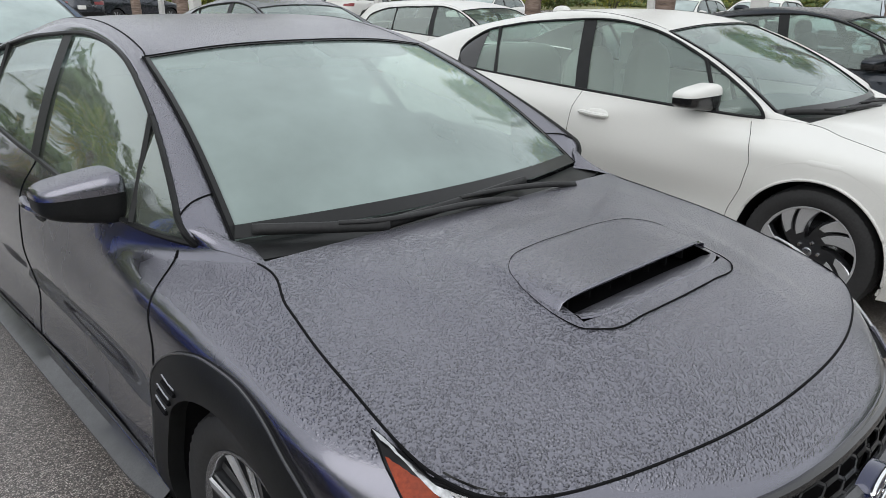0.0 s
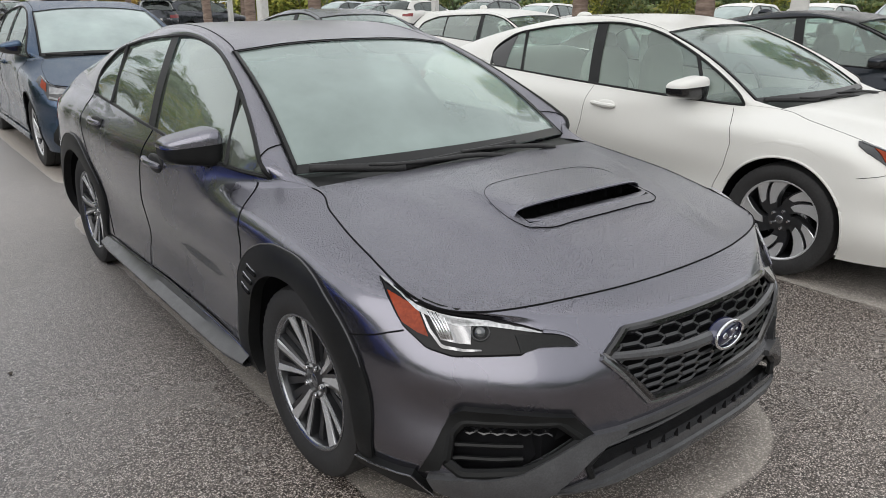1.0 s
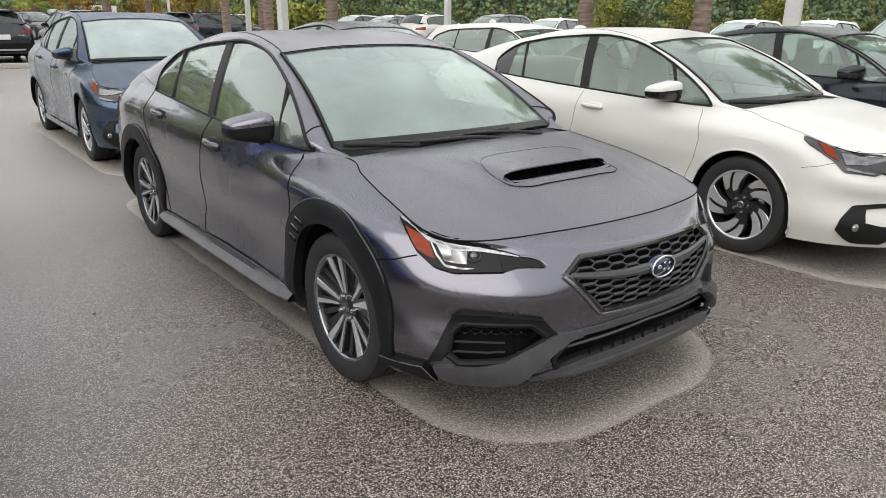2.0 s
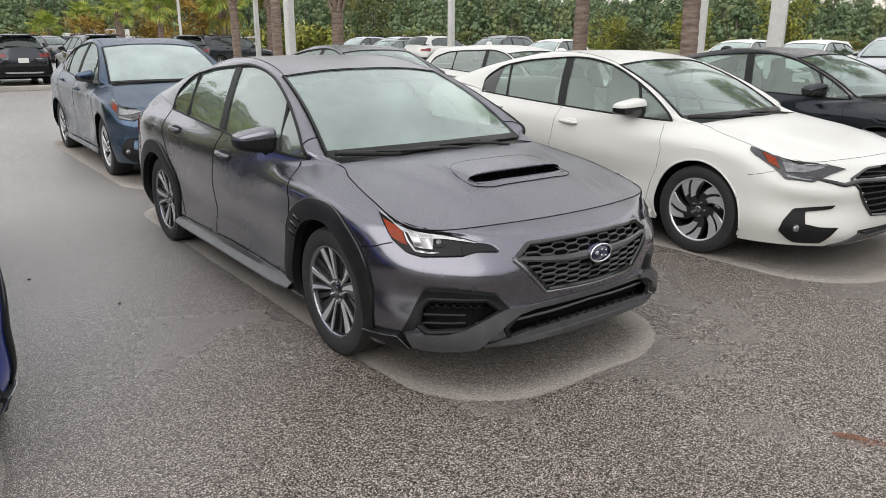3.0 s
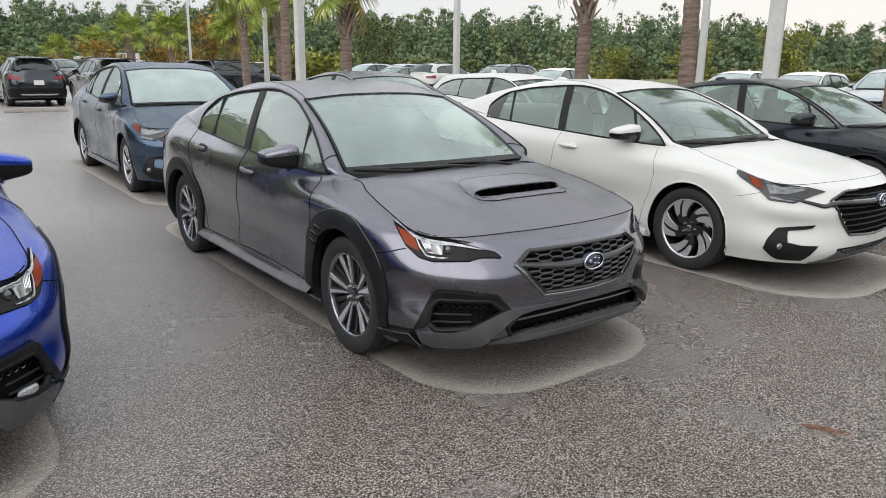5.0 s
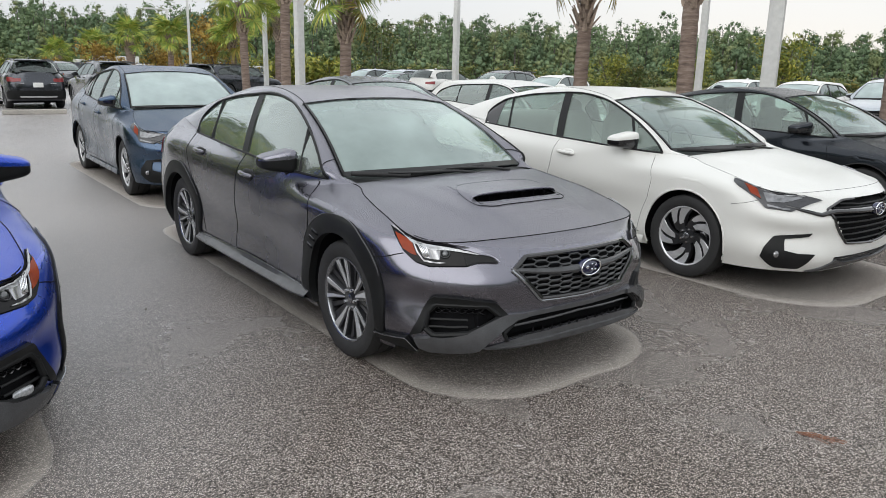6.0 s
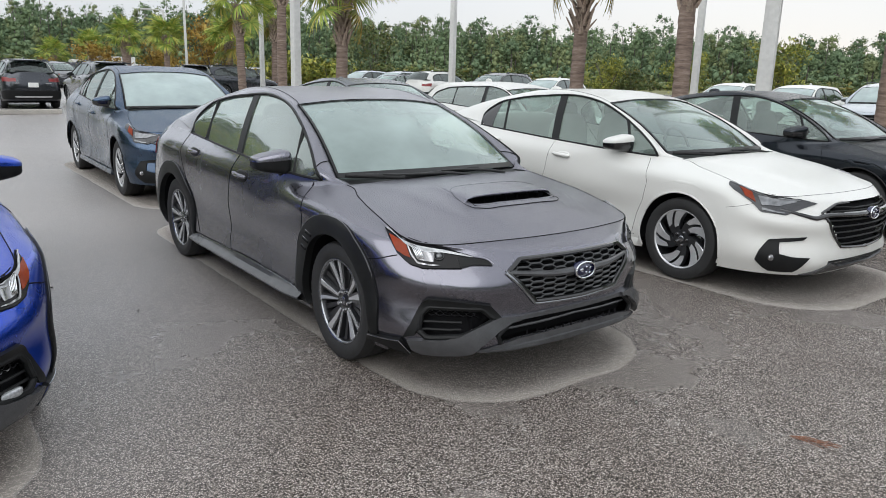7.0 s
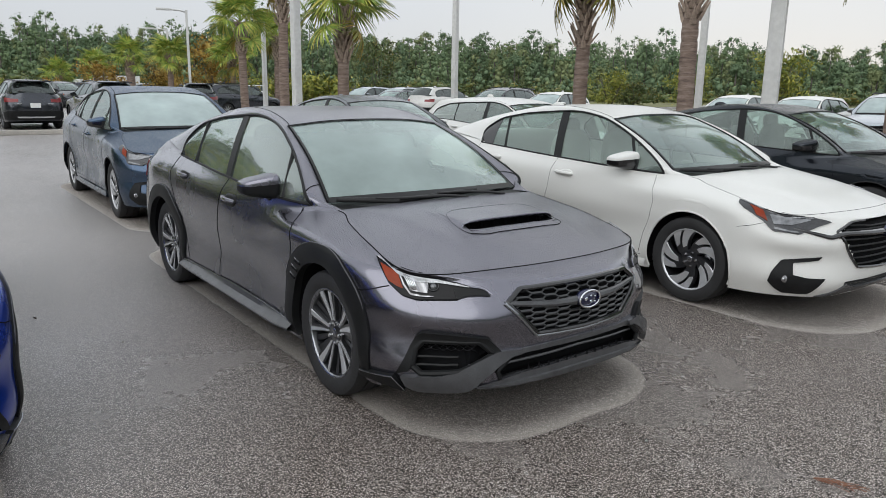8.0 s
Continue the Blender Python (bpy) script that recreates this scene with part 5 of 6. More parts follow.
def touring_face(car, B, W, paint, pair, mid, arch_r, radius, wb, holes, axle):
    gg = holes[0]
    mid("grille_backing", cavity(B, gg, .045), VOID, "black cavity behind grille")
    for zz in (.42, .465, .51, .555, .60, .675, .705):
        half = np.interp(zz, [.39, .64, .72], [.31, .49, .36])
        mid("grille_slat", tube(B.snap(polyline(W([(0, -.94, zz), (half * .5, -.93, zz), (half, -.86, zz)]), 16), -.010), .009, 6, squash=.8), CLADDING, "black horizontal grille slat")
    mid("grille_bar", tube(B.snap(polyline(W([(0, -.95, .640), (.22, -.93, .642), (.46, -.85, .640), (.56, -.813, .618), (.65, -.733, .646), (.73, -.64, .672)]), 30), .003), np.interp(np.arange(30), [0, 18, 29], [.024, .020, .008]), 8, squash=.9), GLOSS_BLACK, "black wing-shaped grille bar")
    mid("grille_frame", tube(B.snap(polyline([(x, -.93 + .4 * x * x, z) for x, z in gg[1:]], 50), .004), .010, 6), GLOSS_BLACK, "black grille frame")
    badge(car, B.front([0.0], [.635 * B.warp[2]], .020)[0], .070, .045)
    mid("lower_intake", cavity(B, holes[1], .05), VOID, "black lower intake")
    for zz in (.255, .285):
        mid("intake_slat", tube(B.snap(polyline(W([(0, -.93, zz), (.2, -.92, zz), (.42, -.88, zz)]), 14), -.010), .006, 6), CLADDING, "black intake slat")
    mid("lower_lip", B.patch(W([(0, -.93, .235), (.30, -.91, .238), (.42, -.89, .29), (.52, -.84, .22)]), W([(0, -.90, .195), (.30, -.88, .195), (.48, -.84, .195), (.60, -.77, .195)]), 22, 4, .010, .03), DARK_CLADDING, "dark grey lower lip", sharp=40)
    # lamps
    top = W([(.808, -.284, .829), (.795, -.46, .790), (.745, -.59, .768), (.66, -.66, .755), (.568, -.723, .738), (.498, -.779, .714)])
    bot = W([(.84, -.30, .808), (.857, -.345, .776), (.833, -.488, .705), (.825, -.555, .647), (.721, -.685, .635), (.60, -.745, .690)])
    hl = B.patch(top, bot, 30, 10, .009, .02)
    h = mesh_object("headlamp", *hl, LAMP_SMOKE, car, "slim clear headlamp with grey bezel", sharp=50)
    h2 = mesh_object("headlamp", *flip(*hl), LAMP_SMOKE, car, "slim clear headlamp with grey bezel", sharp=50)

    def on_lamp(nm, t, b, mat, lab, off=.014, rim=.006, n=14, m=5):
        vf = B.patch(W(t), W(b), n, m, off, rim)
        mesh_object(nm, *vf, mat, h, lab, sharp=50)
        mesh_object(nm, *flip(*vf), mat, h2, lab, sharp=50)

    on_lamp("amber_marker", [(.818, -.37, .795), (.805, -.46, .772)], [(.842, -.43, .745), (.826, -.51, .712)], AMBER, "amber side marker")
    on_lamp("lamp_reflector", [(.794, -.50, .752), (.72, -.61, .744), (.62, -.695, .738)], [(.808, -.545, .690), (.74, -.64, .700), (.63, -.70, .726)], LAMP_SILVER, "silver reflector", .015)
    on_lamp("light_guide", [(.808, -.548, .672), (.760, -.630, .655), (.725, -.668, .652)], [(.812, -.552, .655), (.760, -.640, .644), (.725, -.675, .642)], LAMP_SILVER, "silver light guide", .016, .006, 14, 3)
    on_lamp("light_strip", [(.808, -.30, .824), (.794, -.465, .786), (.70, -.635, .758), (.60, -.70, .742)], [(.812, -.31, .815), (.797, -.475, .776), (.70, -.64, .748), (.60, -.705, .734)], LAMP_WHITE, "light strip", .015, .006, 22, 3)
    # fog lamp brackets shaped like a lying C
    pair("fog_bracket", B.patch(W([(.60, -.79, .484), (.70, -.70, .470), (.783, -.614, .455), (.825, -.575, .37), (.839, -.561, .300)]), W([(.616, -.776, .460), (.68, -.72, .445), (.736, -.671, .436), (.745, -.675, .40), (.748, -.684, .350)]), 24, 5, .010, .025), CLADDING, "black fog lamp bracket", sharp=40)
    pair("fog_bracket", B.patch(W([(.838, -.56, .305), (.748, -.684, .355), (.69, -.752, .337), (.594, -.826, .334)]), W([(.80, -.60, .245), (.756, -.625, .222), (.70, -.69, .221), (.648, -.742, .224)]), 24, 5, .010, .025), CLADDING, "black fog lamp bracket", sharp=40)
    lens = superball((0, 0, 0), (.026, .02, .026), 2, 16, 10)
    q = B.snap(W([(.775, -.64, .325)]), .008)[0]
    pair("fog_lamp", (lens[0] + q, lens[1]), LAMP_CLEAR, "small round fog lamp")
    for yc in (axle, wb):
        th = np.linspace(-.35, math.pi + .35, 44)
        line = np.stack([np.full(44, .91 * B.warp[0]), yc + arch_r * np.cos(th), radius + arch_r * np.sin(th)], 1)
        pair("arch_lip", tube(B.snap(line, -.002), .008, 6), CLADDING if paint is not WHITE_PAINT else paint, "rolled wheel arch lip")
        sw = np.stack([np.full(44, .91 * B.warp[0]), yc + (arch_r + .085) * np.cos(th), radius + (arch_r + .085) * np.sin(th)], 1)[6:-6]
        pair("arch_crease", tube(B.snap(sw, -.0358), .037, 10), paint, "raised crease over the arch")
    sk = []
    for yy in np.linspace(.40, 2.30, 24):
        sk.append([(.84, yy, .195), (.893, yy, .20), (.90, yy, .235), (.888, yy, .262)])
    sk = np.array(sk) * np.array((B.warp[0], B.warp[1], 1))
    pair("side_skirt", (sk.reshape(-1, 3), grid_faces(24, 4)), paint, "painted side skirt", sharp=40)


# ---- ground ----
def asphalt(dry):
    """Wet coarse asphalt; dry: rounded footprints (x, y, half width, half length, turn) under the cars."""
    m, nt, b = material("wet_asphalt")
    geo = node(nt, "ShaderNodeNewGeometry")
    pos = geo.outputs["Position"]
    vor = node(nt, "ShaderNodeTexVoronoi", {"Vector": pos, "Scale": 180.0})
    vor2 = node(nt, "ShaderNodeTexVoronoi", {"Vector": pos, "Scale": 270.0})
    n1 = node(nt, "ShaderNodeTexNoise", {"Vector": pos, "Scale": 0.55, "Detail": 6.0, "Roughness": 0.6})
    n2 = node(nt, "ShaderNodeTexNoise", {"Vector": pos, "Scale": 6.0, "Detail": 5.0})
    sep = node(nt, "ShaderNodeSeparateXYZ", {0: vor.outputs["Color"]})
    stone = ramp(nt, sep.outputs["X"], [(0.0, (.095, .084, .076)), (0.34, (.245, .220, .200)), (0.62, (.44, .404, .372)), (0.85, (.63, .585, .545)), (1.0, (.84, .80, .755))])
    gap = ramp(nt, vor.outputs["Distance"], [(0.32, (1, 1, 1)), (0.62, (.22, .210, .200))])
    mul = node(nt, "ShaderNodeMix", dtype="RGBA")
    mul.blend_type = "MULTIPLY"
    mul.inputs["Factor"].default_value = 1.0
    nt.links.new(stone, mul.inputs["A"])
    nt.links.new(gap, mul.inputs["B"])
    tone = ramp(nt, n1.outputs["Fac"], [(0.3, (.86, .79, .755)), (0.7, (1.14, 1.12, 1.13))])
    mul2 = node(nt, "ShaderNodeMix", dtype="RGBA")
    mul2.blend_type = "MULTIPLY"
    mul2.inputs["Factor"].default_value = 1.0
    nt.links.new(mul.outputs["Result"], mul2.inputs["A"])
    nt.links.new(tone, mul2.inputs["B"])
    wet_col = mul2.outputs["Result"]
    # footprints
    wob = node(nt, "ShaderNodeVectorMath", {0: n2.outputs["Color"], 1: (0.5, 0.5, 0.5)}, op="SUBTRACT")
    wob2 = node(nt, "ShaderNodeVectorMath", {0: wob.outputs[0]}, op="SCALE")
    wob2.inputs["Scale"].default_value = 0.035
    p2 = node(nt, "ShaderNodeVectorMath", {0: pos, 1: wob2.outputs[0]}, op="ADD").outputs[0]
    best = None
    for cx, cy, hx, hy, rr in dry:
        q = node(nt, "ShaderNodeVectorMath", {0: p2, 1: (cx, cy, 0)}, op="SUBTRACT")
        q = node(nt, "ShaderNodeVectorMath", {0: q.outputs[0]}, op="ABSOLUTE")
        q = node(nt, "ShaderNodeVectorMath", {0: q.outputs[0], 1: (hx - rr, hy - rr, 50)}, op="SUBTRACT")
        q = node(nt, "ShaderNodeVectorMath", {0: q.outputs[0], 1: (0, 0, 0)}, op="MAXIMUM")
        d = node(nt, "ShaderNodeVectorMath", {0: q.outputs[0]}, op="LENGTH").outputs["Value"]
        d = node(nt, "ShaderNodeMath", {0: d, 1: rr}, op="SUBTRACT").outputs[0]
        best = d if best is None else node(nt, "ShaderNodeMath", {0: best, 1: d}, op="MINIMUM").outputs[0]
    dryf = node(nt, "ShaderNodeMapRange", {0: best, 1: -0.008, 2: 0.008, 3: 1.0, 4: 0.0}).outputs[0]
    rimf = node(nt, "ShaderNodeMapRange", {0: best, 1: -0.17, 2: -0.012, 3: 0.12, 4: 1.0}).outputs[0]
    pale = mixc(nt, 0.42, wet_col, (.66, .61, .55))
    # pale dry rim; towards the middle the cars' shade is painted in
    dry_shaded_col = mixc(nt, rimf, mixc(nt, 0.25, wet_col, (.18, .165, .15)), pale)
    wetr = node(nt, "ShaderNodeMapRange", {0: n1.outputs["Fac"], 1: 0.35, 2: 0.65, 3: 0.16, 4: 0.32}).outputs[0]
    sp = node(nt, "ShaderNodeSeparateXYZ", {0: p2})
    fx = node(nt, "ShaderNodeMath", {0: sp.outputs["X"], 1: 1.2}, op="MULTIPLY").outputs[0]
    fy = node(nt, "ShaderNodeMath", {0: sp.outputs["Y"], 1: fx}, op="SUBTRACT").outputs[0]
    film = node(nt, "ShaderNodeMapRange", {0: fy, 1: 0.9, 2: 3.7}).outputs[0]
    # the film's sky sheen is put into the base colour as a paler grey
    sheen_tint = node(nt, "ShaderNodeMath", {0: film, 1: 0.48}, op="MULTIPLY").outputs[0]
    wet_col = mixc(nt, sheen_tint, wet_col, (.42, .408, .40))
    nt.links.new(mixc(nt, dryf, wet_col, dry_shaded_col), b.inputs["Base Color"])
    wetr = node(nt, "ShaderNodeMix", {"A": wetr, "B": 0.26, "Factor": film}).outputs["Result"]
    rg = node(nt, "ShaderNodeMix", {"A": wetr, "B": 0.85, "Factor": dryf})
    nt.links.new(rg.outputs["Result"], b.inputs["Roughness"])
    b.inputs["IOR"].default_value = 1.45
    hgt = node(nt, "ShaderNodeMath", {0: vor.outputs["Distance"], 1: vor2.outputs["Distance"]}, op="ADD")
    flat = node(nt, "ShaderNodeMapRange", {0: film, 1: 0.0, 2: 1.0, 3: 1.0, 4: 0.55}).outputs[0]
    hgt = node(nt, "ShaderNodeMath", {0: hgt.outputs[0], 1: flat}, op="MULTIPLY")
    bump(nt, b, hgt.outputs[0], 0.75, -0.0035)
    return m


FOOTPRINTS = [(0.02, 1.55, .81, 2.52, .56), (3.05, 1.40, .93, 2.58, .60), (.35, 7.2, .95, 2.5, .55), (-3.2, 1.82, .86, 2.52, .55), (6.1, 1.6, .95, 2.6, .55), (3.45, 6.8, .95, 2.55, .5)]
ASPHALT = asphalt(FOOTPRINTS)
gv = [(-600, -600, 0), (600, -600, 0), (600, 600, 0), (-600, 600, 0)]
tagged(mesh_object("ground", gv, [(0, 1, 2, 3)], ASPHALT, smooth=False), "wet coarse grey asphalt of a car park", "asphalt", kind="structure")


def heading(x, y, turn=0.0):
    return pose(x, y, 0, 0, 0, turn)


# ---- the cars ----
build_car("car", heading(0, 0), GREY_PAINT, "dark graphite sports sedan beaded with rain, with bonnet scoop", shield=SHIELD_GLASS, side=SIDE_GLASS, warp=(.98, 1, .978))
white = build_car("car", heading(3.03, -.05), WHITE_PAINT, "white sedan with dark blade wheels and black grille", face="touring", wheel="blade", radius=.326, warp=(1.0, 1.03, .985), fine=.8, pale=True, axle=.04)
part("window_sheet", bevel_box((.63, 2.07, 1.125), (.004, .27, .235), .001), STICKER, white, "plain white paper sheet in the window")
blue = build_car("car", heading(-3.13, .36), BLUE_PAINT, "bright blue sedan with black bumper pods, wet with rain", warp=(.98, 1, .978), fine=.7)
for sx in (-1, 1):
    lamp_v, lamp_f = superball((0, 0, 0), (.040, .016, .017), 3.5, 20, 8)
    lamp_v[:, 1] += sx * lamp_v[:, 0] * .75
    mesh_object("fog_lamp", lamp_v + np.array((sx * .695, -.742, .338)), lamp_f, LAMP_WHITE, blue, "small bright fog lamp")
build_car("car", heading(.35, 5.93, -.8), NAVY_PAINT, "dark navy sedan with silver-faced wheels", face="touring", wheel="blade", radius=.335, warp=(1.01, 1.02, 1.055), fine=.6, shield=MIST_SHIELD)
build_car("car", heading(6.1, .05), BLACK_PAINT, "black sedan with tinted windows, wet with rain", face="touring", wheel="blade", radius=.335, warp=(1.0, 1.03, .99), fine=.5)
smoke = build_car("car", heading(3.45, 5.35), SMOKE_PAINT, "dark grey sedan parked behind another sedan", face="touring", wheel="blade", radius=.335, warp=(1.0, 1.03, .99), fine=.5)
hatch = build_car("car", heading(6.45, 5.2), WHITE_PAINT, "white hatchback with black window trim", shape="wagon", face="touring", wheel="blade", radius=.33, warp=(.98, .97, .96), fine=.5, rear_glass=SIDE_GLASS)
suv = build_car("car", heading(1.3, 28.6, 180), CHARCOAL_PAINT, "charcoal estate car seen from behind, roof rails", shape="wagon", face="touring", wheel="blade", radius=.36, warp=(1.02, 1.03, 1.12), fine=.4, rail=True, side=PRIVACY_GLASS)
part("roof_spoiler", bevel_box((0, 3.42, 1.60), (1.16, .26, .045), .018), CHARCOAL_PAINT, suv, "charcoal roof spoiler")
mesh_object("rear_wiper", *tube([(-.02, 3.74, 1.235), (.30, 3.73, 1.25), (.46, 3.71, 1.26)], .016, 6), CLADDING, suv, "black rear wiper")
for x, w_ in ((-.46, .20), (.47, .13)):
    part("badge_bar", bevel_box((x, 3.90, .86), (w_, .008, .022), .003), CHROME, suv, "plain bright badge bar")
wsuv = build_car("car", heading(22.6, 28.9, 106), WHITE_PAINT, "white estate car on the far side of the car park", shape="wagon", face="touring", wheel="blade", radius=.36, warp=(1.02, 1.03, 1.12), fine=.35, rail=True, side=PRIVACY_GLASS, group="parked cars")
whatch = build_car("car", heading(18.6, 8.2, -83), WHITE_PAINT, "white hatchback in the far row, nose to the aisle", shape="wagon", face="touring", wheel="blade", radius=.34, warp=(1.0, .98, 1.02), fine=.35, side=PRIVACY_GLASS, shield=MIST_SHIELD, group="parked cars")
ssuv = build_car("car", heading(21.4, 35.0, -74), SILVER_PAINT, "silver estate car in a far row", shape="wagon", face="touring", wheel="blade", radius=.36, warp=(1.02, 1.03, 1.1), fine=.35, rail=True, side=PRIVACY_GLASS, shield=MIST_SHIELD, group="parked cars")
for x, y, a in ((21.8, 39.6, -74), (18.8, 5.7, -80)):
    copy_thing(ssuv, heading(x, y, a))
for x, y, a in ((20.4, 11.6, -83), (18.4, 18.6, -75)):
    copy_thing(whatch, heading(x, y, a))
for x, y, a in ((26.0, 60, 80), (16.5, 62, 95)):
    copy_thing(wsuv, heading(x, y, a))
for x, y, a in ((9.8, 34.5, 165), (13.0, 33.5, 105), (18.1, 21.7, -75), (3.9, 28.7, 181), (9.0, 62, 90), (13.0, 66, 100), (20.5, 63, 85), (7.0, 50, 15)):
    copy_thing(suv, heading(x, y, a))
copy_thing(smoke, heading(18.9, 31.4, -76))


# ---- wheel stops ----
CONCRETE = simple("concrete", (.46, .43, .39), .8, 0, .25, 25, .002)
for x, y, a in ((.78, 22.2, 2), (2.95, 22.3, 2)):
    e = part("wheel_stop", bevel_box((0, 0, .07), (1.75, .16, .14), .03), CONCRETE, None)
    e.matrix_world = pose(x, y, 0, 0, 0, a)
    tagged(e, "pale concrete wheel stop lying on asphalt", "wheel stop", "wheel stops")

# ---- light poles ----
POLE = simple("pale_pole_paint", (.60, .60, .585), .5, .0, .12, 12, .001)


def light_pole(x, y, h, w, turn=0, arm=False):
    e = thing("light_pole", pose(x, y, 0, 0, 0, turn), "tall pale grey square light pole", "light pole", "light poles")
    bm = bmesh.new()
    bmesh.ops.create_cube(bm, size=1.0)
    for v in bm.verts:
        k = w if v.co.z < 0 else w * .86
        v.co = Vector((v.co.x * k, v.co.y * k, (v.co.z + .5) * h))
    bmesh.ops.bevel(bm, geom=[g for g in bm.edges if abs(g.verts[0].co.z - g.verts[1].co.z) > .1], offset=w * .07, segments=2, affect="EDGES")
    part("shaft", bm, POLE, e)
    part("base_plate", bevel_box((0, 0, .02), (w * 1.9, w * 1.9, .04), .01), POLE, e)
    if arm:
        mesh_object("arm", *tube([(0, 0, h - .12), (-.4, 0, h - .02), (-.9, 0, h)], .05, 8), POLE, e)
        part("lamp_head", bevel_box((-1.25, 0, h), (.75, .3, .12), .03), POLE, e, "flat grey lamp head")
    return e


for x, y, h, w, a, arm in ((10.36, 4.11, 8.0, .27, 22, False), (5.6, 13.81, 8.0, .20, 10, False), (15.65, 20.45, 8.0, .22, 12, False), (12.38, 31.6, 4.6, .2, 12, False),
                           (11.6, 40.6, 5.75, .15, -15, True), (17.9, 53.07, 8, .17, 12, False), (17.15, 10.22, 8.0, .2, 20, False), (15.1, 56.3, 5.75, .16, -15, True)):
    light_pole(x, y, h, w, a, arm)

# ---- palms ----
BARK, bark_nt, bark_b = material("palm_bark")
bark_co = node(bark_nt, "ShaderNodeTexCoord")
bark_map = node(bark_nt, "ShaderNodeMapping", {"Vector": bark_co.outputs["Object"], "Scale": (1.5, 1.5, 9.0)})
bark_ring = node(bark_nt, "ShaderNodeTexNoise", {"Vector": bark_map.outputs[0], "Scale": 2.2, "Detail": 5.0, "Roughness": .65})
bark_nt.links.new(ramp(bark_nt, bark_ring.outputs["Fac"], [(.30, (.10, .072, .058)), (.52, (.215, .158, .128)), (.72, (.32, .26, .22))]), bark_b.inputs["Base Color"])
bark_b.inputs["Roughness"].default_value = .9
bump(bark_nt, bark_b, bark_ring.outputs["Fac"], .8, .02)
BOOT = simple("palm_boots", (.34, .265, .21), .85, 0, .4, 26, .004)


def leaf_material(name, stops, spec=.25, rough=.5):
    m, nt, b = material(name)
    geo = node(nt, "ShaderNodeNewGeometry")
    nt.links.new(ramp(nt, geo.outputs["Random Per Island"], stops), b.inputs["Base Color"])
    b.inputs["Roughness"].default_value = rough
    b.inputs["Transmission Weight"].default_value = 0.0
    b.inputs["Subsurface Weight"].default_value = 0.0
    b.inputs["Specular IOR Level"].default_value = spec
    return m


FROND = leaf_material("palm_leaf", [(0, (.14, .23, .045)), (.45, (.26, .37, .075)), (.8, (.42, .48, .10)), (1, (.52, .46, .11))])
FROND_DRY = leaf_material("palm_leaf_yellowing", [(0, (.12, .15, .03)), (.5, (.26, .24, .05)), (1, (.40, .28, .07))])


def frond_mesh(rng, length, droop):
    """A fan palm leaf: stalk and many narrow leaflets."""
    pieces = [tube(curve_through([(0, 0, 0), (length * .5, 0, .10 * length), (length, 0, -.05 * length)], 7), np.linspace(.022, .010, 7), 5)]
    tip = np.array((length, 0, -.05 * length))
    for i in range(34):
        a = math.radians(-125 + 250 * i / 33 + rng.uniform(-3, 3))
        ln = rng.uniform(.62, .85) * (1 - .18 * abs(a) / 2.2)
        d = np.array((math.cos(a), math.sin(a), .18))
        side = np.array((-math.sin(a), math.cos(a), 0))
        pts = []
        for t in np.linspace(0, 1, 6):
            w = .024 * math.sin(math.pi * min(1, .12 + t * .88)) + .002
            p = tip + d * ln * t + np.array((0, 0, -droop * ln * t ** 2.2))
            pts += [p + side * w, p + np.array((0, 0, -.012)), p - side * w]
        pieces.append((np.array(pts), [q for q in grid_faces(6, 3)]))
    return join(pieces)


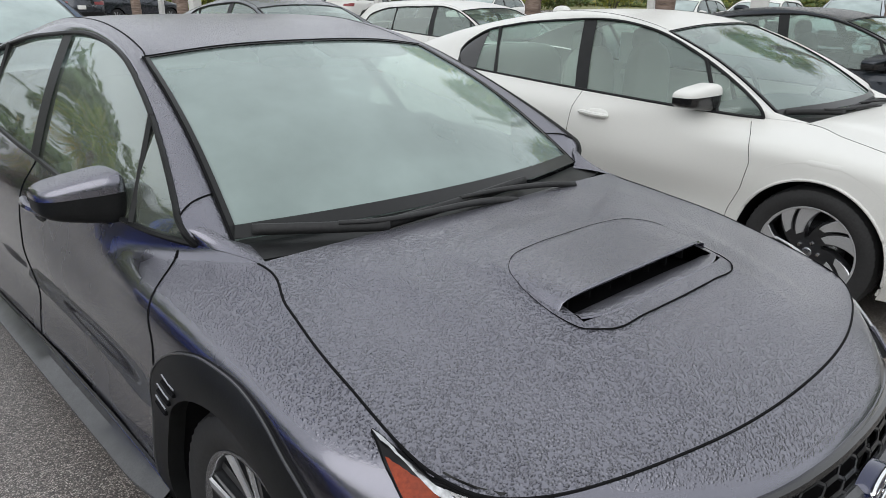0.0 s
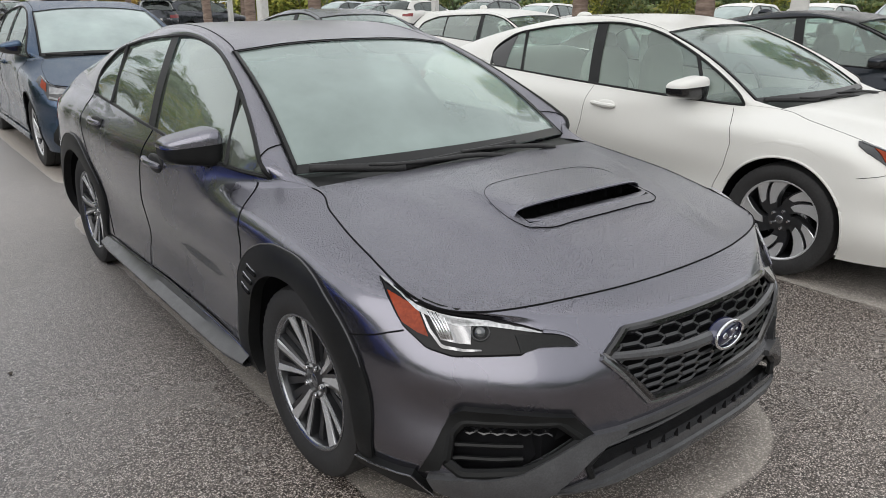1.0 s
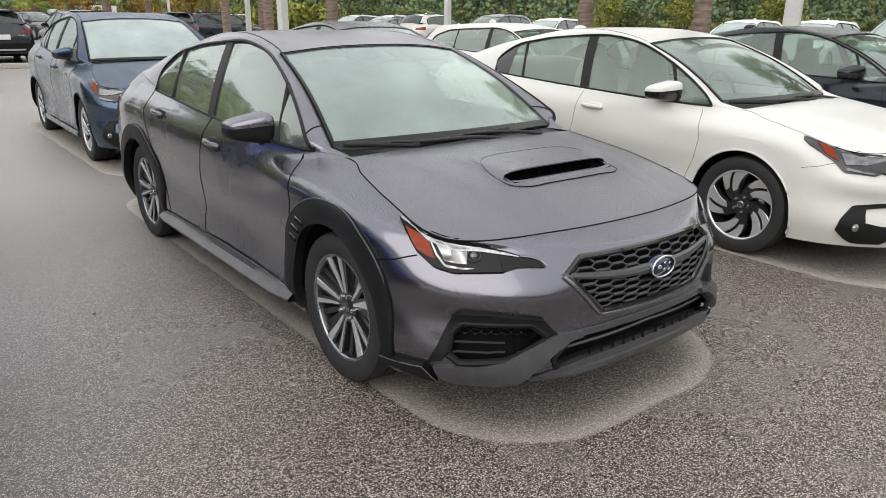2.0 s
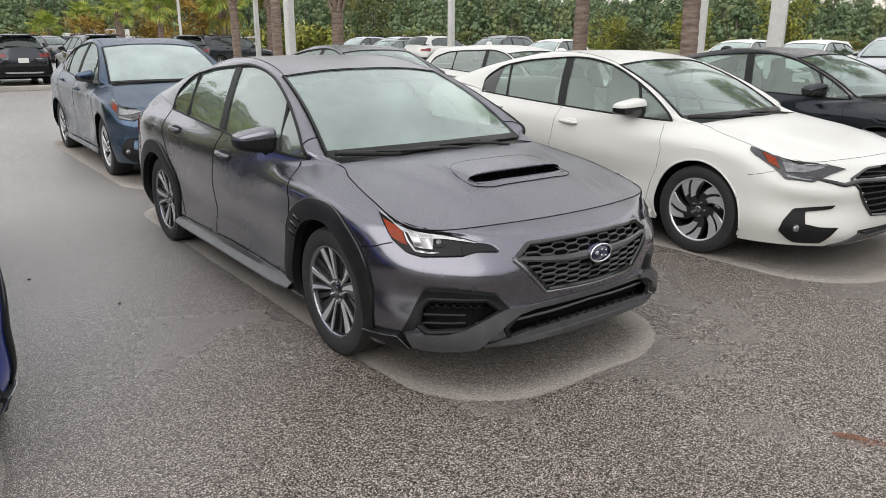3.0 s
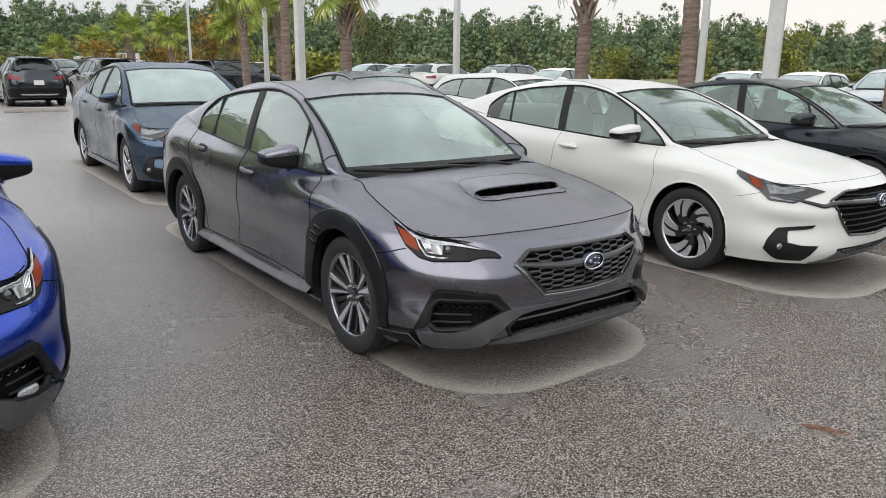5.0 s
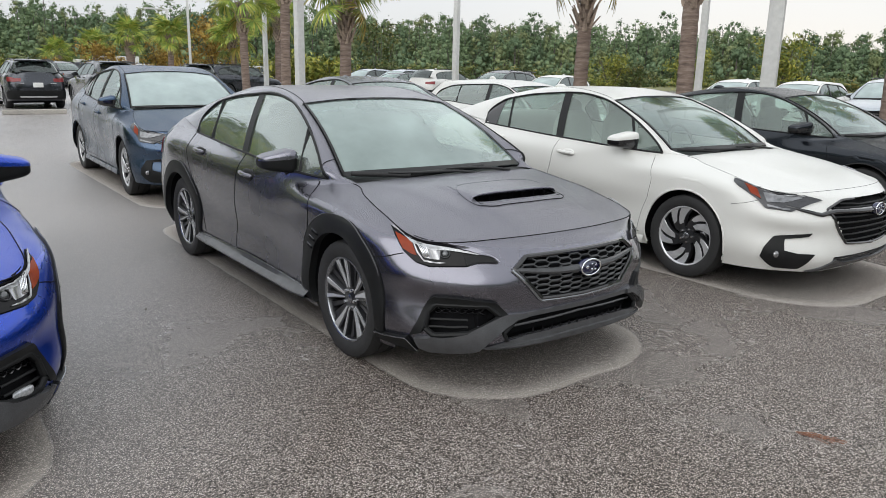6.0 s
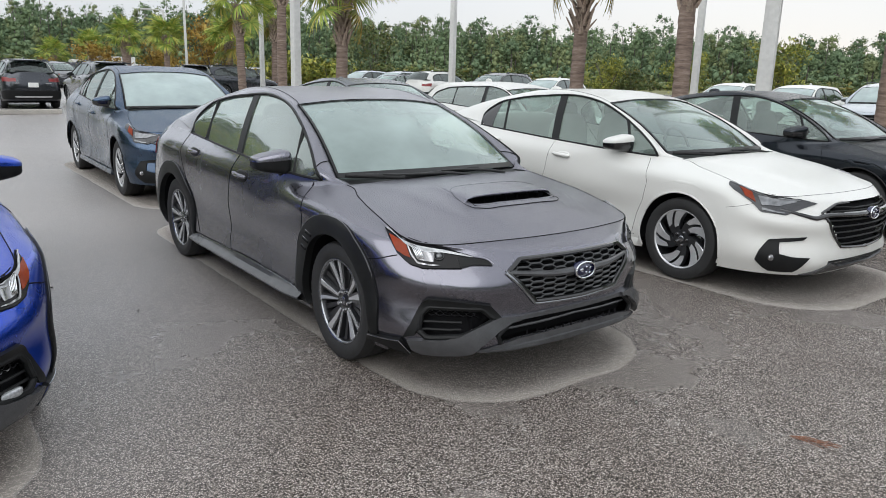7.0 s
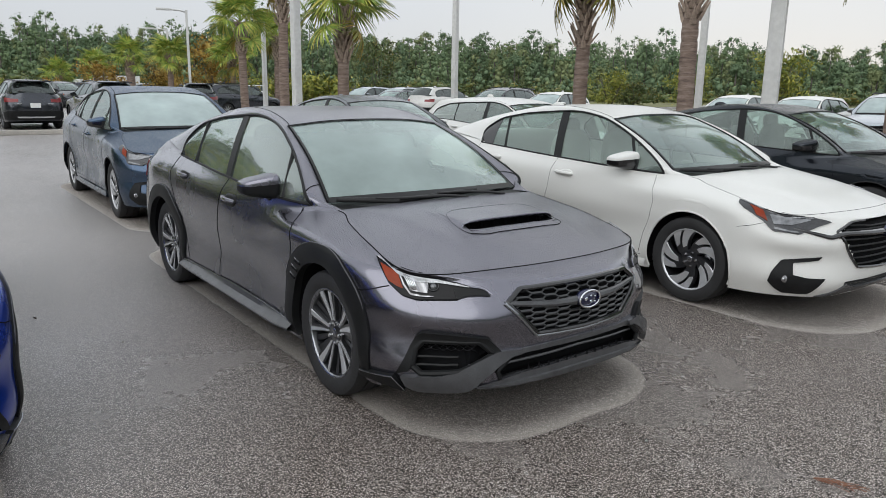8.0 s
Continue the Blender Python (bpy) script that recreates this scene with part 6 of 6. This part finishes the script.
def palm(x, y, trunk, boots, r, n_frond, size, seed, lean=0.0, yellow=False):
    rng = random.Random(seed)
    e = thing("palm_tree", pose(x, y, 0, lean, lean * .4, rng.uniform(0, 360)), "sabal palm with a ringed grey trunk and fan leaves", "palm tree", "palm trees")
    zs = np.linspace(-.05, trunk + boots, 70)
    rr = r * (1.06 - .10 * zs / (trunk + boots)) + .006 * np.sin(zs * 60) + np.array([rng.uniform(-.004, .004) for _ in zs])
    path = np.stack([.02 * np.sin(zs * 1.1), .02 * np.cos(zs * .8), zs], 1)
    mesh_object("trunk", *tube(path, rr, 20), BARK, e, "ringed grey-brown trunk")
    bp = []
    for i in range(int(boots * 46)):
        z = trunk + boots * i / (boots * 46)
        a = i * 2.39996
        c, s = math.cos(a), math.sin(a)
        ln = rng.uniform(.20, .34)
        out = rng.uniform(.09, .20)
        b0 = np.array((c * r * .9, s * r * .9, z))
        side = np.array((-s, c, 0)) * r * rng.uniform(.34, .50)
        tipp = b0 + np.array((c * out, s * out, ln))
        v = np.array([b0 - side, b0 + side, b0 + np.array((c * .05, s * .05, -.01)), tipp - side * .2, tipp + side * .2, tipp + np.array((c * .03, s * .03, 0))])
        bp.append((v, [(0, 2, 5, 3), (2, 1, 4, 5), (1, 0, 3, 4), (3, 5, 4), (0, 1, 2)]))
    mesh_object("boot_sheath", *join(bp), BOOT, e, "criss-cross cut leaf bases", smooth=False)
    variants = [frond_mesh(rng, size * k, d) for k, d in ((1.0, .5), (.9, .8), (1.1, .35), (.8, 1.0))]
    data = [mesh_object("frond", *vf, FROND, e) for vf in variants]
    dry = mesh_object("frond", *variants[1], FROND_DRY, e, "yellowing leaf")
    for i in range(n_frond):
        k = i / n_frond
        a = i * 2.39996
        el = math.radians(72 - 92 * k + rng.uniform(-8, 8) - (30 if i >= n_frond - 2 else 0))
        m = Matrix.Translation((0, 0, trunk + boots - .05 + .25 * (1 - k))) @ Matrix.Rotation(a, 4, "Z") @ Matrix.Rotation(-el, 4, "Y") @ Matrix.Rotation(rng.uniform(-.5, .5), 4, "X")
        if i < 4:
            data[i].matrix_basis = m
        elif i == n_frond - 1:
            dry.matrix_basis = m
        else:
            o = (dry if (yellow and k > .7) else data[i % 4]).copy()
            scene.collection.objects.link(o)
            o.matrix_basis = m
    return e


palm(9.81, 8.24, 2.45, 1.75, .15, 26, .75, 3, yellow=True)
palm(9.16, 5.07, 2.75, 2.2, .145, 26, .8, 5)
palm(12.3, 2.75, 3.0, 1.7, .16, 30, 1.0, 33)
palm(7.6, 15.02, 2.2, 1.5, .155, 26, .75, 7)
palm(9.08, 22.12, 3.7, 1.6, .17, 24, .75, 9)
palm(10.01, 28.25, 2.9, 1.3, .17, 24, .8, 11, 2.5)
palm(14.58, 35.0, 2.9, 1.3, .16, 22, .8, 13)
palm(12.4, 35.9, 2.2, .8, .15, 24, .75, 15)
palm(11.7, 44.6, 2.3, 1.0, .17, 26, .72, 17)
palm(11.85, 54.9, 2.2, 1.3, .3, 26, .85, 19)
palm(12.6, 70.1, 2.2, 1.0, .22, 24, .95, 21)
palm(9.6, 70.6, 1.6, .6, .2, 24, 1.0, 23)
# island beyond the blue car, which the side windows mirror
palm(-5.2, 14.5, 2.2, 1.2, .16, 26, .8, 25)
palm(-7.0, 17.5, 2.6, 1.2, .16, 26, .8, 27)
palm(-8.2, 12.5, 2.0, 1.2, .16, 26, .8, 29)

# ---- woods, shrubs and the verge ----
GRASS = simple("dry_grass", (.16, .16, .06), .9, 0, .5, 3, .02)
vv, n_seg = [], 40
for i in range(n_seg + 1):
    a = math.radians(5 + 100 * i / n_seg)
    for d in (84, 260):
        vv.append((-2.7 + d * math.cos(a), -3.3 + d * math.sin(a), .02))
tagged(mesh_object("grass_verge", vv, [q[::-1] for q in grid_faces(n_seg + 1, 2)], GRASS, smooth=False), "strip of dry grass before the woods", "grass", kind="structure")

# woods foliage: greens lightened so that their colour carries the distance haze
PINE = leaf_material("hazed_pine_foliage", [(0, (0.145, 0.202, 0.112)), (.5, (0.180, 0.246, 0.132)), (1, (0.215, 0.280, 0.150))], .03, .9)
PINE_DARK = leaf_material("hazed_dark_pine_foliage", [(0, (0.110, 0.162, 0.096)), (.5, (0.140, 0.198, 0.114)), (1, (0.170, 0.228, 0.130))], .03, .9)
PINE_OLIVE = leaf_material("hazed_olive_foliage", [(0, (0.175, 0.214, 0.108)), (.5, (0.215, 0.252, 0.125)), (1, (0.250, 0.278, 0.138))], .03, .9)
SCRUB = leaf_material("scrub_foliage", [(0, (0.048, 0.072, 0.024)), (.5, (0.105, 0.143, 0.045)), (.85, (.14, .15, .045)), (1, (.26, .20, .05))])
ORANGE = leaf_material("autumn_foliage", [(0, (.24, .15, .04)), (.5, (.42, .26, .06)), (1, (.48, .37, .11))], .1, .7)
LIME = leaf_material("lime_foliage", [(0, (.12, .16, .03)), (.5, (.24, .27, .05)), (1, (.42, .38, .07))])
PINE_BARK = simple("pine_bark", (.11, .095, .085), .9, 0, .3, 3)


GOLD = (1 + 5 ** .5) / 2
ICO = np.array([(0, a, b * GOLD) for a in (-1, 1) for b in (-1, 1)] + [(a, b * GOLD, 0) for a in (-1, 1) for b in (-1, 1)] + [(b * GOLD, 0, a) for a in (-1, 1) for b in (-1, 1)]) / math.hypot(1, GOLD)
ICO_FACES = np.array([f if np.dot(np.cross(ICO[f[1]] - ICO[f[0]], ICO[f[2]] - ICO[f[0]]), ICO[f[0]]) > 0 else f[::-1]
                      for f in itertools.combinations(range(12), 3) if max(np.linalg.norm(ICO[a] - ICO[b]) for a, b in itertools.combinations(f, 2)) < 1.1])


def clumps(centres, radii, count, leaf, rng, slim=.6, core=0.0):
    """Loose small leaves in clumps: corners, faces, and normals that round each clump."""
    c = np.repeat(centres, count, 0)
    r = np.repeat(radii, count, 0)
    n = len(c)
    p = c + rng.normal(size=(n, 3)) * r * .55
    u = rng.normal(size=(n, 3))
    u /= np.linalg.norm(u, axis=1, keepdims=True)
    w = np.cross(u, rng.normal(size=(n, 3)))
    w /= np.linalg.norm(w, axis=1, keepdims=True)
    s = (leaf * rng.uniform(.5, 1.3, n))[:, None]
    v = np.stack([p - u * s - w * s * slim, p - u * s + w * s * slim, p + u * s * 1.1], 1).reshape(-1, 3)
    nr = (p - c) / r + np.array((0, 0, .25)) + rng.normal(size=(n, 3)) * .2
    nr /= np.linalg.norm(nr, axis=1, keepdims=True)
    t = v.reshape(-1, 3, 3)
    back = np.einsum("ij,ij->i", np.cross(t[:, 1] - t[:, 0], t[:, 2] - t[:, 0]), nr) < 0
    t[back] = t[back][:, ::-1]
    v, nr = t.reshape(-1, 3), np.repeat(nr, 3, 0)
    if core:
        # a small lumpy heart to each clump, so that it is not seen through
        k = len(centres)
        lump = ICO[None] * rng.uniform(.5, 1.35, (k, 12, 1))
        cv = (np.asarray(centres)[:, None] + lump * np.asarray(radii)[:, None] * core)[:, ICO_FACES].reshape(-1, 3)
        v = np.concatenate([v, cv])
        nr = np.concatenate([nr, np.tile(ICO[ICO_FACES].reshape(-1, 3) + np.array((0, 0, .2)), (k, 1))])
    return v, np.arange(len(v)).reshape(-1, 3), nr


def stuff(name, v, f, nr, mat, label="", category="", parent=None):
    me = bpy.data.meshes.new(name)
    n = len(f)
    me.vertices.add(len(v))
    me.vertices.foreach_set("co", np.ascontiguousarray(v, dtype=np.float32).ravel())
    me.loops.add(n * 3)
    me.loops.foreach_set("vertex_index", np.ascontiguousarray(f, dtype=np.int32).ravel())
    me.polygons.add(n)
    me.polygons.foreach_set("loop_start", np.arange(0, n * 3, 3, dtype=np.int32))
    me.update(calc_edges=True)
    me.polygons.foreach_set("use_smooth", [True] * n)
    me.normals_split_custom_set_from_vertices(nr)
    me.materials.append(mat)
    ob = new(name, me)
    if parent is not None:
        ob.parent = parent
        return ob
    return tagged(ob, label, category, kind="stuff")


rng = np.random.default_rng(4)
groves = {"pine": ([], []), "dark": ([], []), "olive": ([], [])}
stems = []
for i in range(560):
    az = math.radians(rng.uniform(17, 90))
    layer = i % 4
    d = (134, 144, 156, 172)[layer] + rng.uniform(-5, 5)
    x, y = -2.7 + d * math.cos(az), -3.3 + d * math.sin(az)
    deg = math.degrees(az)
    tall = np.interp(deg, [15, 23, 28, 34, 40, 47, 52, 60, 64, 70, 76, 84, 95], [7.6, 8.2, 9.0, 10.6, 10.2, 10.6, 10.6, 11.2, 14.0, 14.6, 12.0, 11.6, 11.5]) * (.62, .82, 1.02, 1.22)[layer] * rng.uniform(.80, 1.08)
    lone = rng.uniform() < .10
    if lone:
        tall *= 1.12
    lo = tall * (rng.uniform(.68, .76) if lone else rng.uniform(.15, .45))
    wide = tall * (rng.uniform(.14, .19) if lone else rng.uniform(.14, .22))
    cen, rad = groves[("pine", "dark", "olive", "pine", "dark")[int(rng.integers(5))]]
    for k in range(24 if lone else 30):
        t = rng.uniform() ** .85
        w = wide * (1 - (.5 if lone else .78) * t ** 2.0) * (.55 + .45 * min(1, t * 4))
        a, q = rng.uniform(0, 6.28), rng.uniform(.2, 1) ** .5 * w
        r_ = rng.uniform(.36, .78) * (1.2 if t < .6 else .95)
        cen.append((x + q * math.cos(a), y + q * math.sin(a), lo + (tall - lo) * t))
        rad.append((r_, r_, r_ * rng.uniform(.75, 1.25)))
    stems.append(tube([(x, y, 0), (x + rng.uniform(-.2, .2), y, tall * .55), (x + rng.uniform(-.4, .4), y, tall * .97)], [.20, .14, .04], 5))
for i in range(5200):
    az = math.radians(rng.uniform(16, 92))
    d = rng.uniform(126, 170)
    r_ = rng.uniform(.5, 1.05)
    full = np.interp(math.degrees(az), [15, 23, 28, 34, 60, 64, 70, 76, 95], [6.2, 6.6, 7.4, 8.4, 8.8, 11.0, 11.6, 9.6, 9.2])
    lump = .5 + .5 * math.sin(az * 61) * math.sin(az * 23 + 2)
    cen, rad = groves["dark" if rng.uniform() < .35 + .4 * lump else ("pine" if rng.uniform() < .7 else "olive")]
    cen.append((-2.7 + d * math.cos(az), -3.3 + d * math.sin(az), min(.3 + full * rng.uniform() ** .8 * (d - 112) / 48, full * 1.08)))
    rad.append((r_, r_, r_ * rng.uniform(.8, 1.3)))
for kind, mat, lab in (("pine", PINE, "far mixed pine woods in dull green"), ("dark", PINE_DARK, "darker pines among the far woods"), ("olive", PINE_OLIVE, "olive green trees among the far woods")):
    cen, rad = groves[kind]
    v, f, nr = clumps(np.array(cen), np.array(rad), 19, .155, rng, core=.48)
    stuff("far_woods", v, f, nr, mat, lab, "woods")
# the closed depth of the woods behind the first trees: a lumpy bank of foliage
bank = []
for az in np.radians(np.arange(15, 93, .16)):
    deg = math.degrees(az)
    full = np.interp(deg, [15, 23, 28, 34, 40, 47, 52, 60, 64, 70, 76, 84, 95], [7.6, 8.2, 9.0, 10.6, 10.2, 10.6, 10.6, 11.2, 14.0, 14.6, 12.0, 11.6, 11.5])
    row = []
    for k in range(22):
        t = k / 21
        bump_ = noise.noise(Vector((deg * 1.9, t * 6, 0))) + .6 * noise.noise(Vector((deg * 5, t * 15, 4)))
        d = 163 + 6 * t + 3.2 * bump_
        row.append((-2.7 + d * math.cos(az), -3.3 + d * math.sin(az), t * full * (.84 + .10 * noise.noise(Vector((deg * .9, 0, 9))) + .05 * noise.noise(Vector((deg * 3, 0, 2))))))
    bank.append(row)
bank = np.array(bank)
WOOD_DEPTH = simple("woods_depth", (.135, .182, .105), .95, 0, .45, 1.6, .25, 0, .05)
tagged(mesh_object("woods_bank", bank.reshape(-1, 3), [q[::-1] for q in grid_faces(len(bank), 22)], WOOD_DEPTH), "closed dark green depth of the far woods", "woods", kind="stuff")
sv, sf = join(stems)
tagged(mesh_object("far_trunks", sv, sf, PINE_BARK), "thin grey pine trunks in the far woods", "tree trunks", kind="stuff")
cen, rad = [], []
for i in range(1700):
    az = math.radians(rng.uniform(100, 366))
    d = rng.uniform(58, 84)
    top = (19 if az < 2.6 else 12) + 3 * math.sin(az * 5) + 2 * math.sin(az * 13 + 1)
    cen.append((-2.7 + d * math.cos(az), -3.3 + d * math.sin(az), .4 + top * rng.uniform() ** .8))
    rad.append((2.2, 2.2, 1.5))
v, f, nr = clumps(np.array(cen), np.array(rad), 26, .7, rng, core=.6)
stuff("tree_belt", v, f, nr, PINE, "green belt of trees round the car park", "trees")
cen, rad = [], []
for i in range(420):
    az = math.radians(rng.uniform(20, 88))
    d = rng.uniform(112, 126)
    cen.append((-2.7 + d * math.cos(az), -3.3 + d * math.sin(az), rng.uniform(.2, 1.6 if az < .8 else 2.4)))
    rad.append((1.3, 1.3, .8))
v, f, nr = clumps(np.array(cen), np.array(rad), 60, .16, rng, core=.5)
stuff("scrub", v, f, nr, SCRUB, "straggling scrub along the verge", "shrubs")


def shrub(x, y, h, w, mat, label, seed):
    g = np.random.default_rng(seed)
    e = thing("shrub", pose(x, y, 0), label, "shrub", "shrubs")
    st = []
    for i in range(7):
        a = g.uniform(0, 6.28)
        st.append(tube([(0, 0, 0), (.2 * w * math.cos(a), .2 * w * math.sin(a), h * .4), (.4 * w * math.cos(a), .4 * w * math.sin(a), h * .85)], [.05, .035, .012], 5))
    mesh_object("stem", *join(st), PINE_BARK, e)
    n = 42
    c = np.stack([g.normal(size=n) * w * .28, g.normal(size=n) * w * .28, h * g.uniform(.18, 1.0, n)], 1)
    v, f, nr = clumps(c, np.full((n, 3), w * .16), 60, .10 * max(1, w * .35), g)
    stuff("foliage", v, f, nr, mat, parent=e)


for x, y, h, w, m, lab, sd in ((7.5, 62, 1.7, 1.7, ORANGE, "orange autumn shrub beside the far row", 1), (11.0, 60, 2.9, 2.8, ORANGE, "orange autumn shrub beside the far row", 2), (14.5, 56, 3.3, 2.6, ORANGE, "orange autumn shrub beside the far row", 3),
                               (15.6, 47, 4.6, 3.4, ORANGE, "orange autumn shrub beside the far row", 4), (20.5, 47, 2.0, 4.0, LIME, "lime green shrub behind the cars", 6), (23.5, 45, 2.0, 4.0, LIME, "lime green shrub behind the cars", 7),
                               (55, 46, 3.4, 3.0, LIME, "yellow-green shrub on the verge", 8), (62, 42, 3.8, 3.5, LIME, "yellow-green shrub on the verge", 9), (68, 36, 5.2, 4.5, LIME, "yellow-green shrub on the verge", 10), (66, 52, 2.6, 4, SCRUB, "straggling shrub on the verge", 11),
                               (38.0, 62.0, 6.0, 4.2, SCRUB, "dark evergreen bush before the woods", 12), (-5.6, 15.5, 1.9, 2.6, SCRUB, "green shrub on a planted island", 15), (-7.6, 15.0, 2.1, 2.8, SCRUB, "green shrub on a planted island", 16), (-6.6, 13.0, 1.8, 2.4, SCRUB, "green shrub on a planted island", 17), (-2.5, 66, 2.8, 5.0, LIME, "lime green shrub behind the cars", 13), (1.5, 72, 2.4, 5, LIME, "lime green shrub behind the cars", 14)):
    shrub(x, y, h, w, m, lab, sd)

# ---- box truck far off ----
def box_truck(x, y, a):
    e = thing("box_truck", pose(x, y, 0, 0, 0, a), "white box truck standing far behind the cars", "truck")
    part("cargo_box", bevel_box((0, 0, 1.55), (3.8, 2.1, 1.6), .04), simple_once("truck_white", (.72, .72, .70), .5), e)
    part("cab", bevel_box((-3.0, 0, 1.2), (1.5, 2.1, 1.5), .18), simple_once("truck_white", (.72, .72, .70), .5), e)
    part("cab_window", bevel_box((-3.1, -1.06, 1.55), (.9, .03, .5), .01), GLOSS_BLACK, e, "dark cab window")
    for wx in (-2.9, 1.2):
        for wy in (-.95, .95):
            v, f = lathe([(.05, .12), (.36, .12), (.42, .08), (.42, -.08), (.36, -.12), (.05, -.12)], 20)
            v = v[:, [1, 0, 2]] + np.array((wx, wy, .42))
            mesh_object("wheel", v, f, RUBBER, e)


box_truck(15.6, 75.5, 4)

# ---- litter on the asphalt ----
TWIG = simple("reddish_twig", (.27, .115, .065), .8, 0, .3, 80)
LEAF = simple("brown_leaf", (.06, .045, .03), .7, 0, .3, 60)
rr = random.Random(8)
tw = []
for i in range(20):
    x0, a = rr.uniform(-.11, .05), rr.uniform(-.6, .6)
    ln = rr.uniform(.04, .13)
    y0 = rr.uniform(-.012, .012)
    tw.append(tube([(x0, y0, .003), (x0 + ln * .5 * math.cos(a), y0 + ln * .5 * math.sin(a), .008), (x0 + ln * math.cos(a), y0 + ln * math.sin(a), .003)], .0012, 4))
e = mesh_object("pine_twig", *join(tw), TWIG)
e.matrix_world = pose(.41, -2.0, 0, 0, 0, -66)
tagged(e, "small reddish fallen pine twig on asphalt", "twig")
for x, y, s in ((-1.55, 1.4, .03), (-1.9, 2.2, .03), (-2.3, 3.6, .04), (.07, -1.30, .014)):
    v = np.array([(0, 0, .004), (s * .5, s * .35, .012), (s * 1.2, 0, .006), (s * .5, -s * .35, .010), (s * .5, 0, .003)])
    v = np.concatenate([v, v - np.array((0, 0, .003))])
    o = mesh_object("fallen_leaf", v, [(0, 4, 1), (1, 4, 2), (2, 4, 3), (3, 4, 0), (5, 6, 9), (6, 7, 9), (7, 8, 9), (8, 5, 9)], LEAF if s > .02 else STICKER)
    o.matrix_world = pose(x, y, 0, 0, 0, rr.uniform(0, 360))
    tagged(o, "small brown fallen leaf on asphalt" if s > .02 else "small pale pebble on asphalt", "leaf" if s > .02 else "pebble", "fallen leaves" if s > .02 else "")
